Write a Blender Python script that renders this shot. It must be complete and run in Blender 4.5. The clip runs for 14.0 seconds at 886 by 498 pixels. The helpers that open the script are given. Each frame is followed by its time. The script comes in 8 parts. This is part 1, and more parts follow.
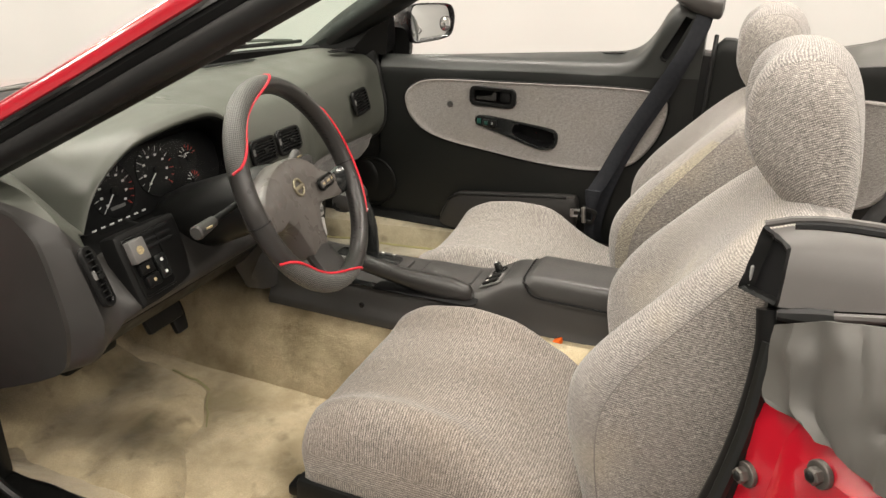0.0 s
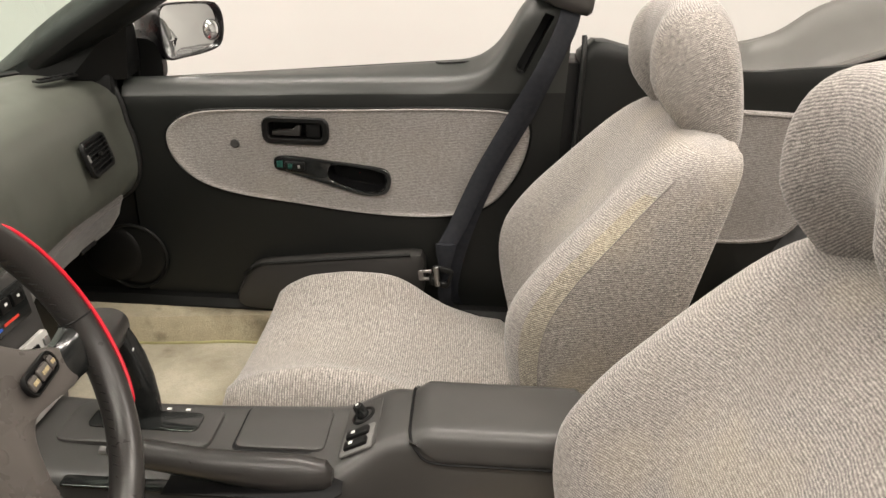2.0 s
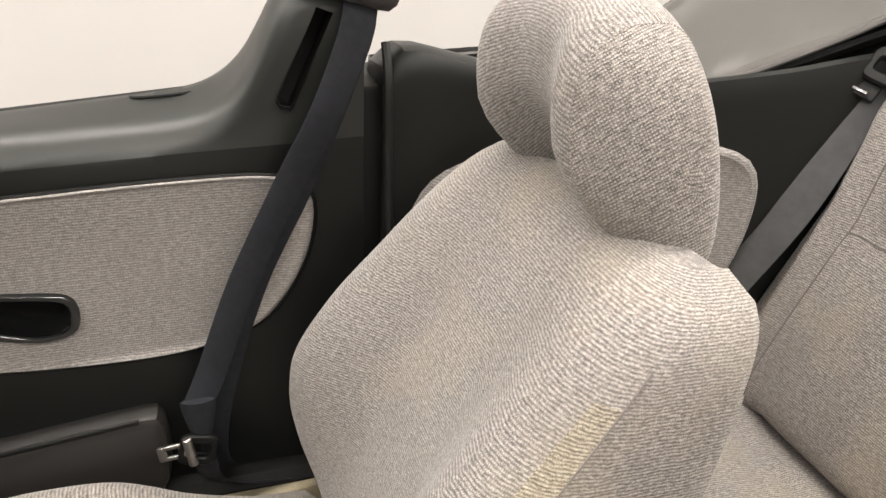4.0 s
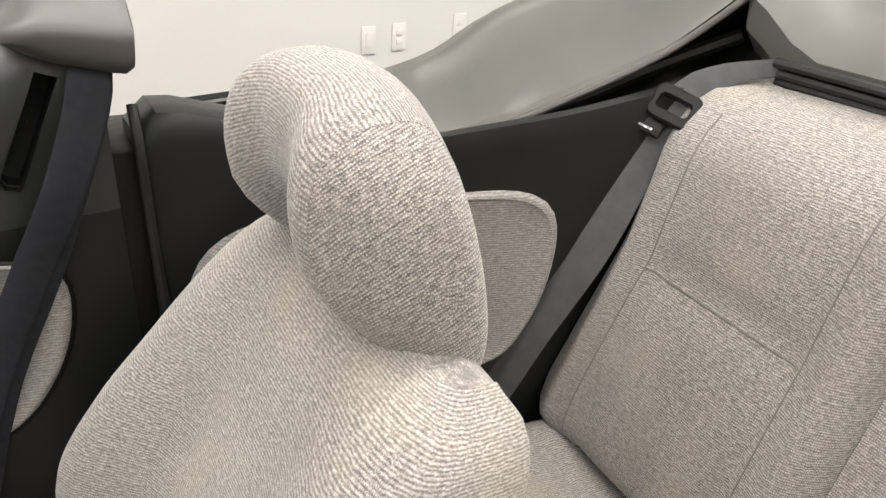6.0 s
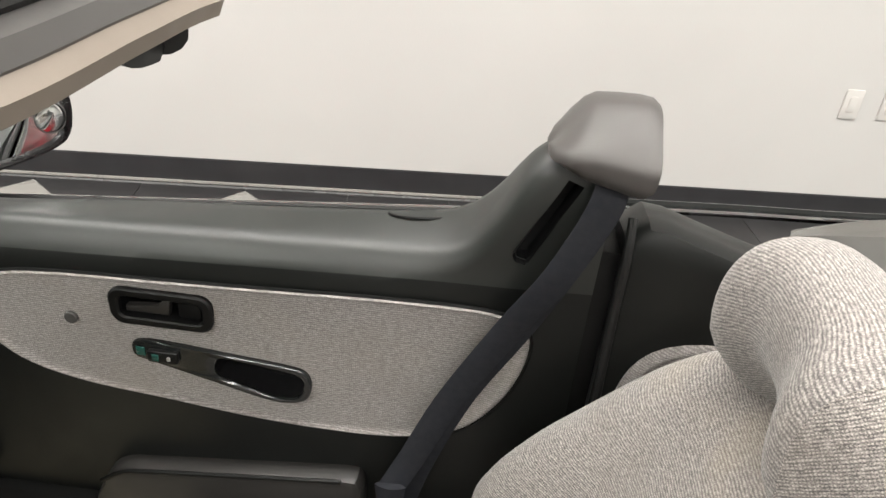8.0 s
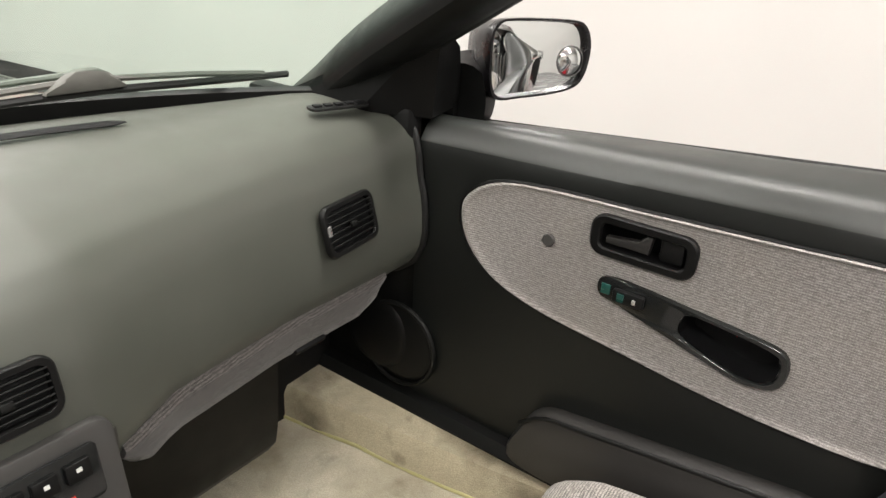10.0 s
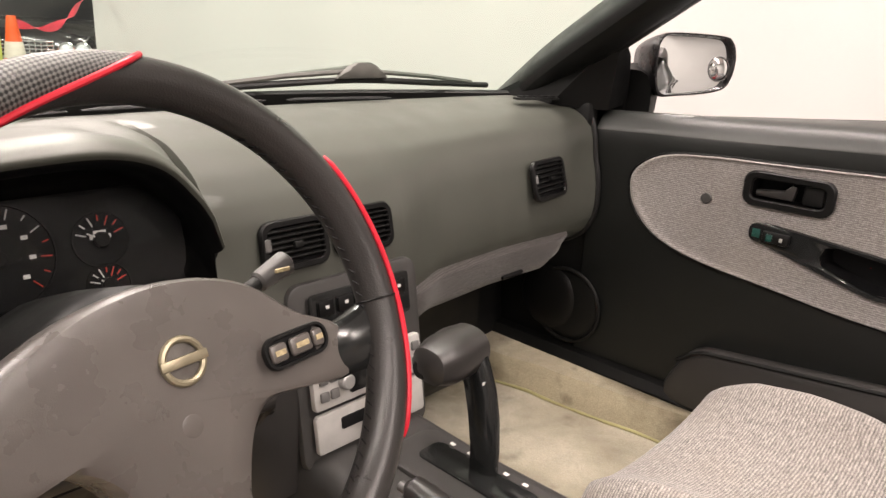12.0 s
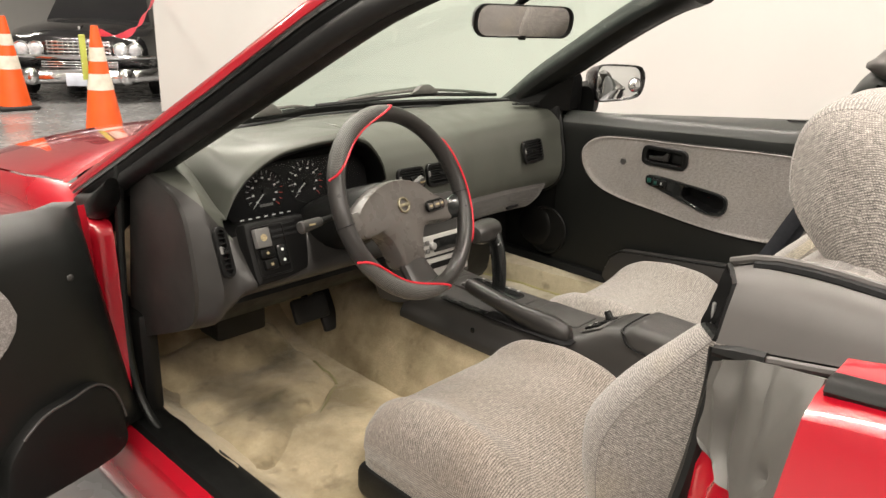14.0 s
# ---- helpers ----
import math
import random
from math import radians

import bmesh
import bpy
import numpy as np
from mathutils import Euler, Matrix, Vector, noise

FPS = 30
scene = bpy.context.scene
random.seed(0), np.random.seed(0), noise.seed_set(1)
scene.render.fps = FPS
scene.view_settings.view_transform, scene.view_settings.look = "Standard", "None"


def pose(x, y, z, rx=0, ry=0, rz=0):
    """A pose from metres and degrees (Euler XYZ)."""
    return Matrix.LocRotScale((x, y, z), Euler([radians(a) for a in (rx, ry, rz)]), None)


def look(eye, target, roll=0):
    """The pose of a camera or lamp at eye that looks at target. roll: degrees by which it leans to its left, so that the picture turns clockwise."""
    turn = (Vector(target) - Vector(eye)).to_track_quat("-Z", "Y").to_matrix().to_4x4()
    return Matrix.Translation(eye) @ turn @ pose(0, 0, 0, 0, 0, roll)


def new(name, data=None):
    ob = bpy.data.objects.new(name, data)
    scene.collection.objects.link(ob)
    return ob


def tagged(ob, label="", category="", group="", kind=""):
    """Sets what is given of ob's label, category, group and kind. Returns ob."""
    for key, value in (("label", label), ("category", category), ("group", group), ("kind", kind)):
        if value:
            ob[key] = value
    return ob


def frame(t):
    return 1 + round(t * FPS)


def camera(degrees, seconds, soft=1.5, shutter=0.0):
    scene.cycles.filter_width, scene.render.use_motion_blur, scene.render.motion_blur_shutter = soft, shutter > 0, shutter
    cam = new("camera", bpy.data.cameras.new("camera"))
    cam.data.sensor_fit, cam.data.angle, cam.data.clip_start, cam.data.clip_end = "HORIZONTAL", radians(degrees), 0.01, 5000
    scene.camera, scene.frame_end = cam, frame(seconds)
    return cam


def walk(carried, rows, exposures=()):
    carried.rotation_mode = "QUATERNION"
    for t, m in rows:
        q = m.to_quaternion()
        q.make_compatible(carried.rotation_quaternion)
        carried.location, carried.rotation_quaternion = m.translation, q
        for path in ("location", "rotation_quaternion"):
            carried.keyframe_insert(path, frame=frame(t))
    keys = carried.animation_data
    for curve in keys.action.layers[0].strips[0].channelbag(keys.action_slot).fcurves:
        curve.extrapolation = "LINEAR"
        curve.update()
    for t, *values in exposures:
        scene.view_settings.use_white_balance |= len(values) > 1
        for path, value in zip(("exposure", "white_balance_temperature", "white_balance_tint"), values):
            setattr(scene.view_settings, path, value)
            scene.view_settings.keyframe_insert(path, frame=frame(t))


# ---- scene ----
cam = camera(63.0, 14.0)
PATH = [
    (0, (0.7128, -1.4544, 1.2052), (0.0619, 0.2629, 0.4133), 1.78),
    (0.5, (0.5937, -1.34, 1.1957), (0.1326, 0.4367, 0.4015), 1.73),
    (1, (0.5128, -1.1819, 1.1857), (0.2202, 0.6279, 0.3864), 1.82),
    (1.5, (0.4829, -1.0235, 1.1887), (0.3223, 0.7998, 0.3826), 1.96),
    (2, (0.4363, -0.8739, 1.1788), (0.3773, 0.9539, 0.3692), 1.99),
    (2.5, (0.4023, -0.7321, 1.1645), (0.449, 1.1018, 0.3677), 2.04),
    (3, (0.4043, -0.5667, 1.1578), (0.5718, 1.2519, 0.3424), 2.13),
    (3.5, (0.4378, -0.3813, 1.1499), (0.7277, 1.3999, 0.2877), 2.03),
    (4, (0.45, -0.1954, 1.1685), (1.0236, 1.4911, 0.2591), 2.91),
    (4.2, (0.4675, -0.1348, 1.1864), (1.1427, 1.4978, 0.249), 3.29),
    (6.3, (0.5999, -0.1176, 1.2707), (1.5031, 1.3893, 0.315), 3.94),
    (6.5, (0.6132, -0.115, 1.3058), (1.4259, 1.4356, 0.3388), 4.04),
    (7, (0.62, -0.0978, 1.3792), (1.1673, 1.5536, 0.3926), 4.30),
    (7.5, (0.5564, -0.0793, 1.4044), (0.7736, 1.6264, 0.3829), 4.81),
    (8, (0.4833, -0.0894, 1.3938), (0.3864, 1.6166, 0.3545), 5.06),
    (8.5, (0.4365, -0.0891, 1.3519), (0.0027, 1.562, 0.31), 4.25),
    (9, (0.3496, -0.1115, 1.2991), (-0.2866, 1.4835, 0.2739), 4.87),
    (9.2, (0.3313, -0.1281, 1.2676), (-0.3892, 1.4503, 0.2729), 4.71),
    (11.3, (0.3466, -0.3816, 1.0114), (-0.9389, 1.0066, 0.3629), 3.21),
    (11.5, (0.3688, -0.4352, 1.0015), (-0.9209, 0.9593, 0.3753), 3.18),
    (12, (0.4424, -0.5831, 1.0035), (-0.8557, 0.8162, 0.406), 2.84),
    (12.5, (0.5473, -0.7659, 1.0298), (-0.7453, 0.6432, 0.4436), 2.51),
    (13, (0.6801, -0.9608, 1.0686), (-0.6005, 0.454, 0.4699), 2.55),
    (13.5, (0.8718, -1.1684, 1.1302), (-0.4047, 0.244, 0.5173), 2.44),
    (14, (1.0633, -1.3737, 1.1705), (-0.2295, 0.0129, 0.5334), 2.31),
]
walk(cam, [(t, look(eye, target, roll)) for t, eye, target, roll in PATH], ((0, -0.04, 6900, 11), (3.5, -0.05, 6750, 13), (4.2, 0, 6650, 12), (6.3, -0.06, 6450, 10), (7.5, -0.12, 6420, 10), (9.2, 0, 6350, 9), (11.3, 0.12, 6850, 19), (12, 0.12, 6950, 21), (13.5, 0.04, 7050, 17), (14, 0, 6950, 12)))

# ---- world and light ----
world = bpy.data.worlds.new("hall_air")
scene.world = world
world.use_nodes = True
world.node_tree.nodes["Background"].inputs[0].default_value = (0.75, 0.78, 0.8, 1)
world.node_tree.nodes["Background"].inputs[1].default_value = 0.04


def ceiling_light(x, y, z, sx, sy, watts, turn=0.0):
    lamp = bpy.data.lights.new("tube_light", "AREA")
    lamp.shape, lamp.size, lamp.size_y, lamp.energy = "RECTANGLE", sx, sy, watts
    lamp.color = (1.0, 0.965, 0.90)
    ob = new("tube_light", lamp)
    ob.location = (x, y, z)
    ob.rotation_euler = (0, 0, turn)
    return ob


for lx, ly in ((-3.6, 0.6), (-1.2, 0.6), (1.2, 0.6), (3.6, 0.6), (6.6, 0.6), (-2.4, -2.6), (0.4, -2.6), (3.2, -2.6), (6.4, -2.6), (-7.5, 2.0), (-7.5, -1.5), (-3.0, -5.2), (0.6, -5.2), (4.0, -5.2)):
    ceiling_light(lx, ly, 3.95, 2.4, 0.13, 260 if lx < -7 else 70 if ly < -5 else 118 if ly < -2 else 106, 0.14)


# ---- materials ----
def node(tree, kind, **values):
    n = tree.nodes.new(kind)
    for key, value in values.items():
        n.inputs[key].default_value = value
    return n


def base_material(name, rough=0.5, metal=0.0, coat=0.0, spec=0.5):
    m = bpy.data.materials.new(name)
    m.use_nodes = True
    t = m.node_tree
    b = t.nodes["Principled BSDF"]
    b.inputs["Roughness"].default_value = rough
    b.inputs["Metallic"].default_value = metal
    b.inputs["Coat Weight"].default_value = coat
    b.inputs["Coat Roughness"].default_value = 0.04
    b.inputs["Specular IOR Level"].default_value = spec
    return m, t, b


def mix_color(t, fac, a, b):
    n = t.nodes.new("ShaderNodeMix")
    n.data_type = "RGBA"
    n.inputs[6].default_value = (*a, 1) if not hasattr(a, "links") else (0, 0, 0, 1)
    n.inputs[7].default_value = (*b, 1) if not hasattr(b, "links") else (0, 0, 0, 1)
    if hasattr(a, "links"):
        t.links.new(a, n.inputs[6])
    if hasattr(b, "links"):
        t.links.new(b, n.inputs[7])
    if hasattr(fac, "links"):
        t.links.new(fac, n.inputs[0])
    else:
        n.inputs[0].default_value = fac
    return n.outputs[2]


def ramp(t, source, lo, hi):
    n = t.nodes.new("ShaderNodeMapRange")
    n.inputs[1].default_value, n.inputs[2].default_value = lo, hi
    t.links.new(source, n.inputs[0])
    return n.outputs[0]


def noise_of(t, coord, scale, detail=3.0, stretch=None):
    if stretch:
        mp = t.nodes.new("ShaderNodeMapping")
        mp.inputs["Scale"].default_value = stretch
        t.links.new(coord, mp.inputs[0])
        coord = mp.outputs[0]
    n = node(t, "ShaderNodeTexNoise", Scale=scale, Detail=detail)
    t.links.new(coord, n.inputs["Vector"])
    return n.outputs[0]


def math_node(t, op, a, b=0.0):
    n = t.nodes.new("ShaderNodeMath")
    n.operation = op
    for i, v in enumerate((a, b)):
        if hasattr(v, "links"):
            t.links.new(v, n.inputs[i])
        else:
            n.inputs[i].default_value = v
    return n.outputs[0]


def bump(t, b, height, strength, distance):
    n = node(t, "ShaderNodeBump", Strength=strength, Distance=distance)
    t.links.new(height, n.inputs["Height"])
    t.links.new(n.outputs[0], b.inputs["Normal"])


def mat(name, col, rough=0.5, metal=0.0, var=0.15, vscale=9.0, grain=900.0, strength=0.25, dist=0.0006, coat=0.0, spec=0.5, rvar=0.08):
    m, t, b = base_material(name, rough, metal, coat, spec)
    co = t.nodes.new("ShaderNodeTexCoord").outputs["Object"]
    big = ramp(t, noise_of(t, co, vscale, 5), 0.3, 0.7)
    lo, hi = [c * (1 - var) for c in col], [min(1, c * (1 + var)) for c in col]
    fine = noise_of(t, co, grain, 2)
    c1 = mix_color(t, big, lo, hi)
    c2 = mix_color(t, math_node(t, "MULTIPLY", ramp(t, fine, 0.3, 0.7), var), c1, [c * 0.72 for c in col])
    t.links.new(c2, b.inputs["Base Color"])
    r = ramp(t, noise_of(t, co, vscale * 3.1, 4), 0.25, 0.75)
    rr = math_node(t, "ADD", math_node(t, "MULTIPLY", r, 2 * rvar), rough - rvar)
    t.links.new(rr, b.inputs["Roughness"])
    if strength:
        bump(t, b, fine, strength, dist)
    return m


def fabric(name, dark, light, period=0.0042, cross=0.0032, weave=0.35, stain=(0.5, 0.42, 0.28), stain_amount=0.25, depth=0.0011, cord=0.55):
    """Ribbed velour: cords across the length of the piece, threads between, and yellowed patches."""
    m, t, b = base_material(name, 0.92, spec=0.15)
    b.inputs["Sheen Weight"].default_value = 0.25
    b.inputs["Sheen Roughness"].default_value = 0.5
    tex = t.nodes.new("ShaderNodeTexCoord")
    uv, co = tex.outputs["UV"], tex.outputs["Object"]
    sep = t.nodes.new("ShaderNodeSeparateXYZ")
    t.links.new(uv, sep.inputs[0])
    wob = math_node(t, "ADD", math_node(t, "MULTIPLY", noise_of(t, co, 45, 2), 0.0036), math_node(t, "MULTIPLY", noise_of(t, co, 240, 2), 0.0026))
    v = math_node(t, "ADD", sep.outputs[1], wob)
    rib = math_node(t, "MULTIPLY", math_node(t, "ADD", math_node(t, "SINE", math_node(t, "MULTIPLY", v, 2 * math.pi / period)), 1.0), 0.5)
    u = math_node(t, "ADD", sep.outputs[0], math_node(t, "MULTIPLY", rib, cross * 0.5))
    stitch = math_node(t, "MULTIPLY", math_node(t, "ADD", math_node(t, "SINE", math_node(t, "MULTIPLY", u, 2 * math.pi / cross)), 1.0), 0.5)
    bead = math_node(t, "MULTIPLY", rib, math_node(t, "ADD", math_node(t, "MULTIPLY", stitch, weave), 1 - weave))
    fuzz = noise_of(t, co, 900, 2)
    streak = noise_of(t, uv, 1.0 / period, 2, (0.38, 1.0, 1.0))
    h2 = math_node(t, "ADD", math_node(t, "MULTIPLY", bead, cord), math_node(t, "ADD", math_node(t, "MULTIPLY", math_node(t, "SUBTRACT", streak, 0.5), 0.75), math_node(t, "MULTIPLY", math_node(t, "SUBTRACT", fuzz, 0.5), 0.9)))
    h2 = math_node(t, "ADD", h2, 0.40 - 0.35 * cord)
    fleck = ramp(t, noise_of(t, co, 330, 3), 0.45, 0.60)
    c = mix_color(t, ramp(t, h2, 0.12, 0.74), dark, light)
    c = mix_color(t, math_node(t, "MULTIPLY", fleck, 0.42), c, [p * 0.9 for p in dark])
    soil = ramp(t, noise_of(t, co, 9, 6), 0.45, 0.75)
    c = mix_color(t, math_node(t, "MULTIPLY", soil, 0.30), c, [0.62 * (p + q) * k for p, q, k in zip(dark, light, (0.52, 0.49, 0.45))])
    worn = ramp(t, noise_of(t, co, 5.5, 4), 0.52, 0.75)
    c = mix_color(t, math_node(t, "MULTIPLY", worn, stain_amount), c, stain)
    t.links.new(c, b.inputs["Base Color"])
    bump(t, b, h2, 0.5, depth)
    return m


def carpet(name, col, stained, amount, green=0.05):
    m, t, b = base_material(name, 0.95, spec=0.1)
    b.inputs["Sheen Weight"].default_value = 0.2
    co = t.nodes.new("ShaderNodeTexCoord").outputs["Object"]
    pile = noise_of(t, co, 420, 4)
    clump = noise_of(t, co, 38, 5)
    dirt = ramp(t, noise_of(t, co, 5.2, 7), 0.44, 0.66)
    spots = ramp(t, noise_of(t, co, 17, 5), 0.6, 0.78)
    c = mix_color(t, ramp(t, pile, 0.25, 0.75), [x * 0.72 for x in col], [x * 1.12 for x in col])
    c = mix_color(t, math_node(t, "MULTIPLY", ramp(t, clump, 0.4, 0.7), 0.35), c, [x * 0.6 for x in col])
    c = mix_color(t, math_node(t, "MULTIPLY", dirt, amount), c, stained)
    c = mix_color(t, math_node(t, "MULTIPLY", spots, amount * 0.7), c, [x * 0.45 for x in stained])
    tint = ramp(t, noise_of(t, co, 6.3, 3), 0.5, 0.8)
    c = mix_color(t, math_node(t, "MULTIPLY", tint, green), c, (0.42, 0.44, 0.2))
    t.links.new(c, b.inputs["Base Color"])
    hh = math_node(t, "ADD", math_node(t, "MULTIPLY", pile, 0.5), clump)
    bump(t, b, hh, 0.7, 0.006)
    return m


def twill(name, dark, light, period):
    """A regular two-way weave pressed into vinyl."""
    m, t, b = base_material(name, 0.4)
    uv = t.nodes.new("ShaderNodeTexCoord").outputs["UV"]
    sep = t.nodes.new("ShaderNodeSeparateXYZ")
    t.links.new(uv, sep.inputs[0])
    k = 2 * math.pi / period
    a = math_node(t, "SINE", math_node(t, "MULTIPLY", math_node(t, "ADD", sep.outputs[0], sep.outputs[1]), k))
    c = math_node(t, "SINE", math_node(t, "MULTIPLY", math_node(t, "SUBTRACT", sep.outputs[0], sep.outputs[1]), k))
    h = ramp(t, math_node(t, "MULTIPLY", a, c), -0.5, 0.5)
    t.links.new(mix_color(t, h, dark, light), b.inputs["Base Color"])
    bump(t, b, h, 0.6, 0.0006)
    return m


def glass(name, tint, gloss=1.0):
    m = bpy.data.materials.new(name)
    m.use_nodes = True
    t = m.node_tree
    t.nodes.remove(t.nodes["Principled BSDF"])
    clear = node(t, "ShaderNodeBsdfTransparent", Color=(*tint, 1))
    shine = node(t, "ShaderNodeBsdfGlossy", Roughness=0.02)
    lw = t.nodes.new("ShaderNodeLayerWeight")
    edge = math_node(t, "POWER", lw.outputs["Facing"], 4.0)
    mixer = t.nodes.new("ShaderNodeMixShader")
    t.links.new(math_node(t, "ADD", math_node(t, "MULTIPLY", edge, 0.45 * gloss), 0.035 * gloss), mixer.inputs[0])
    t.links.new(clear.outputs[0], mixer.inputs[1])
    t.links.new(shine.outputs[0], mixer.inputs[2])
    t.links.new(mixer.outputs[0], t.nodes["Material Output"].inputs[0])
    return m


def glowing(name, col, power):
    m, t, b = base_material(name, 0.5)
    b.inputs["Base Color"].default_value = (*col, 1)
    b.inputs["Emission Color"].default_value = (*col, 1)
    b.inputs["Emission Strength"].default_value = power
    return m


CLOTH = fabric("grey_ribbed_velour", (0.110, 0.103, 0.101), (0.49, 0.449, 0.417), 0.0033, 0.0026, 0.62, depth=0.0006)
YELLOWED = fabric("yellowed_ribbed_velour", (0.090, 0.080, 0.068), (0.56, 0.503, 0.41), 0.0036, 0.0026, 0.62, depth=0.0006)
SOILED = fabric("soiled_ribbed_velour", (0.085, 0.076, 0.069), (0.42, 0.367, 0.325), 0.0046, 0.0026, 0.45, stain=(0.20, 0.155, 0.115), stain_amount=0.35, depth=0.0006, cord=0.52)
CORDED = fabric("grey_corded_velour", (0.105, 0.098, 0.094), (0.49, 0.449, 0.412), 0.0046, 0.0026, 0.45, stain=(0.30, 0.25, 0.20), depth=0.0006, cord=0.45)
WEAVE = fabric("grey_birdseye_velour", (0.090, 0.085, 0.082), (0.54, 0.491, 0.450), 0.0034, 0.0026, 0.75, depth=0.0006, cord=0.52)
DOOR_CLOTH = fabric("grey_door_tweed", (0.160, 0.149, 0.143), (0.42, 0.391, 0.378), 0.0036, 0.0030, 0.55, stain_amount=0.08, cord=0.5)
GLOVE_CLOTH = fabric("dark_glove_box_cloth", (0.022, 0.020, 0.019), (0.13, 0.118, 0.112), 0.0034, 0.0026, 0.6, stain_amount=0.03)
DASH = mat("grained_grey_green_vinyl", (0.074, 0.0775, 0.0655), 0.43, var=0.06, vscale=4, grain=1500, strength=0.22, dist=0.0005)
TRIM = mat("grained_charcoal_plastic", (0.0065, 0.0067, 0.0064), 0.46, var=0.12, grain=1500, strength=0.25, dist=0.0005, spec=0.24)
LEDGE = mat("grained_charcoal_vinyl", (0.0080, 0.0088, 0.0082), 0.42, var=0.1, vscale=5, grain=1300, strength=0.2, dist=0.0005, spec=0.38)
# Paler than LEDGE: the ceiling sheen on the top roll is put into its colour.
LEDGE_TOP = mat("sheen_lightened_vinyl", (0.023, 0.0252, 0.0232), 0.40, var=0.1, vscale=5, grain=1300, strength=0.2, dist=0.0005, spec=0.6)
LOWER = mat("charcoal_lower_dash", (0.030, 0.0282, 0.0268), 0.42, var=0.1, vscale=6, grain=1500, strength=0.22, dist=0.0005)
CONSOLE = mat("console_plastic", (0.050, 0.0482, 0.0465), 0.36, var=0.12, vscale=7, grain=1500, strength=0.22, dist=0.0005)
BLACK = mat("black_plastic", (0.005, 0.005, 0.005), 0.45, var=0.2, strength=0.1, spec=0.22)
GLOSS_BLACK = mat("glossy_black_plastic", (0.012, 0.013, 0.013), 0.16, var=0.2, strength=0.0)
RUBBER = mat("black_rubber_seal", (0.010, 0.010, 0.010), 0.5, var=0.25, vscale=20, strength=0.2, spec=0.4)
LEATHER = mat("black_leather", (0.025, 0.0232, 0.022), 0.30, rvar=0.03, var=0.08, vscale=18, grain=700, strength=0.35, dist=0.0007)
HUB = mat("dark_grey_soft_vinyl", (0.092, 0.082, 0.075), 0.30, var=0.12, vscale=10, grain=1200, strength=0.25, dist=0.0005)
RED_CORD = mat("red_trim_cord", (0.62, 0.012, 0.03), 0.4, strength=0.1)
PAINT = mat("red_car_paint", (0.40, 0.007, 0.018), 0.22, var=0.05, strength=0.0, coat=1.0, rvar=0.03)
CARPET = carpet("tan_loop_carpet", (0.54, 0.447, 0.295), (0.15, 0.112, 0.058), 0.82)
PALE_CARPET = carpet("pale_carpet", (0.54, 0.495, 0.385), (0.22, 0.185, 0.12), 0.7)
SILL_CARPET = carpet("soiled_sill_carpet", (0.50, 0.44, 0.31), (0.085, 0.066, 0.040), 0.95)
MAT = carpet("tan_floor_mat", (0.50, 0.41, 0.265), (0.12, 0.09, 0.047), 0.85)
WEBBING = mat("navy_black_webbing", (0.007, 0.0085, 0.0135), 0.75, var=0.2, vscale=30, grain=1200, strength=0.5)
GREY_WEBBING = mat("grey_webbing", (0.055, 0.056, 0.058), 0.78, var=0.2, vscale=30, grain=1200, strength=0.5)
CAP = mat("grey_grained_cap", (0.080, 0.074, 0.071), 0.44, var=0.10, grain=1300, strength=0.25)
VINYL = mat("grey_tonneau_vinyl", (0.092, 0.088, 0.081), 0.46, var=0.16, vscale=6, grain=1100, strength=0.25, dist=0.0006)
TAN = mat("tan_header_vinyl", (0.215, 0.182, 0.152), 0.55, var=0.06, grain=900, strength=0.15)
HEADER_GREY = mat("header_grey_plastic", (0.06, 0.057, 0.055), 0.38, var=0.08, strength=0.1)
CHROME = mat("chrome", (0.82, 0.82, 0.83), 0.1, 1.0, var=0.08, strength=0.0, rvar=0.05)
DARK_CHROME = mat("dark_chrome", (0.30, 0.30, 0.30), 0.12, 1.0, var=0.1, strength=0.0, rvar=0.04)
GREASY_STEEL = mat("greasy_dark_steel", (0.13, 0.12, 0.11), 0.5, 0.7, var=0.3, vscale=60, strength=0.3)
STEEL = mat("dull_steel", (0.42, 0.41, 0.40), 0.32, 1.0, var=0.25, vscale=40, strength=0.1)
SILVER = mat("silver_plastic", (0.52, 0.52, 0.51), 0.35, 0.6, var=0.1, strength=0.05)
STALK = mat("grey_stalk_plastic", (0.14, 0.137, 0.133), 0.42, var=0.15, vscale=40, strength=0.1)
MIRROR_BLACK = mat("smooth_black_housing", (0.009, 0.008, 0.009), 0.28, var=0.2, strength=0.05, spec=0.35)
DUSTY = mat("dusty_faded_plastic", (0.115, 0.112, 0.102), 0.6, var=0.2, vscale=25, strength=0.2)
RADIO_GREY = mat("pale_grey_radio_plastic", (0.46, 0.45, 0.43), 0.4, var=0.1, vscale=40, strength=0.05)
ORANGE = mat("orange_plastic", (0.85, 0.14, 0.01), 0.4, strength=0.05)
CREAM = mat("cream_print", (0.75, 0.62, 0.30), 0.5, strength=0.0)
WORN_CREAM = mat("worn_cream_print", (0.42, 0.34, 0.20), 0.5, var=0.5, vscale=300, strength=0.2)
WHITE_PRINT = mat("white_print", (0.72, 0.72, 0.70), 0.5, strength=0.0)
RED_PRINT = mat("red_print", (0.65, 0.05, 0.03), 0.5, strength=0.0)
BLUE_PRINT = mat("blue_print", (0.04, 0.12, 0.5), 0.5, strength=0.0)
TEAL = mat("teal_film", (0.012, 0.06, 0.05), 0.3, strength=0.0)
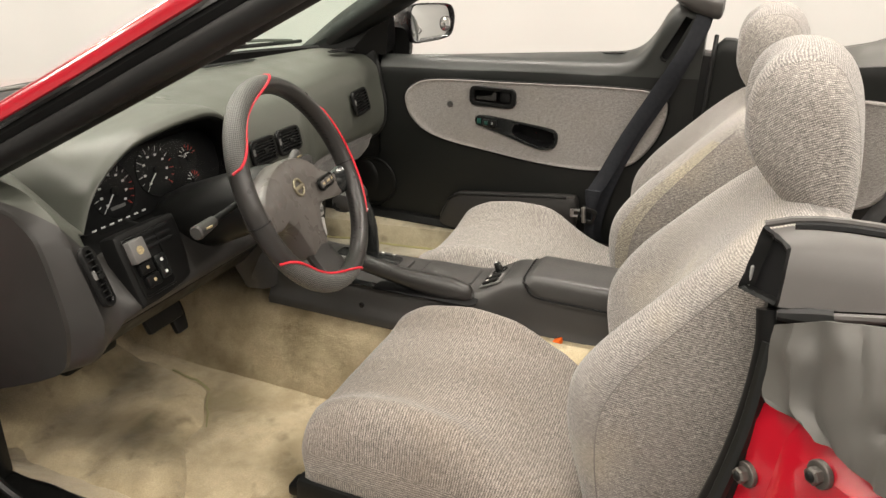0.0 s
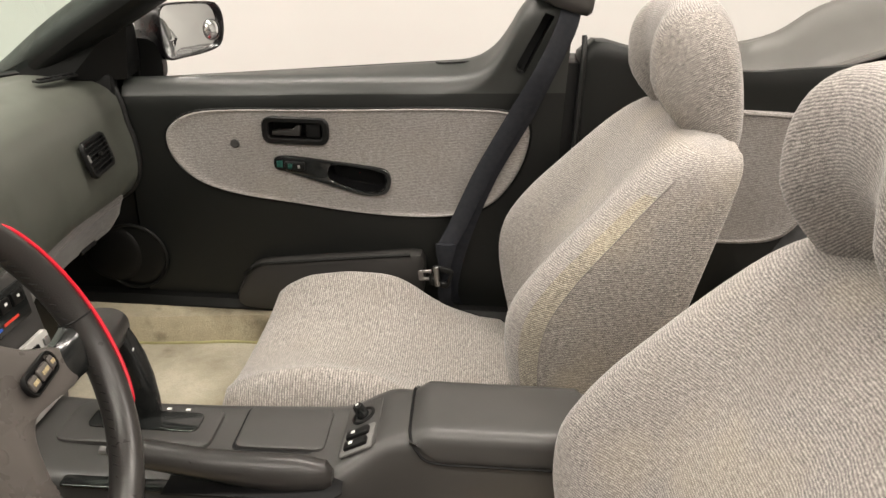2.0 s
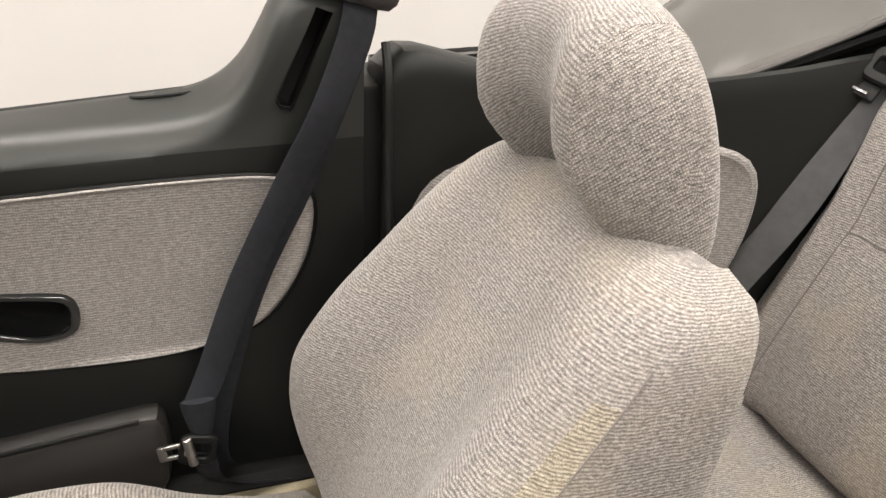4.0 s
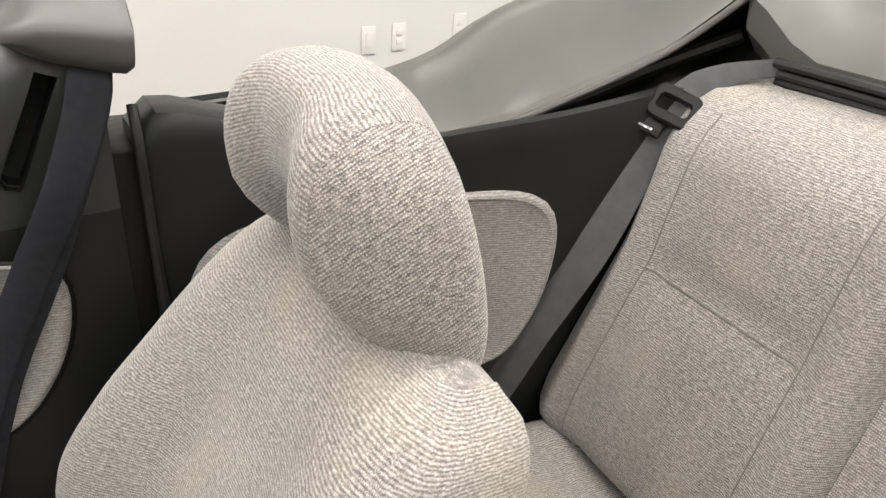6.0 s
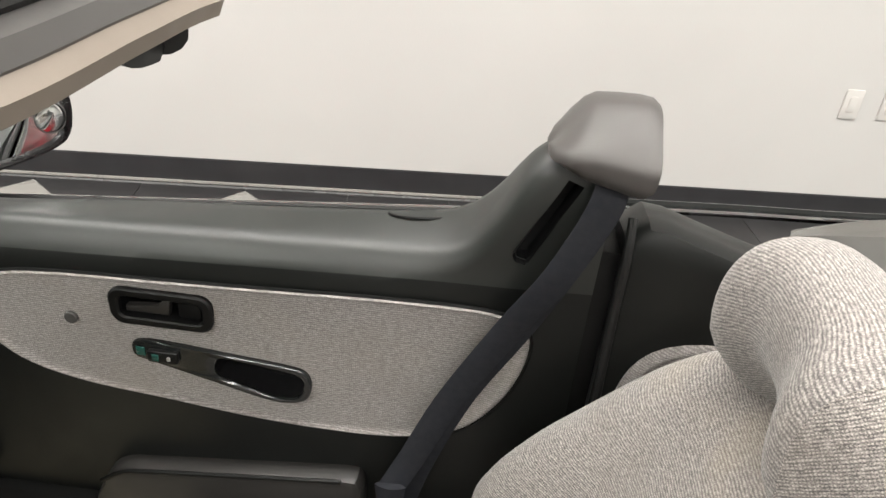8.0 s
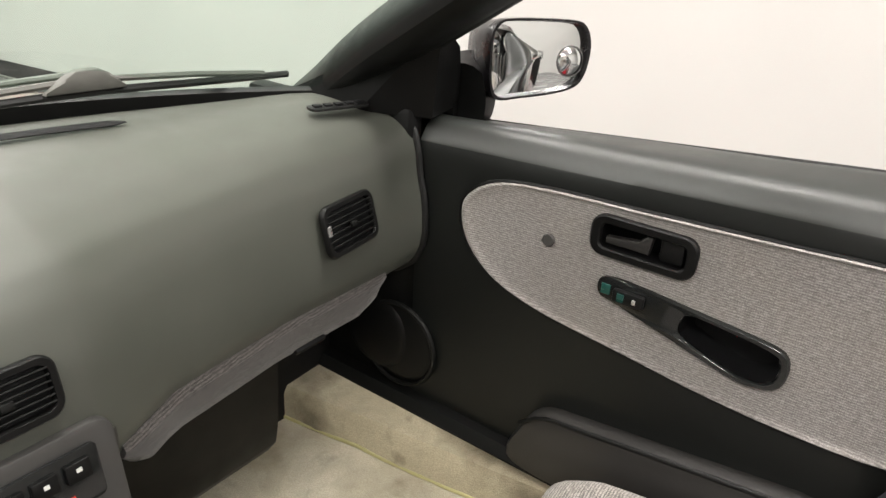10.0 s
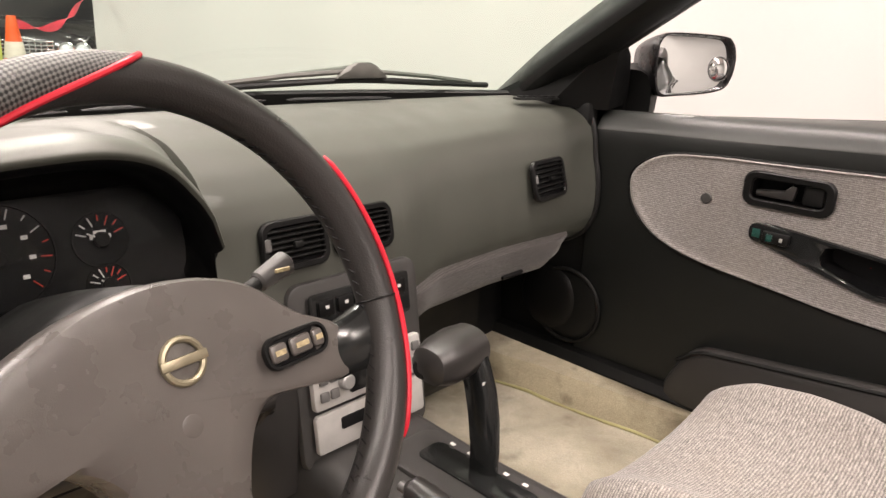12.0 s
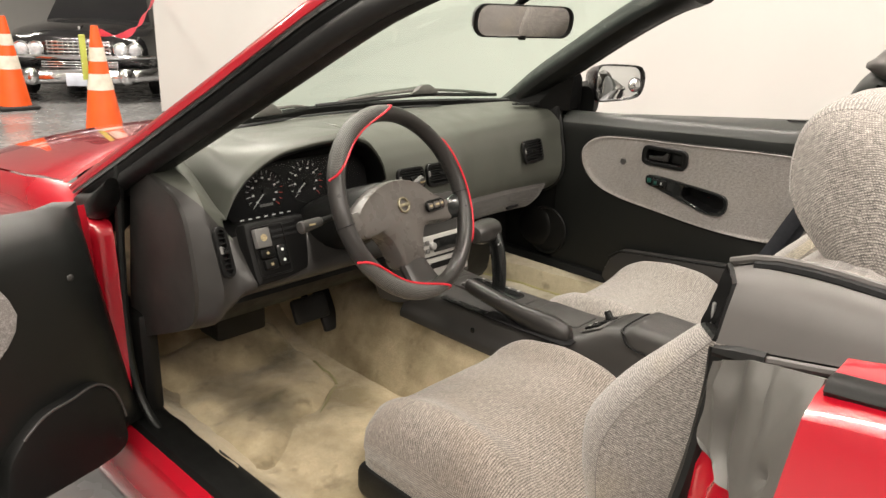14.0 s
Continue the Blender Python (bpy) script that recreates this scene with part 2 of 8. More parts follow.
BRASS = mat("aged_brass", (0.34, 0.30, 0.21), 0.42, 0.8, var=0.25, vscale=60, strength=0.1)
DIAL = mat("black_dial_face", (0.006, 0.006, 0.0065), 0.6, var=0.2, strength=0.0, spec=0.2)
GLASS = glass("windshield_glass", (0.80, 0.93, 0.86), 0.8)
CLEAR = glass("clear_plastic", (0.93, 0.94, 0.94), 0.35)
MIRROR = mat("mirror_silver", (0.86, 0.87, 0.87), 0.015, 1.0, var=0.01, strength=0.0, rvar=0.005)
WALL = mat("white_painted_wall", (0.60, 0.592, 0.572), 0.7, var=0.03, vscale=1.2, grain=220, strength=0.25, dist=0.002)
SKIRT = mat("black_vinyl_baseboard", (0.03, 0.03, 0.032), 0.4, var=0.15, strength=0.1)
TILE_DARK = mat("dark_grey_floor_tile", (0.030, 0.029, 0.030), 0.34, var=0.25, vscale=3, grain=120, strength=0.1)
TILE_LIGHT = mat("pale_grey_floor_tile", (0.30, 0.29, 0.27), 0.3, var=0.1, vscale=3, grain=120, strength=0.1)
GROUT = mat("worn_hall_floor", (0.17, 0.17, 0.17), 0.25, var=0.3, vscale=2, grain=150, strength=0.15)
CONE = mat("orange_cone_rubber", (0.88, 0.11, 0.015), 0.5, var=0.08, strength=0.1)
CONE_BAND = mat("reflective_band", (0.72, 0.66, 0.56), 0.4, var=0.15, vscale=15, strength=0.1)
BLACK_PAINT = mat("black_car_paint", (0.008, 0.008, 0.009), 0.12, var=0.1, strength=0.0, coat=1.0)
TYRE = mat("tyre_rubber", (0.016, 0.016, 0.016), 0.7, strength=0.3)
PLATE = mat("outlet_plastic", (0.63, 0.615, 0.585), 0.4, var=0.04, strength=0.0)
CEIL = mat("white_ceiling", (0.7, 0.7, 0.68), 0.8, var=0.05, strength=0.1)
PALE_BLUE = mat("pale_plate", (0.62, 0.68, 0.78), 0.4, strength=0.0)
YELLOW_GREEN = mat("faded_green_tag", (0.45, 0.50, 0.10), 0.5, strength=0.0)
LAMP_GLASS = mat("frosted_lamp_glass", (0.7, 0.72, 0.75), 0.08, 0.4, var=0.2, vscale=60, strength=0.3)


# ---- mesh helpers ----
V = Vector
ORIGIN = {}


def thing(name, at, label, category, group="", kind=""):
    ob = new(name)
    ob.location = at
    ob.empty_display_size = 0.05
    ORIGIN[ob] = V(at)
    return tagged(ob, label, category, group, kind)


def finish(name, bm, material, origin, smooth):
    bmesh.ops.recalc_face_normals(bm, faces=bm.faces)
    bm.transform(Matrix.Translation(-origin))
    me = bpy.data.meshes.new(name)
    bm.to_mesh(me)
    bm.free()
    me.materials.append(material)
    me.shade_smooth()
    me.set_sharp_from_angle(angle=radians(smooth))
    return new(name, me)


def part(name, bm, material, parent, label="", smooth=38):
    ob = finish(name, bm, material, ORIGIN[parent], smooth)
    ob.parent = parent
    ORIGIN[ob] = ORIGIN[parent]
    return tagged(ob, label)


def solid(name, bm, material, at, label, category, group="", kind="", smooth=38):
    ob = finish(name, bm, material, V(at), smooth)
    ob.location = at
    ORIGIN[ob] = V(at)
    return tagged(ob, label, category, group, kind)


def curve_points(pts, n, closed=False):
    """n points along a smooth curve through pts."""
    pts = [V(p) for p in pts]
    k = len(pts)
    out = []
    segs = k if closed else k - 1
    for i in range(segs):
        p1, p2 = pts[i], pts[(i + 1) % k]
        p0 = pts[i - 1] if closed or i > 0 else p1 * 2 - p2
        p3 = pts[(i + 2) % k] if closed or i + 2 < k else p2 * 2 - p1
        for j in range(8):
            s = j / 8
            out.append(0.5 * ((2 * p1) + (p2 - p0) * s + (2 * p0 - 5 * p1 + 4 * p2 - p3) * s * s + (3 * p1 - p0 - 3 * p2 + p3) * s ** 3))
    if not closed:
        out.append(pts[-1])
    return even(out, n, closed)


def even(pts, n, closed=False):
    pts = [V(p) for p in pts]
    if closed:
        pts = pts + [pts[0]]
    d = [0.0]
    for a, b in zip(pts, pts[1:]):
        d.append(d[-1] + (b - a).length)
    out, j = [], 0
    count = n if closed else n - 1
    for i in range(n):
        s = d[-1] * i / count
        while j < len(d) - 2 and d[j + 1] < s:
            j += 1
        f = (s - d[j]) / max(1e-9, d[j + 1] - d[j])
        out.append(pts[j].lerp(pts[j + 1], min(1, max(0, f))))
    return out


def loft(rows, closed=True, caps=True, ring=False, planar=None, bm=None, swap=False):
    """A skin over rows of points. closed: each row is a loop; ring: the last row joins the first. planar: the two axes for the texture."""
    bm = bm or bmesh.new()
    uv = bm.loops.layers.uv.verify()
    n, m = len(rows), len(rows[0])
    vs = [[bm.verts.new(p) for p in row] for row in rows]
    vv = [0.0]
    for i in range(1, n + 1):
        a, b = rows[i - 1], rows[i % n]
        vv.append(vv[-1] + sum((V(a[j]) - V(b[j])).length for j in range(0, m, max(1, m // 6))) / len(range(0, m, max(1, m // 6))))
    mid = rows[n // 2]
    uu = [0.0]
    for j in range(1, m + 1):
        uu.append(uu[-1] + (V(mid[j % m]) - V(mid[j - 1])).length)
    for i in range(n if ring else n - 1):
        for j in range(m if closed else m - 1):
            quad = [vs[i][j], vs[i][(j + 1) % m], vs[(i + 1) % n][(j + 1) % m], vs[(i + 1) % n][j]]
            if len({q for q in quad}) < 4:
                continue
            f = bm.faces.new(quad)
            for lp, (a, b) in zip(f.loops, ((j, i), (j + 1, i), (j + 1, i + 1), (j, i + 1))):
                lp[uv].uv = ((vv[b], uu[a]) if swap else (uu[a], vv[b])) if planar is None else planar(lp.vert.co) if callable(planar) else (lp.vert.co[planar[0]], lp.vert.co[planar[1]])
    if caps and closed and not ring:
        for row in (vs[0], vs[-1]):
            f = bm.faces.new(row)
            for lp in f.loops:
                lp[uv].uv = (lp.vert.co[0], lp.vert.co[2])
    return bm


def tube(pts, r, n=10, closed=False, flat=1.0, up=None, bm=None):
    """A round (or flattened) rod along pts."""
    pts = [V(p) for p in pts]
    k = len(pts)
    rows, ref = [], None
    for i, p in enumerate(pts):
        a = pts[i - 1] if closed or i else pts[0]
        b = pts[(i + 1) % k] if closed or i < k - 1 else pts[-1]
        d = (b - a).normalized()
        if ref is None:
            ref = V(up) if up else (V((0, 0, 1)) if abs(d.z) < 0.9 else V((1, 0, 0)))
        if up:
            ref = V(up)
        side = d.cross(ref).normalized()
        ref = side.cross(d).normalized()
        rad = r[i] if isinstance(r, (list, tuple)) else r
        rows.append([p + rad * (math.cos(2 * math.pi * j / n) * side + flat * math.sin(2 * math.pi * j / n) * ref) for j in range(n)])
    return loft(rows, True, not closed, closed, bm=bm)


def box(c, size, bevel=0.004, rot=None, seg=2, bm=None, taper=1.0):
    b2 = bmesh.new()
    bmesh.ops.create_cube(b2, size=1)
    for v in b2.verts:
        v.co = V((v.co.x * size[0], v.co.y * size[1], v.co.z * size[2]))
        if taper != 1.0 and v.co.z > 0:
            v.co.x *= taper
            v.co.y *= taper
    if bevel:
        bmesh.ops.bevel(b2, geom=b2.edges, offset=bevel, segments=seg, affect="EDGES", profile=0.5)
    m = Matrix.Translation(V(c)) @ (rot.to_4x4() if rot else Matrix.Identity(4))
    b2.transform(m)
    return merge(bm, b2)


def merge(bm, b2):
    if bm is None:
        return b2
    me = bpy.data.meshes.new("scratch")
    b2.to_mesh(me)
    b2.free()
    bm.from_mesh(me)
    bpy.data.meshes.remove(me)
    return bm


def basis(x, y):
    """A turn whose first two axes are x and y."""
    x = V(x).normalized()
    z = x.cross(V(y)).normalized()
    return Matrix((x, z.cross(x), z)).transposed()


def slab(outline, origin, ax, ay, depth, bevel=0.002, seg=2, holes=(), bm=None, grow=0.0):
    """A plate with the given outline of (a, b) pairs, on axes ax and ay from origin, raised along their normal."""
    r = basis(ax, ay)
    b2 = bmesh.new()
    n = len(outline)
    cx, cy = sum(p[0] for p in outline) / n, sum(p[1] for p in outline) / n
    lo = [b2.verts.new((p[0], p[1], 0)) for p in outline]
    steps = [(0.0, depth - bevel)] + [(bevel * (1 - math.cos(a)), depth - bevel + bevel * math.sin(a)) for a in (0.8, 1.5708)]
    rings = [lo]
    for inset, h in steps:
        ring = []
        for i, p in enumerate(outline):
            a, b = outline[i - 1], outline[(i + 1) % n]
            tx, ty = b[0] - a[0], b[1] - a[1]
            ln = math.hypot(tx, ty) or 1
            nx, ny = -ty / ln, tx / ln
            if nx * (cx - p[0]) + ny * (cy - p[1]) < 0 and not holes:
                nx, ny = -nx, -ny
            ring.append(b2.verts.new((p[0] + nx * inset, p[1] + ny * inset, h)))
        rings.append(ring)
    for a, b in zip(rings, rings[1:]):
        for i in range(n):
            b2.faces.new((a[i], a[(i + 1) % n], b[(i + 1) % n], b[i]))
    b2.faces.new(rings[-1])
    b2.faces.new(list(reversed(rings[0])))
    b2.transform(Matrix.Translation(V(origin)) @ r.to_4x4())
    return merge(bm, b2)


def rounded(w, h, r, n=5, cx=0.0, cy=0.0):
    """The outline of a rounded rectangle."""
    r = min(r, w / 2 - 1e-4, h / 2 - 1e-4)
    out = []
    for sx, sy, a0 in ((1, 1, 0), (-1, 1, 90), (-1, -1, 180), (1, -1, 270)):
        for i in range(n + 1):
            a = radians(a0 + 90 * i / n)
            out.append((cx + sx * (w / 2 - r) + r * math.cos(a), cy + sy * (h / 2 - r) + r * math.sin(a)))
    return out


def frame_ring(outer, inner, origin, ax, ay, depth, bm=None, bevel=0.002):
    """A flat frame between two outlines of equal length."""
    r = basis(ax, ay)
    n = len(outer)
    rows = []
    for f, h in ((0.0, 0.0), (0.0, depth * 0.7), (0.18, depth), (0.82, depth), (1.0, depth * 0.7), (1.0, 0.0)):
        rows.append([V((o[0] + (i[0] - o[0]) * f, o[1] + (i[1] - o[1]) * f, h)) for o, i in zip(outer, inner)])
    b2 = loft(rows, True, False, True)
    b2.transform(Matrix.Translation(V(origin)) @ r.to_4x4())
    return merge(bm, b2)


def rod(a, b, r, n=16, r2=None, bm=None, bevel=True):
    """A round bar from a to b with softened ends."""
    a, b = V(a), V(b)
    r2 = r if r2 is None else r2
    d = (b - a)
    e = min(0.15 * d.length, 0.25 * min(r, r2))
    u = d.normalized()
    return tube([a, a + u * 1e-5, a + u * e, b - u * e, b - u * 1e-5, b] if bevel else [a, b], [r - e, r - e, r, r2, r2 - e, r2 - e] if bevel else [r, r2], n, bm=bm)


def dome(c, axis, r, h, n=18, k=5, bm=None):
    """A shallow cap on a disc."""
    axis = V(axis).normalized()
    x = axis.orthogonal().normalized()
    y = axis.cross(x)
    rows = []
    for i in range(k + 1):
        a = 0.5 * math.pi * i / k
        rr, hh = max(r * math.cos(a), r * 0.02), h * math.sin(a)
        rows.append([V(c) + axis * hh + rr * (math.cos(2 * math.pi * j / n) * x + math.sin(2 * math.pi * j / n) * y) for j in range(n)])
    return loft(rows, True, True, bm=bm)


def cut_hole(bm, poly, deep):
    """Cuts a convex opening of (x, z) pairs clean through the faces with y under deep."""
    xs, zs = [p[0] for p in poly], [p[1] for p in poly]

    def close(c, g):
        return c.y < deep and min(xs) - g < c.x < max(xs) + g and min(zs) - g < c.z < max(zs) + g
    for i in range(len(poly)):
        a, b = V((poly[i - 1][0], 0, poly[i - 1][1])), V((poly[i][0], 0, poly[i][1]))
        faces = [f for f in bm.faces if close(f.calc_center_median(), 0.05)]
        geom = list({v for f in faces for v in f.verts}) + list({e for f in faces for e in f.edges}) + faces
        bmesh.ops.bisect_plane(bm, geom=geom, plane_co=a, plane_no=(b - a).cross(V((0, 1, 0))), dist=1e-6)
    gone = [f for f in bm.faces if f.calc_center_median().y < deep and in_poly(f.calc_center_median().x, f.calc_center_median().z, poly)]
    bmesh.ops.delete(bm, geom=gone, context="FACES")
    return bm


def cut_faces(bm, inside):
    bmesh.ops.delete(bm, geom=[f for f in bm.faces if inside(f.calc_center_median())], context="FACES")
    return bm


def keep_faces(bm, test):
    """Only those faces whose centre passes the test."""
    bmesh.ops.delete(bm, geom=[f for f in bm.faces if not test(f.calc_center_median())], context="FACES")
    return bm


def in_poly(px, pz, poly):
    hit = False
    for i in range(len(poly)):
        (x1, z1), (x2, z2) = poly[i - 1], poly[i]
        if (z1 > pz) != (z2 > pz) and px < (x2 - x1) * (pz - z1) / (z2 - z1) + x1:
            hit = not hit
    return hit


def sq(a, n):
    return math.copysign(abs(a) ** n, a)


def lerp_table(table, s):
    """Rows of (s, values...), read between by a smooth step."""
    if s <= table[0][0]:
        return list(table[0][1:])
    for a, b in zip(table, table[1:]):
        if s <= b[0]:
            f = (s - a[0]) / (b[0] - a[0])
            return [p + (q - p) * f for p, q in zip(a[1:], b[1:])]
    return list(table[-1][1:])


def smooth_table(table, s):
    """The same along a smooth curve."""
    k = 0
    s = min(max(s, table[0][0]), table[-1][0])
    while k < len(table) - 2 and s > table[k + 1][0]:
        k += 1
    p1, p2 = table[k], table[k + 1]
    p0 = table[k - 1] if k else p1
    p3 = table[k + 2] if k + 2 < len(table) else p2
    h = p2[0] - p1[0]
    f = (s - p1[0]) / h
    out = []
    for i in range(1, len(p1)):
        m1 = (p2[i] - p0[i]) / max(1e-6, p2[0] - p0[0]) * h
        m2 = (p3[i] - p1[i]) / max(1e-6, p3[0] - p1[0]) * h
        out.append((2 * f ** 3 - 3 * f ** 2 + 1) * p1[i] + (f ** 3 - 2 * f ** 2 + f) * m1 + (-2 * f ** 3 + 3 * f ** 2) * p2[i] + (f ** 3 - f ** 2) * m2)
    return out


# ---- the hall ----
WALL_TURN = math.atan(0.127)


def wall_y(x):
    return 2.60 + 0.127 * x


def room_slab(name, x0, x1, y0, y1, z0, z1, material, label, category):
    return solid(name, box(((x0 + x1) / 2, (y0 + y1) / 2, (z0 + z1) / 2), (x1 - x0, y1 - y0, z1 - z0), 0.0), material, (x0, y0, z0), label, category, kind="structure")


room_slab("floor", -16, 9, -8, 9, -0.12, -0.004, GROUT, "worn dark grey sealed hall floor", "floor")
room_slab("ceiling", -16, 9, -8, 9, 4.3, 4.45, CEIL, "plain white hall ceiling", "ceiling")
room_slab("wall_south", -16, 9, -8.2, -8, -0.12, 4.3, WALL, "plain white painted hall wall", "wall")
room_slab("wall_west", -16.2, -16, -8, 9, -0.12, 4.3, WALL, "plain white painted hall wall", "wall")
room_slab("wall_east", 9, 9.2, -8, 9, -0.12, 4.3, WALL, "plain white painted hall wall", "wall")
room_slab("wall_north", -16, 9, 9, 9.2, -0.12, 4.3, WALL, "plain white painted hall wall", "wall")

# the white partition beside the car
WX0, WX1 = -5.75, 6.5


def wall_box(name, s0, s1, z0, z1, d0, d1, material, label, category, bevel=0.0):
    c, s = math.cos(WALL_TURN), math.sin(WALL_TURN)

    def at(x, d, z):
        return V((x - s * d, wall_y(x) + c * d, z))
    bm = bmesh.new()
    vs = [bm.verts.new(at(x, d, z)) for x in (s0, s1) for d in (d0, d1) for z in (z0, z1)]
    for q in ((0, 1, 3, 2), (4, 6, 7, 5), (0, 4, 5, 1), (2, 3, 7, 6), (0, 2, 6, 4), (1, 5, 7, 3)):
        bm.faces.new([vs[i] for i in q])
    if bevel:
        bmesh.ops.bevel(bm, geom=bm.edges, offset=bevel, segments=2, affect="EDGES")
    return bm, at(s0, d0, z0)


bm, at = wall_box("wall_partition", WX0, WX1, -0.004, 4.3, 0.0, 0.16, WALL, "", "")
solid("wall_partition", bm, WALL, at, "white painted drywall partition with scuffs", "wall", kind="structure")
bm, at = wall_box("baseboard", WX0 + 0.02, WX1, 0.0, 0.105, -0.012, -0.001, SKIRT, "", "", 0.003)
solid("baseboard", bm, SKIRT, at, "black vinyl cove baseboard along the wall", "baseboard", kind="structure")

# Reflected light along the cove foot, put in as a thin pale strip.
bm, at = wall_box("trim", WX0 + 0.02, WX1, 0.0, 0.009, -0.030, -0.013, TILE_LIGHT, "", "", 0.003)
solid("trim", bm, TILE_LIGHT, at, "thin pale strip standing for light reflected at the baseboard foot", "trim", kind="structure")

# floor tiles between car and wall
tile_floor = thing("tile_floor", (0, 1.9, 0), "dark streaked floor tiles with pale diamond insets", "floor", kind="structure")
TS = 0.4165
tile_meshes = {}
for key, side, m_ in (("square", TS, TILE_DARK), ("diamond", 0.305, TILE_LIGHT)):
    bmt = box((0, 0, 0), (side - 0.003, side - 0.003, 0.004), 0.001, seg=1)
    me = bpy.data.meshes.new("floor_tile")
    bmt.to_mesh(me)
    bmt.free()
    me.materials.append(m_)
    tile_meshes[key] = me
for i in range(-8, 10):
    for j in range(4):
        for key in ("square", "diamond"):
            if key == "diamond" and (i % 2 or j % 2 or i > 0):
                continue
            du, dw = (0.0, -0.292) if key == "diamond" else (0.5 * TS, -0.262)
            u, w = -0.50 + i * TS + du, dw - j * TS
            c, s = math.cos(WALL_TURN), math.sin(WALL_TURN)
            ob = new("floor_tile", tile_meshes[key])
            ob.parent = tile_floor
            ob.location = (u * c - w * s, wall_y(0) + u * s + w * c - 1.9, 0.0035 if key == "diamond" else 0.001)
            ob.rotation_euler = (0, 0, WALL_TURN + (math.pi / 4 if key == "diamond" else 0.0))


def outlet(s, z, kind):
    c, sn = math.cos(WALL_TURN), math.sin(WALL_TURN)
    at = V((s, wall_y(s), z)) - V((-sn, c, 0)) * 0.001
    ax, ay = V((c, sn, 0)), V((0, 0, 1))
    t = thing("wall_outlet", at, "white plastic outlet plate screwed to the wall", "outlet", "outlets on the wall")
    part("cover_plate", slab(rounded(0.075, 0.12, 0.006), at, ax, ay, 0.006, 0.002), PLATE, t)
    up = V((sn, -c, 0)) * 0.006
    for dz in ((-0.02, 0.02) if kind else (0.0,)):
        part("socket", slab(rounded(0.034, 0.028 if kind else 0.066, 0.008), at + up + V((0, 0, dz)), ax, ay, 0.002, 0.0008), PLATE, t)
    return t


outlet(1.895, 0.507, 0)
outlet(2.053, 0.510, 1)
outlet(2.392, 0.531, 1)


# ---- far end of the hall ----
def traffic_cone(x, y, tag):
    t = thing("traffic_cone", (x, y, 0), "orange rubber traffic cone with two pale reflective bands", "traffic cone", "cones in the hall")
    def body(z0, z1, grow=0.0):
        def rad(z):
            return 0.155 + (0.028 - 0.155) * (z - 0.03) / 0.88 + grow
        return loft([[V((x + rad(z) * math.cos(a * math.pi / 16), y + rad(z) * math.sin(a * math.pi / 16), z)) for a in range(32)] for z in (z0, z0 + 0.003, (z0 + z1) / 2, z1 - 0.003, z1)])
    part("cone_shell", body(0.03, 0.91), CONE, t)
    part("reflective_band", body(0.40, 0.53, 0.002), CONE_BAND, t, "wide pale reflective band")
    part("reflective_band", body(0.63, 0.74, 0.002), CONE_BAND, t, "narrow pale reflective band")
    part("rubber_base", box((x, y, 0.018), (0.37, 0.37, 0.036), 0.012), TYRE, t, "black rubber base")
    if tag:
        part("tag", box((x - 0.02, y - 0.10, 0.66), (0.012, 0.05, 0.36), 0.004), YELLOW_GREEN, t, "faded green strip")
    return t


traffic_cone(-5.25, 1.12, True)
traffic_cone(-7.3, 1.05, False)
pts = [V((-5.25, 1.14, 0.86)), V((-5.24, 1.32, 0.83)), V((-5.3, 1.5, 0.90)), V((-5.55, 1.78, 1.12)), V((-5.74, 1.95, 1.3))]
rib = curve_points(pts, 40)
solid("ribbon", loft([[p + V((0.006 * math.sin(i * 0.7), 0, 0.032 * math.cos(i * 0.35))), p + V((0.002, 0.003, 0)), p - V((0.006 * math.sin(i * 0.7), 0, 0.032 * math.cos(i * 0.35))), p - V((0.002, 0.003, 0))] for i, p in enumerate(rib)]),
      mat("red_ribbon_film", (0.75, 0.06, 0.09), 0.35, strength=0.0), (-5.25, 1.14, 0.86), "twisted red plastic ribbon tied from cone to wall", "ribbon")


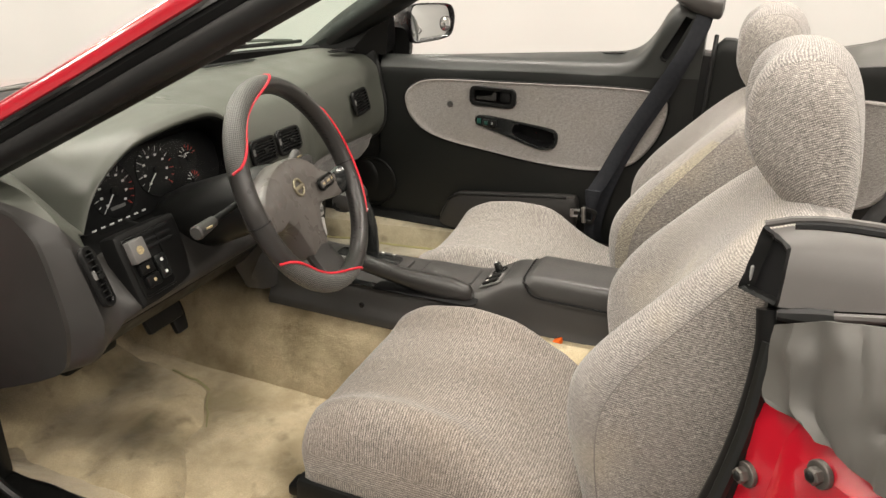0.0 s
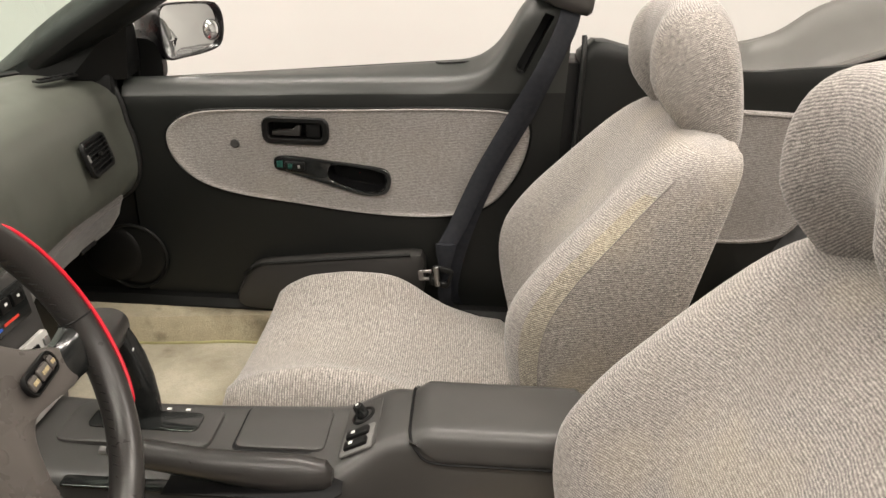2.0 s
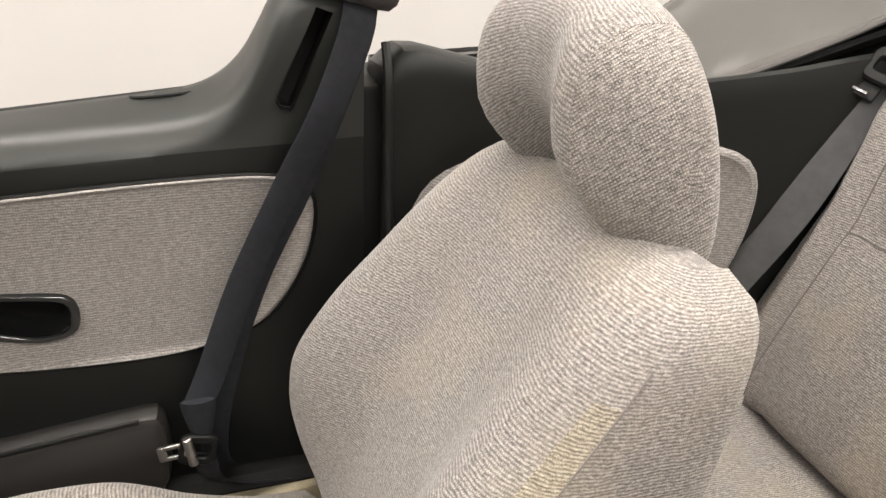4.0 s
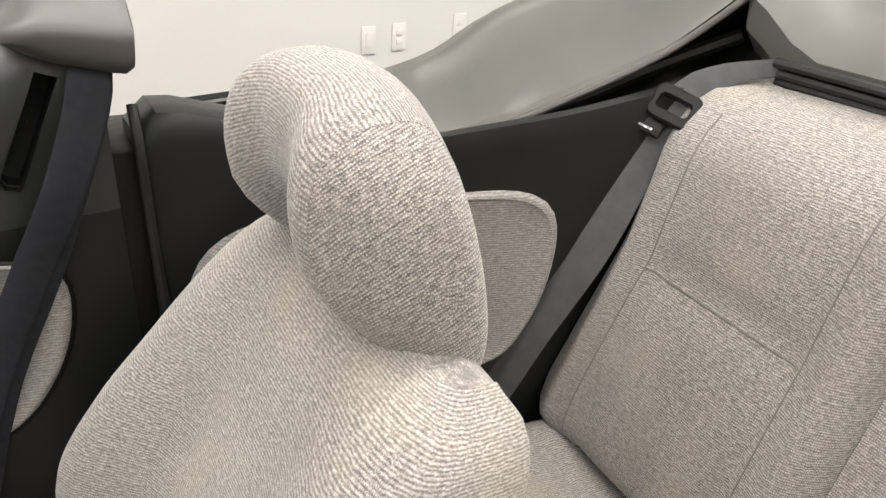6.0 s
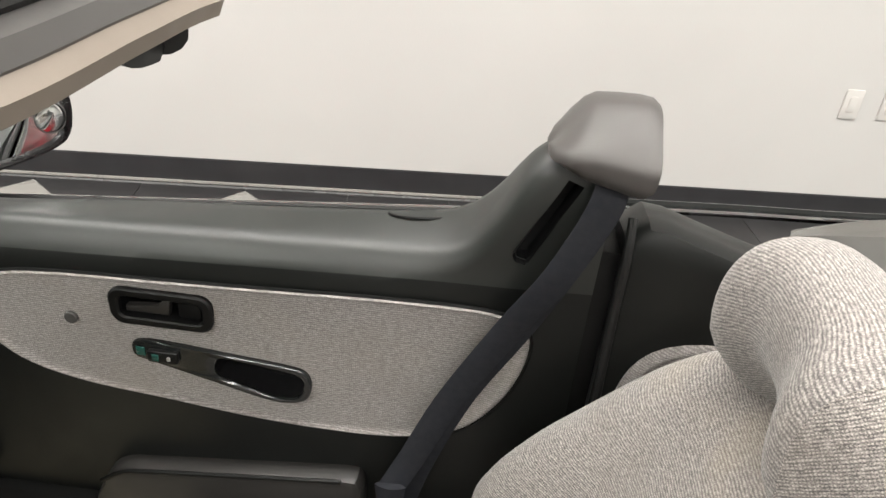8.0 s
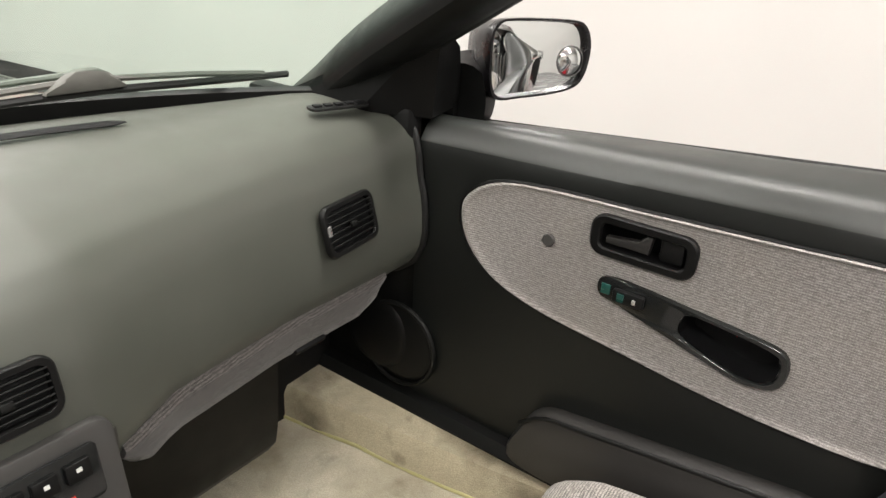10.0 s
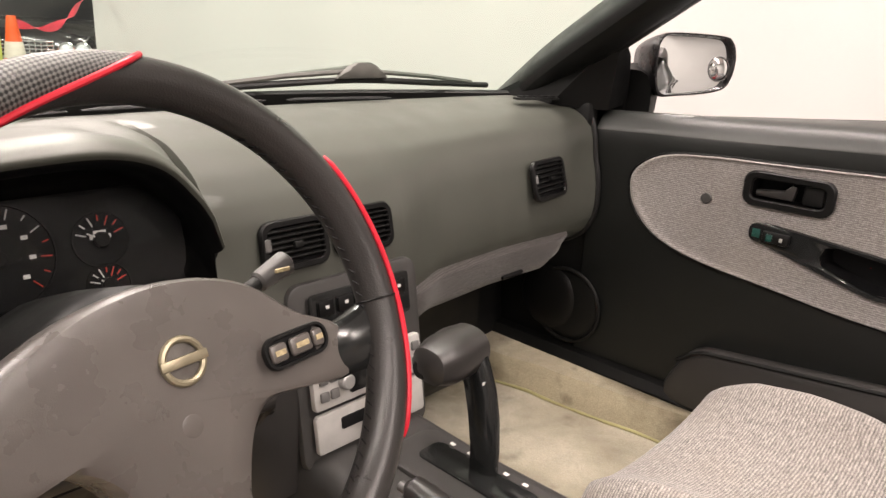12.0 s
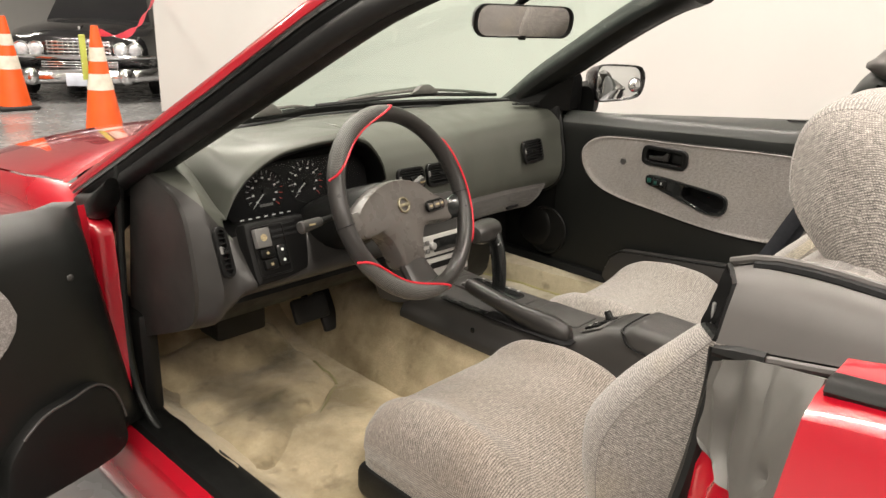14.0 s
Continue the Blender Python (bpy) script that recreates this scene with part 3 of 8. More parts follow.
def classic_car(cx, cy, turn):
    """The front end and body of an old black saloon with much chrome."""
    base = V((cx, cy, 0))
    r = Matrix.Rotation(turn, 4, "Z")
    r = r @ Matrix.Scale(0.8, 4)
    t = thing("classic_car", (cx, cy, 0), "black vintage saloon car with chrome grille and bumper", "car")

    def put(name, bm, material, label="", parent=None):
        bm.transform(Matrix.Translation(base) @ r)
        return part(name, bm, material, parent or t, label)

    # local: x to the rear, y across
    rows = []
    for x, hw, z0, z1, zt in ((0.0, 0.80, 0.55, 0.80, 0.86), (0.06, 0.88, 0.45, 0.88, 0.95), (0.5, 0.95, 0.35, 0.95, 1.02), (1.2, 0.97, 0.32, 0.98, 1.05), (2.0, 0.98, 0.30, 1.0, 1.06), (4.2, 0.96, 0.32, 0.98, 1.04), (5.0, 0.9, 0.4, 0.9, 0.95)):
        half = [(hw * 0.85, z0), (hw, z0 + 0.1), (hw, z1 - 0.15), (hw * 0.93, z1), (hw * 0.78, z1 + 0.0), (hw * 0.62, zt - 0.03), (hw * 0.3, zt)]
        ring = [V((x, -a, b)) for a, b in half] + [V((x, a, b)) for a, b in reversed(half)]
        rows.append(even(curve_points(ring, 44, True), 44, True))
    put("body", loft(rows), BLACK_PAINT)
    rows = []
    for x, hw, z in ((1.75, 0.75, 1.05), (2.3, 0.66, 1.42), (3.3, 0.66, 1.44), (4.0, 0.74, 1.04)):
        rows.append([V((x, -hw, z - 0.02)), V((x, -hw * 0.8, z)), V((x, hw * 0.8, z)), V((x, hw, z - 0.02)), V((x, hw, 1.0)), V((x, -hw, 1.0))])
    put("roof", loft(rows), BLACK_PAINT)
    for y in (-0.72, -0.54, 0.54, 0.72):
        lamp = put("headlight", dome((-0.005, y, 0.70), (-1, 0, 0), 0.085, 0.045), LAMP_GLASS, "clear glass headlight")
        put("bezel", tube([V((-0.01, y + 0.095 * math.cos(a * math.pi / 12), 0.70 + 0.095 * math.sin(a * math.pi / 12))) for a in range(24)], 0.014, 8, True), CHROME, "chrome ring", lamp)
    for i in range(6):
        put("grille_bar", box((-0.02, 0, 0.575 + 0.045 * i), (0.02, 0.82, 0.02), 0.005), CHROME)
    for i in range(13):
        put("grille_bar", box((-0.012, -0.39 + 0.065 * i, 0.69), (0.02, 0.014, 0.26), 0.004), CHROME)
    put("bumper", tube(curve_points([V((0.35, -0.98, 0.36)), V((0.0, -0.9, 0.37)), V((-0.12, -0.5, 0.34)), V((-0.14, 0, 0.36)), V((-0.12, 0.5, 0.34)), V((0.0, 0.9, 0.37)), V((0.35, 0.98, 0.36))], 40), 0.10, 12), CHROME)
    for i in range(3):
        put("grille_bar", box((-0.03, 0, 0.465 + 0.035 * i), (0.02, 0.98, 0.016), 0.004), CHROME)
    put("bumper_lip", tube(curve_points([V((0.2, -0.95, 0.60)), V((-0.04, -0.8, 0.61)), V((-0.1, 0, 0.60)), V((-0.04, 0.8, 0.61)), V((0.2, 0.95, 0.60))], 30), 0.03, 8), CHROME)
    for y in (-0.5, 0.5):
        put("overrider", dome((-0.15, y * 1.2, 0.35), (-1, 0, 0.1), 0.125, 0.14), CHROME)
    put("number_plate", box((-0.25, 0, 0.31), (0.012, 0.31, 0.155), 0.003), PALE_BLUE, "pale blank plate")
    for y in (-0.9, 0.9):
        for x in (0.85, 4.0):
            w = put("wheel", rod((x, y - 0.11, 0.34), (x, y + 0.11, 0.34), 0.34, 28), TYRE)
            put("hubcap", dome((x, y + (0.112 if y > 0 else -0.112), 0.34), (0, y, 0), 0.19, 0.05), CHROME, "chrome hubcap", w)
    put("hood_ornament", loft([[V((0.15 + 0.3 * s, 0.02 * math.cos(a * 0.785), 0.985 + 0.02 * s + 0.02 * math.sin(a * 0.785))) for a in range(8)] for s in (0, 0.3, 0.7, 1)]), CHROME)
    return t


classic_car(-7.55, 1.84, math.pi - 0.55)




# ---- car shell ----
shell = thing("convertible_shell", (0, 0, 0), "red convertible car body with its top folded down", "car")


def arc_row(x, pts, n=24):
    return even(curve_points([V((x, a, b)) for a, b in pts], n), n)


# bonnet and wings
rows = []
for x, zc, ze, hw, bow in ((-0.69, 0.786, 0.746, 0.786, 0.41), (-0.695, 0.793, 0.754, 0.788, 0.42), (-0.77, 0.790, 0.754, 0.806, 0.38), (-0.85, 0.784, 0.744, 0.818, 0.31), (-1.2, 0.757, 0.707, 0.813, 0.14), (-1.6, 0.708, 0.644, 0.789, 0.10), (-1.95, 0.633, 0.569, 0.729, 0.10), (-2.08, 0.578, 0.52, 0.67, 0.10), (-2.1, 0.49, 0.46, 0.66, 0.10)):
    rows.append([V((x - bow * (1 - (y / hw) ** 2), y, ze + (zc - ze) * (1 - abs(y / hw) ** 2.4))) for y in [hw * (-1 + 2 * i / 20) for i in range(21)]])
part("bonnet", loft(rows, False), PAINT, shell, "glossy red bonnet")
for sgn in (-1, 1):
    rows = []
    for x, inner, zi in ((-0.535, 0.80, 0.712), (-0.57, 0.795, 0.735), (-0.66, 0.783, 0.752), (-0.74, 0.805, 0.752), (-0.85, 0.820, 0.740), (-1.2, 0.815, 0.703), (-1.6, 0.791, 0.64), (-1.95, 0.731, 0.565), (-2.1, 0.665, 0.46)):
        out = 0.857 - 0.11 * max(0, (-x - 1.6) / 0.5)
        rows.append([V((x, sgn * inner, zi)), V((x, sgn * (inner + 0.012), zi - 0.003)), V((x, sgn * (0.45 * inner + 0.55 * out), zi - 0.024)), V((x, sgn * (out - 0.004), zi - 0.075)), V((x, sgn * out, 0.42)), V((x, sgn * (out - 0.015), 0.24)), V((x, sgn * (out - 0.08), 0.24)), V((x, sgn * (inner - 0.03), 0.42)), V((x, sgn * (inner - 0.006), zi - 0.04))])
    part("front_wing", loft([even(curve_points(r_, 36, True), 36, True) for r_ in rows]), PAINT, shell, "glossy red front wing", 60)
# cowl under the windshield
rows = []
for y in [-0.76 + 0.076 * i for i in range(21)]:
    k = 1 - (y / 0.72) ** 2
    dz = -0.018 - 0.075 * (1 - k) ** 1.5
    rows.append([V((-0.50 - 0.30 * k, y, 0.840 + dz)), V((-0.56 - 0.30 * k, y, 0.845 + dz)), V((-0.60 - 0.32 * k, y, 0.838 + dz)), V((-0.70 - 0.42 * k, y, 0.815 + dz)), V((-0.70 - 0.42 * k, y, 0.77 + dz)), V((-0.5 - 0.3 * k, y, 0.78 + dz))])
part("cowl", loft(rows), BLACK, shell, "black cowl grille")

# windshield frame: raked pillars, curved header
def pillar_line(sgn, n=30):
    if sgn < 0:
        return curve_points([V((-0.75, -0.806, 0.672)), V((-0.55, -0.784, 0.778)), V((-0.40, -0.767, 0.856)), V((-0.25, -0.752, 0.934)), V((-0.10, -0.738, 1.011)), V((0.0, -0.730, 1.063)), V((0.10, -0.722, 1.115)), V((0.18, -0.712, 1.158)), V((0.24, -0.688, 1.194)), V((0.272, -0.625, 1.222)), V((0.275, -0.54, 1.234))], n)
    return curve_points([V((-0.74, 0.80, 0.745)), V((-0.60, 0.765, 0.835)), V((-0.45, 0.72, 0.935)), V((-0.26, 0.672, 1.045)), V((-0.12, 0.638, 1.125)), V((0.0, 0.602, 1.185)), V((0.09, 0.57, 1.222)), V((0.155, 0.535, 1.238)), V((0.20, 0.48, 1.245))], n)


def header_line(n=60, lift=0.0, back=0.0):
    return curve_points([V((0.275, -0.54, 1.234)), V((0.25, -0.42, 1.242)), V((0.20, -0.24, 1.250)), V((0.145, -0.13, 1.258)), V((0.105, 0, 1.264)), V((0.138, 0.14, 1.260)), V((0.192, 0.22, 1.250)), V((0.200, 0.38, 1.248)), V((0.20, 0.47, 1.245)), V((0.20, 0.53, 1.240))], n)


for sgn in (-1, 1):
    line = pillar_line(sgn)
    rows, red, seal, lip, channel = [], [], [], [], []
    for i, p in enumerate(line):
        d = (line[min(i + 1, 29)] - line[max(i - 1, 0)]).normalized()
        out = V((0, sgn, 0))
        up = (d.cross(out) * (1 if sgn < 0 else -1)).normalized()
        if up.z < 0:
            up = -up
        # inner trim: a rounded triangle facing the cabin
        if sgn < 0:
            trim = ((-0.03, 0.010), (-0.062, 0.004), (-0.086, -0.018), (-0.078, -0.044), (-0.05, -0.054), (-0.028, -0.044))
            skin = ((-0.034, 0.026), (-0.014, 0.029), (-0.002, 0.019), (0.001, 0.003), (-0.014, -0.002), (-0.036, 0.002))
        else:
            trim = ((0.004, 0.050), (-0.05, 0.030), (-0.075, -0.004), (-0.07, -0.03), (-0.03, -0.044), (0.006, -0.036))
            skin = ((0.012, 0.040), (0.026, 0.040), (0.038, 0.030), (0.042, 0.014), (0.030, 0.008), (0.016, 0.010))
        rows.append([p + out * a + up * b for a, b in trim])
        red.append([p + out * a + up * b for a, b in skin])
        seal.append(p + (out * -0.022 - up * 0.033 if sgn < 0 else out * 0.010 - up * 0.030))
        channel.append(p + (out * -0.012 - up * 0.012 if sgn < 0 else out * 0.024 - up * 0.004))
        lip.append(p + (out * 0.0 - up * 0.003 if sgn < 0 else out * 0.036 + up * 0.010))
    rows = [even(curve_points(r_, 20, True), 20, True) for r_ in rows]
    red = [even(curve_points(r_, 18, True), 18, True) for r_ in red]
    part("pillar_trim", loft(rows), TRIM, shell, "charcoal inner pillar trim")
    part("pillar", loft(red[:27]), PAINT, shell, "red windshield pillar")
    part("door_seal", tube(seal, [0.023 if sgn < 0 else 0.02] * 30, 12, flat=0.8), RUBBER, shell, "thick black rubber door seal")
    part("seal_channel", tube(channel, 0.013, 8), BLACK, shell, "black seal channel")
    part("pillar_moulding", tube(lip[:28], 0.0055, 8), DARK_CHROME, shell, "thin bright moulding")
hl = header_line()
rows, tan, grey = [], [], []
for i, p in enumerate(hl):
    d = (hl[min(i + 1, 59)] - hl[max(i - 1, 0)]).normalized()
    fwd = V((d.y, -d.x, 0)).normalized() * -1
    if fwd.x > 0:
        fwd = -fwd
    z = V((0, 0, 1))
    rows.append([p + fwd * 0.10 - z * 0.01, p + fwd * 0.06 + z * 0.016, p + z * 0.026, p - fwd * 0.024 + z * 0.022, p - fwd * 0.032 + z * 0.010, p - fwd * 0.026 - z * 0.004, p + fwd * 0.03 - z * 0.022])
    tan.append([p + fwd * 0.085 - z * 0.024, p + fwd * 0.03 - z * 0.028, p - fwd * 0.030 - z * 0.018, p - fwd * 0.042 - z * 0.004, p - fwd * 0.038 + z * 0.006, p - fwd * 0.022 + z * 0.008, p + fwd * 0.02 - z * 0.018])
    grey.append(p + fwd * 0.012 + z * 0.030)
part("header", loft([even(curve_points(r_, 18, True), 18, True) for r_ in rows]), HEADER_GREY, shell, "grey windshield header")
part("header_trim", loft([even(curve_points(r_, 18, True), 18, True) for r_ in tan]), TAN, shell, "tan vinyl header trim")
part("header_seal", tube(grey, 0.012, 8), RUBBER, shell, "black header seal")

# windshield
rows = []
glass_edge = [p for p in pillar_line(-1, 60) if p.x > -0.43][:42]
glass_edge = even(glass_edge, 21)
for i in range(25):
    f = i / 24
    y = -1 + 2 * f
    # three upright curves: driver's edge, middle, passenger's edge
    row = []
    for s in (0, 0.2, 0.4, 0.6, 0.8, 1.0):
        left = glass_edge[int(s * 20)] + V((0, 0.055, 0.0))
        mid = V((-0.83, 0, 0.838)).lerp(V((0.10, 0, 1.232)), s) + V((0, 0, 0.03 * math.sin(math.pi * s)))
        right = V((-0.545, 0.70, 0.852)).lerp(V((0.155, 0.50, 1.232)), s) + V((0, 0, 0.03 * math.sin(math.pi * s)))
        row.append(left * (y * y - y) / 2 + mid * (1 - y * y) + right * (y * y + y) / 2)
    rows.append(row)
pane = part("windshield", loft(rows, False), GLASS, shell, "green-tinted curved windshield")
pane.visible_shadow = False
band = []
for r_ in rows:
    band.append([r_[0] + V((-0.015, 0, -0.022)), r_[0] + V((0.030, 0, -0.016)), r_[0].lerp(r_[1], 0.17) + V((0.006, 0, -0.002)), r_[0].lerp(r_[1], 0.17) + V((-0.004, 0, 0.004))])
part("windshield_seal", loft(band), BLACK, shell, "black windshield edge band")

# floor pan, carpets
rows = []
for x, z in ((-1.0, 0.62), (-0.80, 0.42), (-0.68, 0.27), (-0.60, 0.215), (-0.45, 0.20), (0.0, 0.195), (0.6, 0.20), (0.95, 0.23), (1.0, 0.34), (1.28, 0.36), (1.35, 0.9)):
    wav = 0.012
    row = []
    for i in range(61):
        y = -0.72 + 1.44 * i / 60
        tun = max(0.0, 1 - (abs(y + 0.035) / 0.175) ** 4) if abs(y + 0.035) < 0.175 else 0.0
        side = max(0.0, (abs(y) - 0.62) / 0.10)
        h = max(z, z + (0.40 - 0.20) * tun * (1 if x > -0.75 else 0.3)) + (0.05 if y < 0 else 0.085) * side ** 1.5 + wav * (noise.noise(V((x * 5, y * 5, 0))))
        row.append(V((x, y, h)))
    rows.append(row)
dense = []
for a, b in zip(rows, rows[1:]):
    k = max(2, int((b[0] - a[0]).length / 0.02))
    for s in range(k):
        dense.append([p.lerp(q, s / k) + V((0, 0, 0.006 * noise.noise(p.lerp(q, s / k) * 14))) for p, q in zip(a, b)])
dense.append(rows[-1])
part("floor_carpet", loft(dense, False), CARPET, shell, "dirty tan carpet with dark stains")

# sills
for sgn in (-1, 1):
    rows = []
    for x in (-0.62, -0.5, -0.2, 0.2, 0.6, 0.85):
        zz = 0.225 + 0.02 * (x + 0.6)
        rows.append([V((x, sgn * a, zz + b)) for a, b in ((0.70, -0.06), (0.705, 0.0), (0.73, 0.014), (0.79, 0.012), (0.80, 0.0), (0.80, -0.15), (0.70, -0.15))])
    part("sill_plate", loft(rows), TRIM, shell, "dark scuffed plastic sill cover")
    rows = []
    for x in (-0.66, -0.4, 0.0, 0.4, 0.9):
        zz = 0.215 + 0.02 * (x + 0.6)
        rows.append([V((x, sgn * a, zz + b)) for a, b in ((0.795, -0.01), (0.80, 0.012), (0.83, 0.008), (0.855, -0.03), (0.86, -0.09), (0.84, -0.15), (0.80, -0.15))])
    part("sill", loft(rows), PAINT, shell, "red painted door sill")
# door-opening seal on the driver's side
sealp = curve_points([V((-0.43, -0.765, 0.84)), V((-0.452, -0.772, 0.62)), V((-0.455, -0.775, 0.42)), V((-0.43, -0.772, 0.30)), V((-0.36, -0.765, 0.235)), V((-0.25, -0.762, 0.225)), V((0.1, -0.762, 0.232)), V((0.5, -0.762, 0.245)), V((0.68, -0.758, 0.29)), V((0.742, -0.735, 0.40)), V((0.782, -0.695, 0.57)), V((0.801, -0.682, 0.68)), V((0.806, -0.674, 0.75)), V((0.808, -0.664, 0.80))], 90)
part("opening_seal", tube(sealp, 0.0095, 8), LEDGE, shell, "black rubber door opening seal")
# Wide black tube for the seal together with the shade beside the lock post.
part("seal_shade_strip", tube(curve_points([V((0.735, -0.715, 0.42)), V((0.785, -0.680, 0.57)), V((0.806, -0.668, 0.68)), V((0.812, -0.655, 0.78)), V((0.806, -0.640, 0.83))], 24), 0.019, 10), BLACK, shell, "black strip for the seal and the shade along the lock post")
# hinge post behind the front wing
rows = []
for z, s in ((0.22, 1.0), (0.4, 1.0), (0.6, 1.0), (0.68, 0.97), (0.705, 0.9), (0.715, 0.6)):
    rows.append([V((-0.54 + (a + 0.54) * s, -0.80 + (b + 0.80) * s, z)) for a, b in [(p.x, p.y) for p in curve_points([V((-0.62, -0.765, 0)), V((-0.46, -0.775, 0)), V((-0.447, -0.80, 0)), V((-0.468, -0.832, 0)), V((-0.62, -0.838, 0))], 24, True)]])
part("hinge_post", loft(rows), PAINT, shell, "red hinge post", 60)
rows = []
for x, z, r_ in ((-0.60, 0.742, 0.008), (-0.58, 0.742, 0.018), (-0.53, 0.745, 0.026), (-0.48, 0.752, 0.034), (-0.45, 0.765, 0.036), (-0.425, 0.785, 0.030), (-0.405, 0.81, 0.018)):
    rows.append([V((x + 0.25 * r_ * math.sin(a), -0.795 + 0.9 * r_ * math.cos(a), z - 0.012 + r_ * math.sin(a))) for a in [2 * math.pi * k / 16 for k in range(16)]])
part("pillar_foot", loft(rows), TRIM, shell, "black moulded cover at the foot of the pillar", 60)
part("kick_panel", box((-0.60, -0.735, 0.34), (0.34, 0.05, 0.30), 0.02), TRIM, shell, "charcoal footwell kick panel")
for z in (0.36, 0.60):
    part("door_hinge", box((-0.475, -0.838, z), (0.05, 0.02, 0.05), 0.006), PAINT, shell)
part("kick_panel", box((-0.58, 0.757, 0.53), (0.44, 0.05, 0.60), 0.02), TRIM, shell, "charcoal footwell kick panel")

# firewall and bulkhead
part("bulkhead", box((-0.98, 0, 0.49), (0.05, 1.3, 0.5), 0.01), BLACK, shell)
# black base of the passenger pillar, down to the dash corner
bm = bmesh.new()
for p in ((-0.62, 0.66, 0.845), (-0.435, 0.66, 0.852), (-0.332, 0.72, 0.850), (-0.332, 0.80, 0.862), (-0.326, 0.776, 0.957), (-0.30, 0.69, 1.005), (-0.45, 0.69, 0.925), (-0.60, 0.76, 0.83), (-0.50, 0.80, 0.83)):
    bm.verts.new(p)
bmesh.ops.convex_hull(bm, input=bm.verts)
part("pillar_base", bm, BLACK, shell, "black pillar base")
part("corner_filler", box((-0.392, 0.712, 0.80), (0.07, 0.04, 0.13), 0.01), BLACK, shell)
# rear: trunk, rear wings
rows = []
for x, z, hw in ((1.46, 0.98, 0.70), (1.75, 1.00, 0.72), (2.1, 0.99, 0.72), (2.45, 0.95, 0.70), (2.5, 0.80, 0.7)):
    rows.append([V((x, y, z - 0.03 * abs(y / hw) ** 3)) for y in [hw * (-1 + 2 * i / 16) for i in range(17)]])
part("trunk_lid", loft(rows, False), PAINT, shell, "red trunk lid")
for sgn in (-1, 1):
    rows = []
    for x, zt in ((0.932 if sgn < 0 else 0.80, 0.885 if sgn < 0 else 0.845), (0.965, 0.891 if sgn < 0 else 0.87), (1.3, 0.935), (1.7, 0.965), (2.1, 0.965), (2.5, 0.90)):
        rows.append([V((x, sgn * a, b)) for a, b in ((0.70, zt - 0.06), (0.70, zt + 0.003), (0.785, zt + 0.0), (0.812, zt - 0.012), (0.842, zt - 0.07), (0.86, zt - 0.14), (0.875, 0.55), (0.85, 0.25), (0.76, 0.25), (0.76, 0.6))])
    part("rear_wing", loft(rows), PAINT, shell, "red rear wing")
part("tail_panel", box((2.47, 0, 0.62), (0.06, 1.52, 0.56), 0.03), PAINT, shell, "red tail panel")
# passenger's outer door skin is part of that door; a strip closes the floor outside
part("underbody", box((0.2, 0, 0.13), (4.0, 1.5, 0.08), 0.02), BLACK, shell)
for x in (-1.35, 1.55):
    for sgn in (-1, 1):
        w = part("wheel", rod((x, sgn * 0.66, 0.30), (x, sgn * 0.85, 0.30), 0.30, 30), TYRE, shell)
        part("rim", dome((x, sgn * 0.852, 0.30), (0, sgn, 0), 0.19, 0.02), SILVER, w, "silver wheel rim")

# driver-side quarter end with the bare latch pocket
rim_line = [V(p) for p in ((0.762, -0.592, 0.926), (0.80, -0.597, 0.940), (0.86, -0.602, 0.945), (0.95, -0.606, 0.942), (1.1, -0.61, 0.95), (1.4, -0.62, 0.975))]
crease = [V(p) for p in ((0.788, -0.637, 0.920), (0.82, -0.638, 0.920), (0.87, -0.639, 0.921), (0.95, -0.642, 0.923), (1.1, -0.65, 0.935), (1.4, -0.665, 0.96))]
under = [V(p) for p in ((0.786, -0.661, 0.858), (0.82, -0.661, 0.862), (0.88, -0.662, 0.872), (0.95, -0.664, 0.884), (1.1, -0.675, 0.905), (1.4, -0.69, 0.935))]
inner = [V(p) for p in ((0.747, -0.606, 0.848), (0.80, -0.60, 0.85), (0.87, -0.60, 0.86), (0.95, -0.60, 0.87), (1.1, -0.60, 0.88), (1.4, -0.61, 0.90))]
CAP_AT = V((0.020, -0.014, -0.009))
rim_line, crease, under, inner = [curve_points([p + CAP_AT for p in c_], 24) for c_ in (rim_line, crease, under, inner)]
rows = []
for a, b, c_, d in zip(rim_line, crease, under, inner):
    rows.append([d, c_, c_.lerp(b, 0.1), c_.lerp(b, 0.5) + V((0, -0.002 + 0.004 * noise.noise(c_ * 17), 0.003 * noise.noise(c_ * 23))), b.lerp(c_, 0.10), b.lerp(a, 0.12), b.lerp(a, 0.55) + V((0, 0, 0.001)), a + V((0, -0.004, -0.006))])
quarter_cap = part("quarter_cap", loft(rows, True, False), CAP, shell, "grey plastic quarter cap with a broken open end")
mouth = [inner[0], under[0], crease[0], rim_line[0]]
mid = sum(mouth, V()) / 4
ring = even([a.lerp(b, s) for a, b in zip(mouth, mouth[1:] + mouth[:1]) for s in (0, 0.25, 0.5, 0.75)], 40, True)
ragged = [p + V((0.003 * noise.noise(p * 90), 0.003 * noise.noise(p * 130), 0.004 * noise.noise(p * 110))) for p in ring]
hole_at = mid + V((0.004, -0.008, -0.002))
part("latch_frame", loft([ring, [p.lerp(q, 0.5).lerp(hole_at, 0.05) + V((-0.003, -0.0025, 0)) for p, q in zip(ring, ragged)], [p.lerp(hole_at, 0.15) + V((-0.001, -0.001, 0)) for p in ragged], [p.lerp(hole_at, 0.17) + V((0.03, 0.004, 0)) for p in ring]], True, False), BLACK, quarter_cap, "broken black plastic edge")
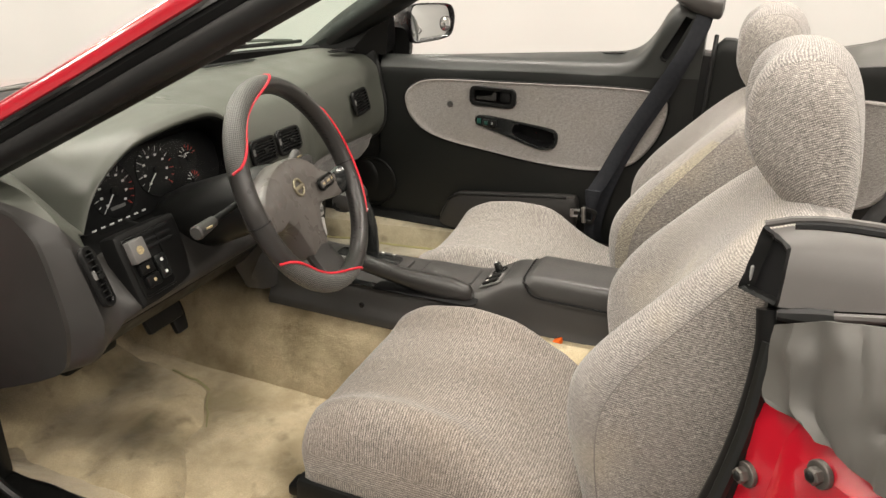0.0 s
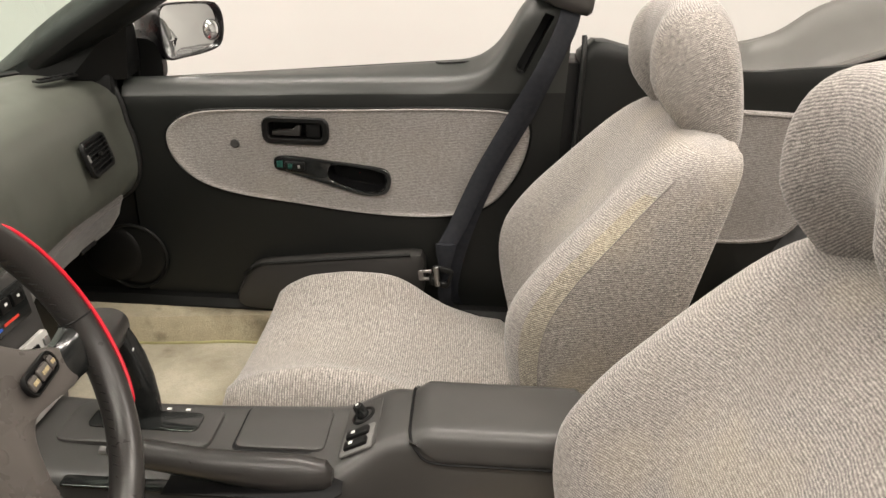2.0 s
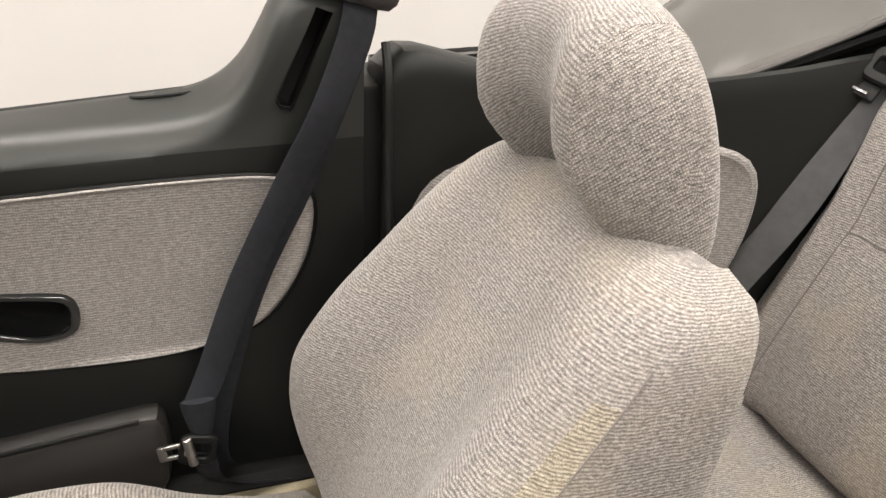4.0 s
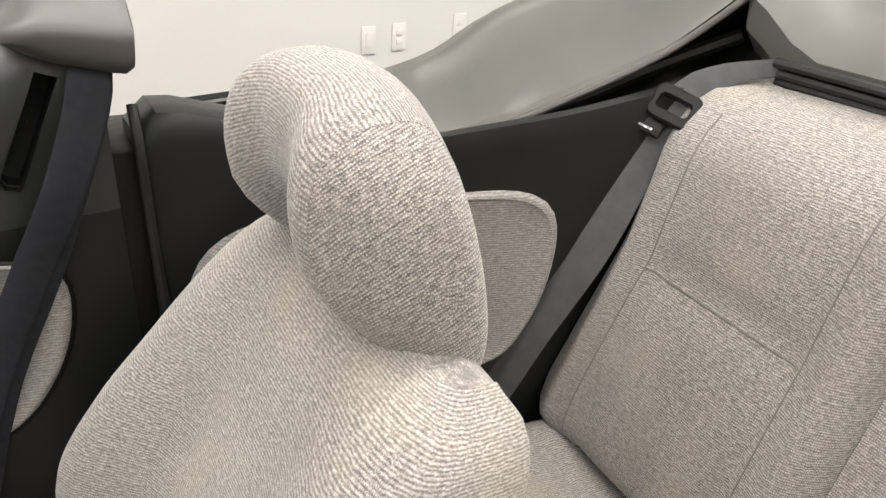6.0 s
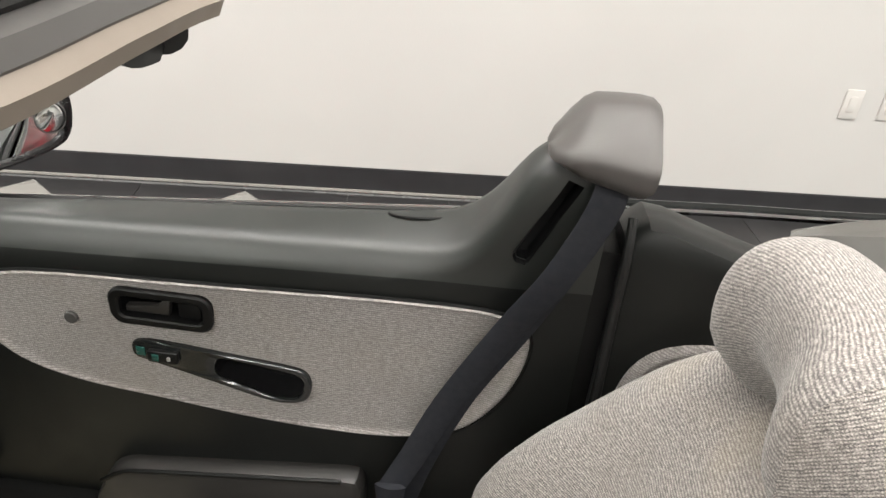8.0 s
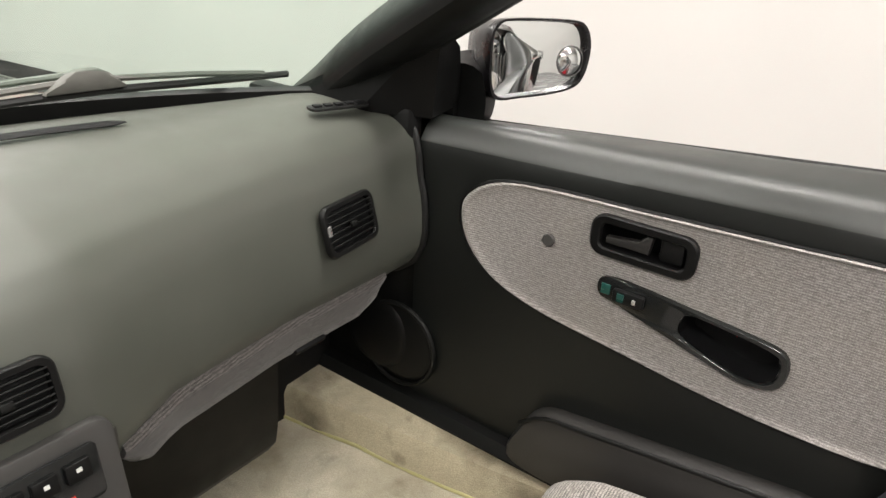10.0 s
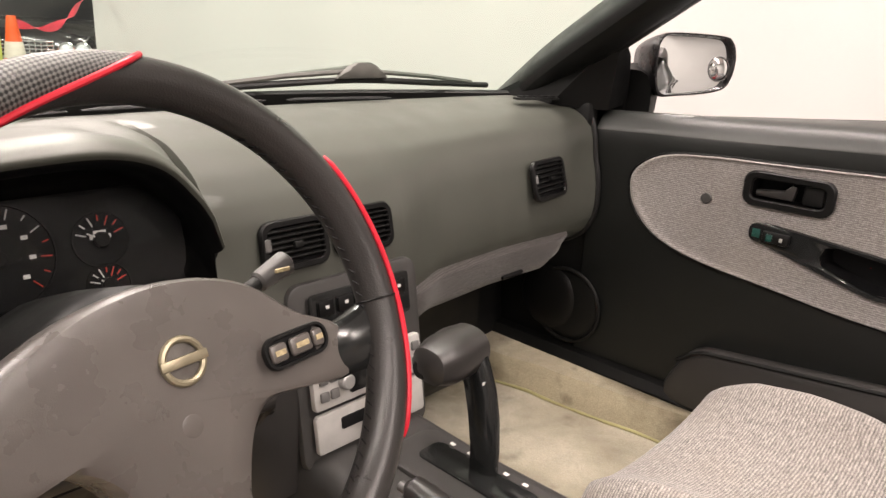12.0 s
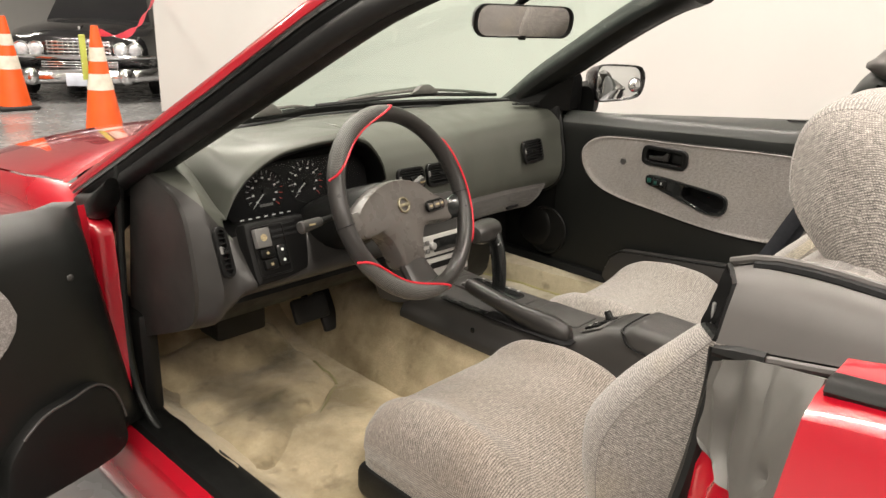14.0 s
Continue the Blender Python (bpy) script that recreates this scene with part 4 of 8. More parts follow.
part("latch_pocket", loft([[p.lerp(hole_at, 0.16) + V((0.010, 0.002, 0)) for p in ring], [p.lerp(hole_at, 0.3) + V((0.05, 0.006, 0)) for p in ring]]), DIAL, quarter_cap, "bare black latch pocket")
part("latch_tongue", box(mid + V((-0.014, 0.018, -0.022)), (0.004, 0.006, 0.026), 0.002), SILVER, quarter_cap, "bright steel latch edge")
part("rail", tube(rim_line, 0.0045, 8), CAP, quarter_cap, "grey raised rail")
part("rail_groove", tube([p + V((0.004, -0.006, -0.0065)) for p in rim_line[1:]], 0.006, 8), DIAL, quarter_cap, "dark groove beside the rail")
part("edge_clip", tube([p + V((0, -0.002, -0.008)) for p in under[0:3]], [0.006, 0.011, 0.010], 8), TRIM, quarter_cap, "dark clip under the cap")
part("edge_strip", tube([p + V((0, -0.003, -0.006)) for p in under[2:]], 0.005, 8), CAP, quarter_cap, "grey edge strip")
part("strip_shadow_gap", tube([p + V((0, 0.002, -0.015)) for p in under[1:]], 0.005, 8), DIAL, quarter_cap)
# the loose vinyl flap over the slanted lock post
POST_AT = V((0.018, -0.008, -0.012))
lf = curve_points([POST_AT + V((0.790, -0.667, 0.852)), POST_AT + V((0.791, -0.672, 0.80)), POST_AT + V((0.797, -0.684, 0.757)), POST_AT + V((0.828, -0.725, 0.762))], 20)
rt = curve_points([POST_AT + V(p) for p in ((0.914, -0.742, 0.897), (0.917, -0.782, 0.86), (0.914, -0.800, 0.81), (0.905, -0.800, 0.748))], 20)
rows = []
for j in range(25):
    u = j / 24
    col = []
    for i, (a, b) in enumerate(zip(lf, rt)):
        v = i / 19
        p = a.lerp(b, u)
        fold = 0.007 * math.exp(-((u - 0.16 - 0.10 * v) / 0.055) ** 2) - 0.005 * math.exp(-((u - 0.30 - 0.05 * v) / 0.07) ** 2) + 0.006 * math.exp(-((u - 0.90) / 0.06) ** 2) * v + 0.006 * noise.noise(p * 22) + 0.0028 * noise.noise(V((p.x * 70, p.y * 70, p.z * 26))) - 0.005 * math.exp(-((u - 0.55 - 0.18 * v) / 0.03) ** 2) * (1 - v)
        hole = -0.010 * math.exp(-((u - 0.80) / 0.04) ** 2 - ((v - 0.62) / 0.05) ** 2)
        lift = 0.012 * max(0.0, 1 - u / 0.35) * max(0.0, 1 - v / 0.3)
        col.append(p + V((-0.78, -0.63, 0.05)) * (fold + hole + 0.004) - V((0, 0, lift)))
    rows.append(col + [p + V((0.004, 0.003, 0)) for p in reversed(col)])
part("quarter_flap", loft(rows), VINYL, shell, "loose wrinkled grey vinyl flap over the lock post")
rows = []
for z, dx in ((0.22, -0.055), (0.40, -0.03), (0.60, -0.008), (0.72, 0.0), (0.76, 0.004), (0.80, 0.006)):
    plan = ((0.785, -0.64), (0.788, -0.672), (0.802, -0.692), (0.82, -0.708), (0.826, -0.722), (0.85, -0.745), (0.90, -0.795), (0.93, -0.812), (0.95, -0.80), (0.95, -0.66))
    tuck = max(0.0, z - 0.72) * 0.55
    rows.append([POST_AT + V((a + dx + tuck * 0.5, min(-0.64, b + tuck * max(0.0, (a - 0.79)) * 14), z)) for a, b in plan])
part("lock_post", loft(rows), PAINT, shell, "red lock post with striker bolts", 25)
for c_ in ((0.794, -0.690, 0.655), (0.853, -0.750, 0.722)):
    o_ = V((-0.78, -0.63, 0))
    c_ = POST_AT + V(c_)
    b = part("bolt", rod(V(c_), V(c_) + o_ * 0.014, 0.010, 6), GREASY_STEEL, shell, "grey steel striker bolt")
    part("washer", rod(V(c_) - o_ * 0.003, V(c_) + o_ * 0.004, 0.0155, 18), GREASY_STEEL, b)
    part("bolt_core", dome(V(c_) + o_ * 0.014, o_, 0.006, 0.003, 12), TRIM, b)
part("wing_trim", tube(curve_points([V((0.938, -0.77, 0.891)), V((1.01, -0.773, 0.899)), V((1.2, -0.78, 0.922)), V((1.5, -0.785, 0.956))], 24), 0.018, 10, flat=0.5), TRIM, shell, "dark belt trim on the wing")
# inner driver-side quarter panel
rows = []
for x, zt in ((0.80, 0.88), (1.0, 0.92), (1.25, 0.95)):
    rows.append([V((x, -0.64, 0.22)), V((x, -0.60, 0.5)), V((x, -0.60, zt - 0.03)), V((x, -0.63, zt - 0.03)), V((x, -0.68, 0.22))])
part("quarter_panel", loft(rows), TRIM, shell, "charcoal rear side panel")


# ---- rear passenger-side quarter ----
quarter = thing("quarter_trim", (0.66, 0.70, 0.25), "charcoal rear side trim with a grey cloth inset", "side trim")
QUARTER = [(0.665, 0.70, 0.950), (0.676, 0.697, 0.968), (0.70, 0.69, 0.979), (0.76, 0.675, 0.968), (0.84, 0.655, 0.952), (0.98, 0.616, 0.938), (1.08, 0.586, 0.952), (1.18, 0.560, 0.968), (1.28, 0.541, 0.988), (1.42, 0.52, 1.01)]
rows = []
for x in [0.665 + 0.755 * i / 30 for i in range(31)]:
    yi, zt = smooth_table(QUARTER, x)
    w, r = lerp_table([(0.66, 0.11, 0.022), (0.86, 0.10, 0.020), (0.96, 0.03, 0.008), (1.42, 0.025, 0.006)], x)
    bend = [radians(18 * k) for k in range(6)]
    face = [V((x, yi + 0.045, 0.22)), V((x, yi + 0.020, 0.36)), V((x, yi + 0.004, 0.6)), V((x, yi, 0.8))]
    edge_in = [V((x, yi + r * (1 - math.cos(a)), zt - r + r * math.sin(a))) for a in bend]
    edge_out = [V((x, yi + w - r + r * math.sin(a), zt - r - 0.05 * w + r * math.cos(a))) for a in bend]
    rows.append(even(face + edge_in + edge_out + [V((x, yi + w + 0.002, 0.22))], 90, True))
part("panel", loft(rows), LEDGE, quarter)
out = curve_points([V((a, 0, b)) for a, b in ((0.700, 0.66), (0.705, 0.765), (0.76, 0.826), (0.88, 0.852), (1.00, 0.862), (1.11, 0.862), (1.16, 0.825), (1.165, 0.74), (1.14, 0.65), (1.09, 0.59), (0.95, 0.565), (0.78, 0.585))], 60, True)
cx_, cz_ = 0.94, 0.71
rows = []
for f, dy in ((1.0, 0.006), (1.0, -0.003), (0.975, -0.009), (0.95, -0.010), (0.93, -0.006), (0.8, -0.004), (0.5, -0.004), (0.02, -0.004)):
    rows.append([V((x, smooth_table(QUARTER, x)[0] + dy, cz_ + (p.z - cz_) * f)) for p, x in ((p, cx_ + (p.x - cx_) * f) for p in out)])
part("cloth_inset", loft(rows, True, True, planar=(0, 2)), DOOR_CLOTH, quarter, "grey tweed cloth inset with a rolled border")
part("side_well", loft([[V((x, smooth_table(QUARTER, x)[0] + 0.02, 0.865)), V((x, 0.845, 0.862)), V((x, 0.845, 0.80)), V((x, smooth_table(QUARTER, x)[0] + 0.02, 0.80))] for x in (0.80, 0.95, 1.1, 1.25, 1.45)]), BLACK, quarter, "black well behind the side trim")
part("jamb_gap", box((0.655, 0.79, 0.58), (0.05, 0.14, 0.69), 0.004), BLACK, quarter, "black gap at the door jamb")
part("jamb_lip", tube(curve_points([V((0.675, 0.69, 0.30)), V((0.672, 0.682, 0.6)), V((0.668, 0.688, 0.84)), V((0.668, 0.694, 0.94)), V((0.668, 0.712, 0.982))], 24), 0.006, 8), RUBBER, quarter)


# ---- folded top under its grey boot ----
boot = thing("tonneau_boot", (1.5, 0, 1.0), "grey vinyl boot half covering the folded top", "convertible boot")
edge = curve_points([V(p) for p in ((0.90, 0.775, 0.905), (0.94, 0.735, 0.895), (1.0, 0.70, 0.898), (1.11, 0.66, 0.921), (1.216, 0.62, 0.970), (1.314, 0.58, 1.026), (1.368, 0.55, 1.076), (1.40, 0.53, 1.112))], 30)
crest = curve_points([V(p) for p in ((0.90, 0.795, 0.925), (0.965, 0.79, 0.952), (1.08, 0.78, 0.990), (1.149, 0.75, 1.055), (1.255, 0.71, 1.102), (1.345, 0.65, 1.134), (1.425, 0.60, 1.146), (1.51, 0.56, 1.137))], 30)
outer = curve_points([V((0.91, 0.815, 0.925)), V((1.0, 0.84, 0.935)), V((1.08, 0.845, 0.945)), V((1.2, 0.845, 0.975)), V((1.35, 0.835, 1.0)), V((1.5, 0.80, 1.02)), V((1.65, 0.72, 1.02))], 30)
rows = []
for e, c_, o in zip(edge, crest, outer):
    ln = [e + V((0, 0.004, -0.006)), e + V((0, -0.004, -0.002)), e + V((0, 0, 0.006))] + [e.lerp(c_, s) + V((0, 0, 0.010 * math.sin(math.pi * s) - 0.018 * math.sin(2 * math.pi * s))) for s in (0.15, 0.3, 0.5, 0.7, 0.85)] + [c_] + [c_.lerp(o, s) + V((0, 0.01, 0.012)) for s in (0.3, 0.65)] + [o]
    rows.append(ln)
part("side_fold", loft(rows, False), VINYL, boot, "grey vinyl side fold")
part("edge_bead", tube([p + V((0, -0.002, 0)) for p in edge], 0.0045, 8), CAP, boot, "pale stitched edge")
rows = []
for y in [0.68, 0.64, 0.60, 0.56, 0.53, 0.50, 0.46, 0.42] + [0.36 - 0.09 * i for i in range(12)]:
    k = 1 - (y / 0.6) ** 2
    x0 = 1.40 + 0.045 * k + 1.3 * max(0, y - 0.53)
    tear = 0.062 * min(1.0, max(0, (y - 0.42) / 0.10)) ** 1.5
    rows.append([V((x0 - 0.01, y, 1.048 + tear)), V((x0 - 0.012, y, 1.06 + tear)), V((x0 + 0.02, y, 1.09 + tear * 0.9)), V((x0 + 0.10, y, 1.120 + 0.40 * tear - 0.3 * max(0, y - 0.58))), V((x0 + 0.22, y, 1.13 - 0.6 * max(0, y - 0.55))), V((x0 + 0.36, y, 1.09 - 0.6 * max(0, y - 0.55))), V((x0 + 0.46, y, 1.02)), V((x0 + 0.46, y, 0.97)), V((x0 + 0.05, y, 0.97 + 0.9 * tear))])
part("rear_fold", loft([even(curve_points(r_, 26, True), 26, True) for r_ in rows]), VINYL, boot, "grey vinyl rear fold")
for dz, dx in ((0.0, 0.0), (-0.014, 0.006), (-0.026, 0.012)):
    part("trim_strip", tube([V((1.385 + 0.045 * (1 - (y / 0.6) ** 2) + dx, y, 1.038 + dz)) for y in [0.47 - 0.05 * i for i in range(20)]], 0.0065, 8), RUBBER, boot, "black rubber trim strip")
low = curve_points([V((0.95, 0.72, 0.86)), V((1.10, 0.68, 0.87)), V((1.2, 0.66, 0.89)), V((1.35, 0.64, 0.94)), V((1.44, 0.60, 0.95)), V((1.47, 0.50, 0.96))], 30)
part("lining", loft([[e + V((0, 0.012, -0.002)), e.lerp(c_, 0.4) + V((0, 0.0, -0.03)), e.lerp(l_, 0.5) + V((0.02, 0.07, 0)), l_] for e, c_, l_ in zip(edge, crest, low)], False), BLACK, boot, "black lining under the fold")
part("frame_stop", box((1.52, 0.57, 1.04), (0.12, 0.16, 0.12), 0.02), BLACK, boot)
part("frame_bow", tube(curve_points([V((1.02, 0.72, 0.885)), V((1.2, 0.665, 0.935)), V((1.36, 0.62, 1.0)), V((1.44, 0.56, 1.05))], 20), 0.011, 8), TRIM, boot, "black folding top bow")
part("dark_lining", box((1.47, 0.30, 1.0), (0.06, 0.80, 0.10), 0.02), BLACK, boot, "black folded lining")
part("outer_rail", tube(curve_points([V((0.68, 0.86, 0.925)), V((0.85, 0.868, 0.932)), V((1.02, 0.87, 0.94)), V((1.3, 0.865, 0.965)), V((1.6, 0.85, 0.99))], 24), 0.010, 8), GLOSS_BLACK, boot, "dark belt rail")
part("rail_lip", tube(curve_points([V((0.68, 0.845, 0.928)), V((0.85, 0.852, 0.936)), V((1.02, 0.853, 0.945)), V((1.3, 0.85, 0.97))], 20), 0.003, 8), CHROME, boot, "thin bright strip")


# ---- passenger door ----
door = thing("car_door", (0.1, 0.76, 0.25), "closed charcoal car door with grey cloth panel", "car door")


RISE = [(-0.36, 0.0), (0.37, 0.0), (0.42, 0.004), (0.45, 0.014), (0.475, 0.034), (0.495, 0.062), (0.51, 0.092), (0.528, 0.132), (0.545, 0.155), (0.56, 0.165), (0.60, 0.170), (0.66, 0.172)]


def door_ring(x):
    """Section of the door card; towards the rear its ledge climbs into the upright that carries the belt guide."""
    h = max(0.0, smooth_table(RISE, x)[0])
    li = 0.862 + 0.052 * x
    lo = 0.868 + 0.090 * x
    bot = 0.285 + 0.07 * x
    return [V((x, y, z)) for y, z in ((0.735, bot - 0.03), (0.722, bot + 0.01), (0.719, 0.45), (0.718, 0.60), (0.717, 0.72), (0.716, 0.80 + 0.03 * x), (0.720 - 0.05 * h, li - 0.030 + 0.35 * h), (0.722 - 0.12 * h, li - 0.028 + 0.9 * h), (0.736 - 0.10 * h, li - 0.008 + h), (0.757 - 0.03 * h, li + 0.004 + h), (0.80 - 0.28 * h, lo + 0.80 * h), (0.812 - 0.25 * h, lo + 0.70 * h), (0.814, lo - 0.02 + 0.3 * h), (0.82, 0.7), (0.82, 0.4), (0.80, bot - 0.03))]


HOLE_PULL = [(x, z) for x, z in ((0.113, 0.655), (0.118, 0.672), (0.14, 0.676), (0.215, 0.668), (0.243, 0.66), (0.249, 0.645), (0.246, 0.626), (0.232, 0.615), (0.20, 0.614), (0.14, 0.632), (0.118, 0.642))]
HOLE_HANDLE = [(p[0] + 0.043, p[1] + 0.752) for p in rounded(0.128, 0.040, 0.012)]


rows = [even(curve_points(door_ring(x), 150, True), 150, True) for x in [-0.352 + 0.732 * i / 80 for i in range(80)] + [0.38 + 0.26 * i / 64 for i in range(65)]]
HOLE_SLOT = [(0.5295, 0.916), (0.534, 0.907), (0.546, 0.904), (0.551, 0.911), (0.601, 1.020), (0.581, 1.027)]
bm = cut_hole(cut_hole(cut_hole(loft(rows, True, True), HOLE_PULL, 0.79), HOLE_HANDLE, 0.79), HOLE_SLOT, 0.73)
# Card split at a level line so the top roll takes the sheen-lightened colour.
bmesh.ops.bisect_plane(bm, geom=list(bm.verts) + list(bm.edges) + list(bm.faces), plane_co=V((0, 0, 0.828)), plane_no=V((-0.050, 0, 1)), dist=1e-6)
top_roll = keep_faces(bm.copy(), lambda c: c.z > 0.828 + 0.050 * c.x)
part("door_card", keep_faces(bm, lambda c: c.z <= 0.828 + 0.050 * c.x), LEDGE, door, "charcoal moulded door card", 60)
part("top_roll", top_roll, LEDGE_TOP, door, "grey-green vinyl top roll, its colour lightened for ceiling sheen", 60)
# outer skin
rows = []
for x in (-0.40, -0.2, 0.2, 0.66):
    rows.append([V((x, y, z)) for y, z in ((0.822, 0.81 + 0.07 * x), (0.838, 0.80 + 0.07 * x), (0.862, 0.73), (0.878, 0.6), (0.87, 0.40), (0.855, 0.28), (0.82, 0.27))])
part("outer_skin", loft([even(curve_points(r_, 30, True), 30, True) for r_ in rows]), PAINT, door, "red outer door skin")
part("window_seal", tube([V((-0.38 + 0.105 * i, 0.819, 0.862 + 0.095 * (-0.38 + 0.105 * i))) for i in range(10)], 0.006, 8), RUBBER, door, "black window seal")
part("belt_strip", tube([V((-0.38 + 0.115 * i, 0.835, 0.856 + 0.098 * (-0.38 + 0.115 * i))) for i in range(10)], 0.006, 8), CHROME, door, "thin bright belt strip")
# cloth panel
out = curve_points([V((a, 0, b)) for a, b in ((-0.258, 0.722), (-0.240, 0.756), (-0.19, 0.783), (-0.10, 0.794), (0.05, 0.800), (0.20, 0.807), (0.36, 0.815), (0.50, 0.816), (0.555, 0.80), (0.570, 0.76), (0.556, 0.69), (0.52, 0.625), (0.475, 0.585), (0.40, 0.562), (0.30, 0.556), (0.17, 0.562), (0.04, 0.577), (-0.10, 0.594), (-0.19, 0.622), (-0.243, 0.67))], 130, True)
cx_, cz_ = 0.16, 0.69
rows = []
for f, dy in ((1.004, 0.004), (1.003, -0.003), (0.994, -0.008), (0.985, -0.010), (0.975, -0.010), (0.962, -0.008), (0.945, -0.006), (0.9, -0.005), (0.8, -0.005), (0.7, -0.005), (0.6, -0.005), (0.5, -0.005), (0.4, -0.005), (0.3, -0.005), (0.2, -0.005), (0.1, -0.005), (0.01, -0.005)):
    rows.append([V((cx_ + (p.x - cx_) * f, 0.7165 + dy, cz_ + (p.z - cz_) * f)) for p in out])
part("cloth_panel", cut_hole(cut_hole(loft(rows + [[V((cx_ + (p.x - cx_) * 0.0003, 0.7115, cz_ + (p.z - cz_) * 0.0003)) for p in out]], True, False, planar=(0, 2)), HOLE_PULL, 0.79), HOLE_HANDLE, 0.79), DOOR_CLOTH, door, "grey tweed cloth panel with a rolled border")
part("cloth_welt", tube([V((p.x * 1.0, 0.7125, p.z)) for p in [V((cx_ + (q.x - cx_) * 1.006, 0, cz_ + (q.z - cz_) * 1.006)) for q in out]], 0.003, 6, True), BLACK, door, "dark welt round the cloth")
# lock knob
part("lock_button", rod((-0.098, 0.714, 0.716), (-0.098, 0.706, 0.716), 0.010, 16), CONSOLE, door, "grey lock button")
# inner handle set
o = V((0.043, 0.7115, 0.752))
X, Z = V((1, 0, 0)), V((0, 0, 1))
bezel = part("handle_bezel", frame_ring(rounded(0.152, 0.062, 0.02), rounded(0.122, 0.036, 0.010), o, X, Z, 0.009), BLACK, door, "black handle surround")
part("handle_recess", loft([[V((0.043 + a * f, y, 0.752 + b * f)) for a, b in rounded(0.128, 0.040, 0.012)] for f, y in ((1.0, 0.708), (0.99, 0.735), (0.9, 0.745), (0.02, 0.745))], True, False), DIAL, bezel)
part("pull_lever", slab([(-0.055, -0.014), (0.008, -0.014), (0.012, 0.012), (0.004, 0.015), (-0.008, 0.002), (-0.055, -0.004)], V((0.043, 0.722, 0.752)), X, Z, 0.010, 0.003), LEATHER, bezel, "black lever")
part("lock_tab", slab(rounded(0.034, 0.034, 0.006), V((0.082, 0.724, 0.752)), X, Z, 0.010, 0.003), BLACK, bezel)
part("red_mark", box((0.092, 0.7185, 0.757), (0.003, 0.003, 0.007), 0.001), RED_PRINT, bezel, "small red mark")
# switch plate with pull cup
outl = curve_points([V((a, b, 0)) for a, b in ((-0.010, 0.672), (-0.006, 0.688), (0.02, 0.693), (0.07, 0.690), (0.13, 0.684), (0.215, 0.676), (0.25, 0.668), (0.260, 0.645), (0.254, 0.618), (0.232, 0.607), (0.19, 0.607), (0.10, 0.632), (0.02, 0.654), (-0.004, 0.660))], 80, True)
inn = curve_points([V((a, b, 0)) for a, b in HOLE_PULL], 80, True)


def near_start(ring, p):
    k = min(range(len(ring)), key=lambda i: (ring[i] - p).length)
    return ring[k:] + ring[:k]


inn = near_start(inn, V((0.113, 0.655, 0)))
outl = near_start(outl, V((-0.010, 0.672, 0)))
if sum((outl[i].x - 0.12) * (outl[(i + 1) % 80].y - 0.65) - (outl[(i + 1) % 80].x - 0.12) * (outl[i].y - 0.65) for i in range(80)) * sum((inn[i].x - 0.18) * (inn[(i + 1) % 80].y - 0.645) - (inn[(i + 1) % 80].x - 0.18) * (inn[i].y - 0.645) for i in range(80)) < 0:
    inn = [inn[0]] + list(reversed(inn[1:]))
plate = part("switch_plate", frame_ring([(p.x, p.y) for p in outl], [(p.x, p.y) for p in inn], V((0, 0.712, 0)), X, Z, 0.009), GLOSS_BLACK, door, "glossy black switch plate with pull cup")
part("pull_cup", loft([[V((0.182 + (a - 0.182) * f, y, 0.645 + (b - 0.645) * f)) for a, b in HOLE_PULL] for f, y in ((1.0, 0.708), (0.99, 0.74), (0.9, 0.752), (0.02, 0.752))], True, False), DIAL, plate)
part("window_switch", box((0.040, 0.699, 0.672), (0.046, 0.010, 0.020), 0.003), BLACK, plate)
part("switch_legend", box((0.030, 0.6935, 0.672), (0.010, 0.002, 0.012), 0.0005), TEAL, plate, "teal lit legend")
part("switch_legend", box((0.050, 0.6935, 0.672), (0.005, 0.002, 0.007), 0.0005), SILVER, plate, "pale legend")
part("film_patch", box((0.004, 0.7025, 0.674), (0.014, 0.002, 0.016), 0.001), TEAL, plate, "teal reflecting patch")
# map pocket
po = curve_points([V((a, b, 0)) for a, b in ((-0.118, 0.335), (-0.105, 0.368), (-0.085, 0.405), (-0.055, 0.426), (0.0, 0.434), (0.15, 0.452), (0.30, 0.470), (0.335, 0.470), (0.345, 0.44), (0.34, 0.36), (0.30, 0.315), (0.10, 0.302), (-0.06, 0.30), (-0.11, 0.31))], 60, True)
part("map_pocket", slab([(p.x, p.y) for p in po], V((0, 0.722, 0)), X, Z, 0.040, 0.014), LOWER, door, "charcoal moulded map pocket")
part("pocket_lip", tube([V((p.x, 0.684, p.y)) for p in curve_points([V((-0.095, 0.395, 0)), V((-0.055, 0.424, 0)), V((0.0, 0.433, 0)), V((0.15, 0.451, 0)), V((0.31, 0.469, 0))], 24)], 0.004, 8), TRIM, door)
# speaker
part("speaker_ring", tube([V((-0.375 + 0.083 * math.cos(a * math.pi / 24), 0.708, 0.418 + 0.083 * math.sin(a * math.pi / 24))) for a in range(48)], 0.0045, 8, True), TRIM, door, "rounded edge of the speaker cover")
part("speaker_cover", dome((-0.375, 0.716, 0.418), (0, -1, 0), 0.083, 0.010, 40), TRIM, door, "round charcoal speaker cover")
part("speaker_boss", dome((-0.425, 0.709, 0.424), (0, -1, 0), 0.074, 0.012, 36), BLACK, door, "raised dark disc on the speaker")
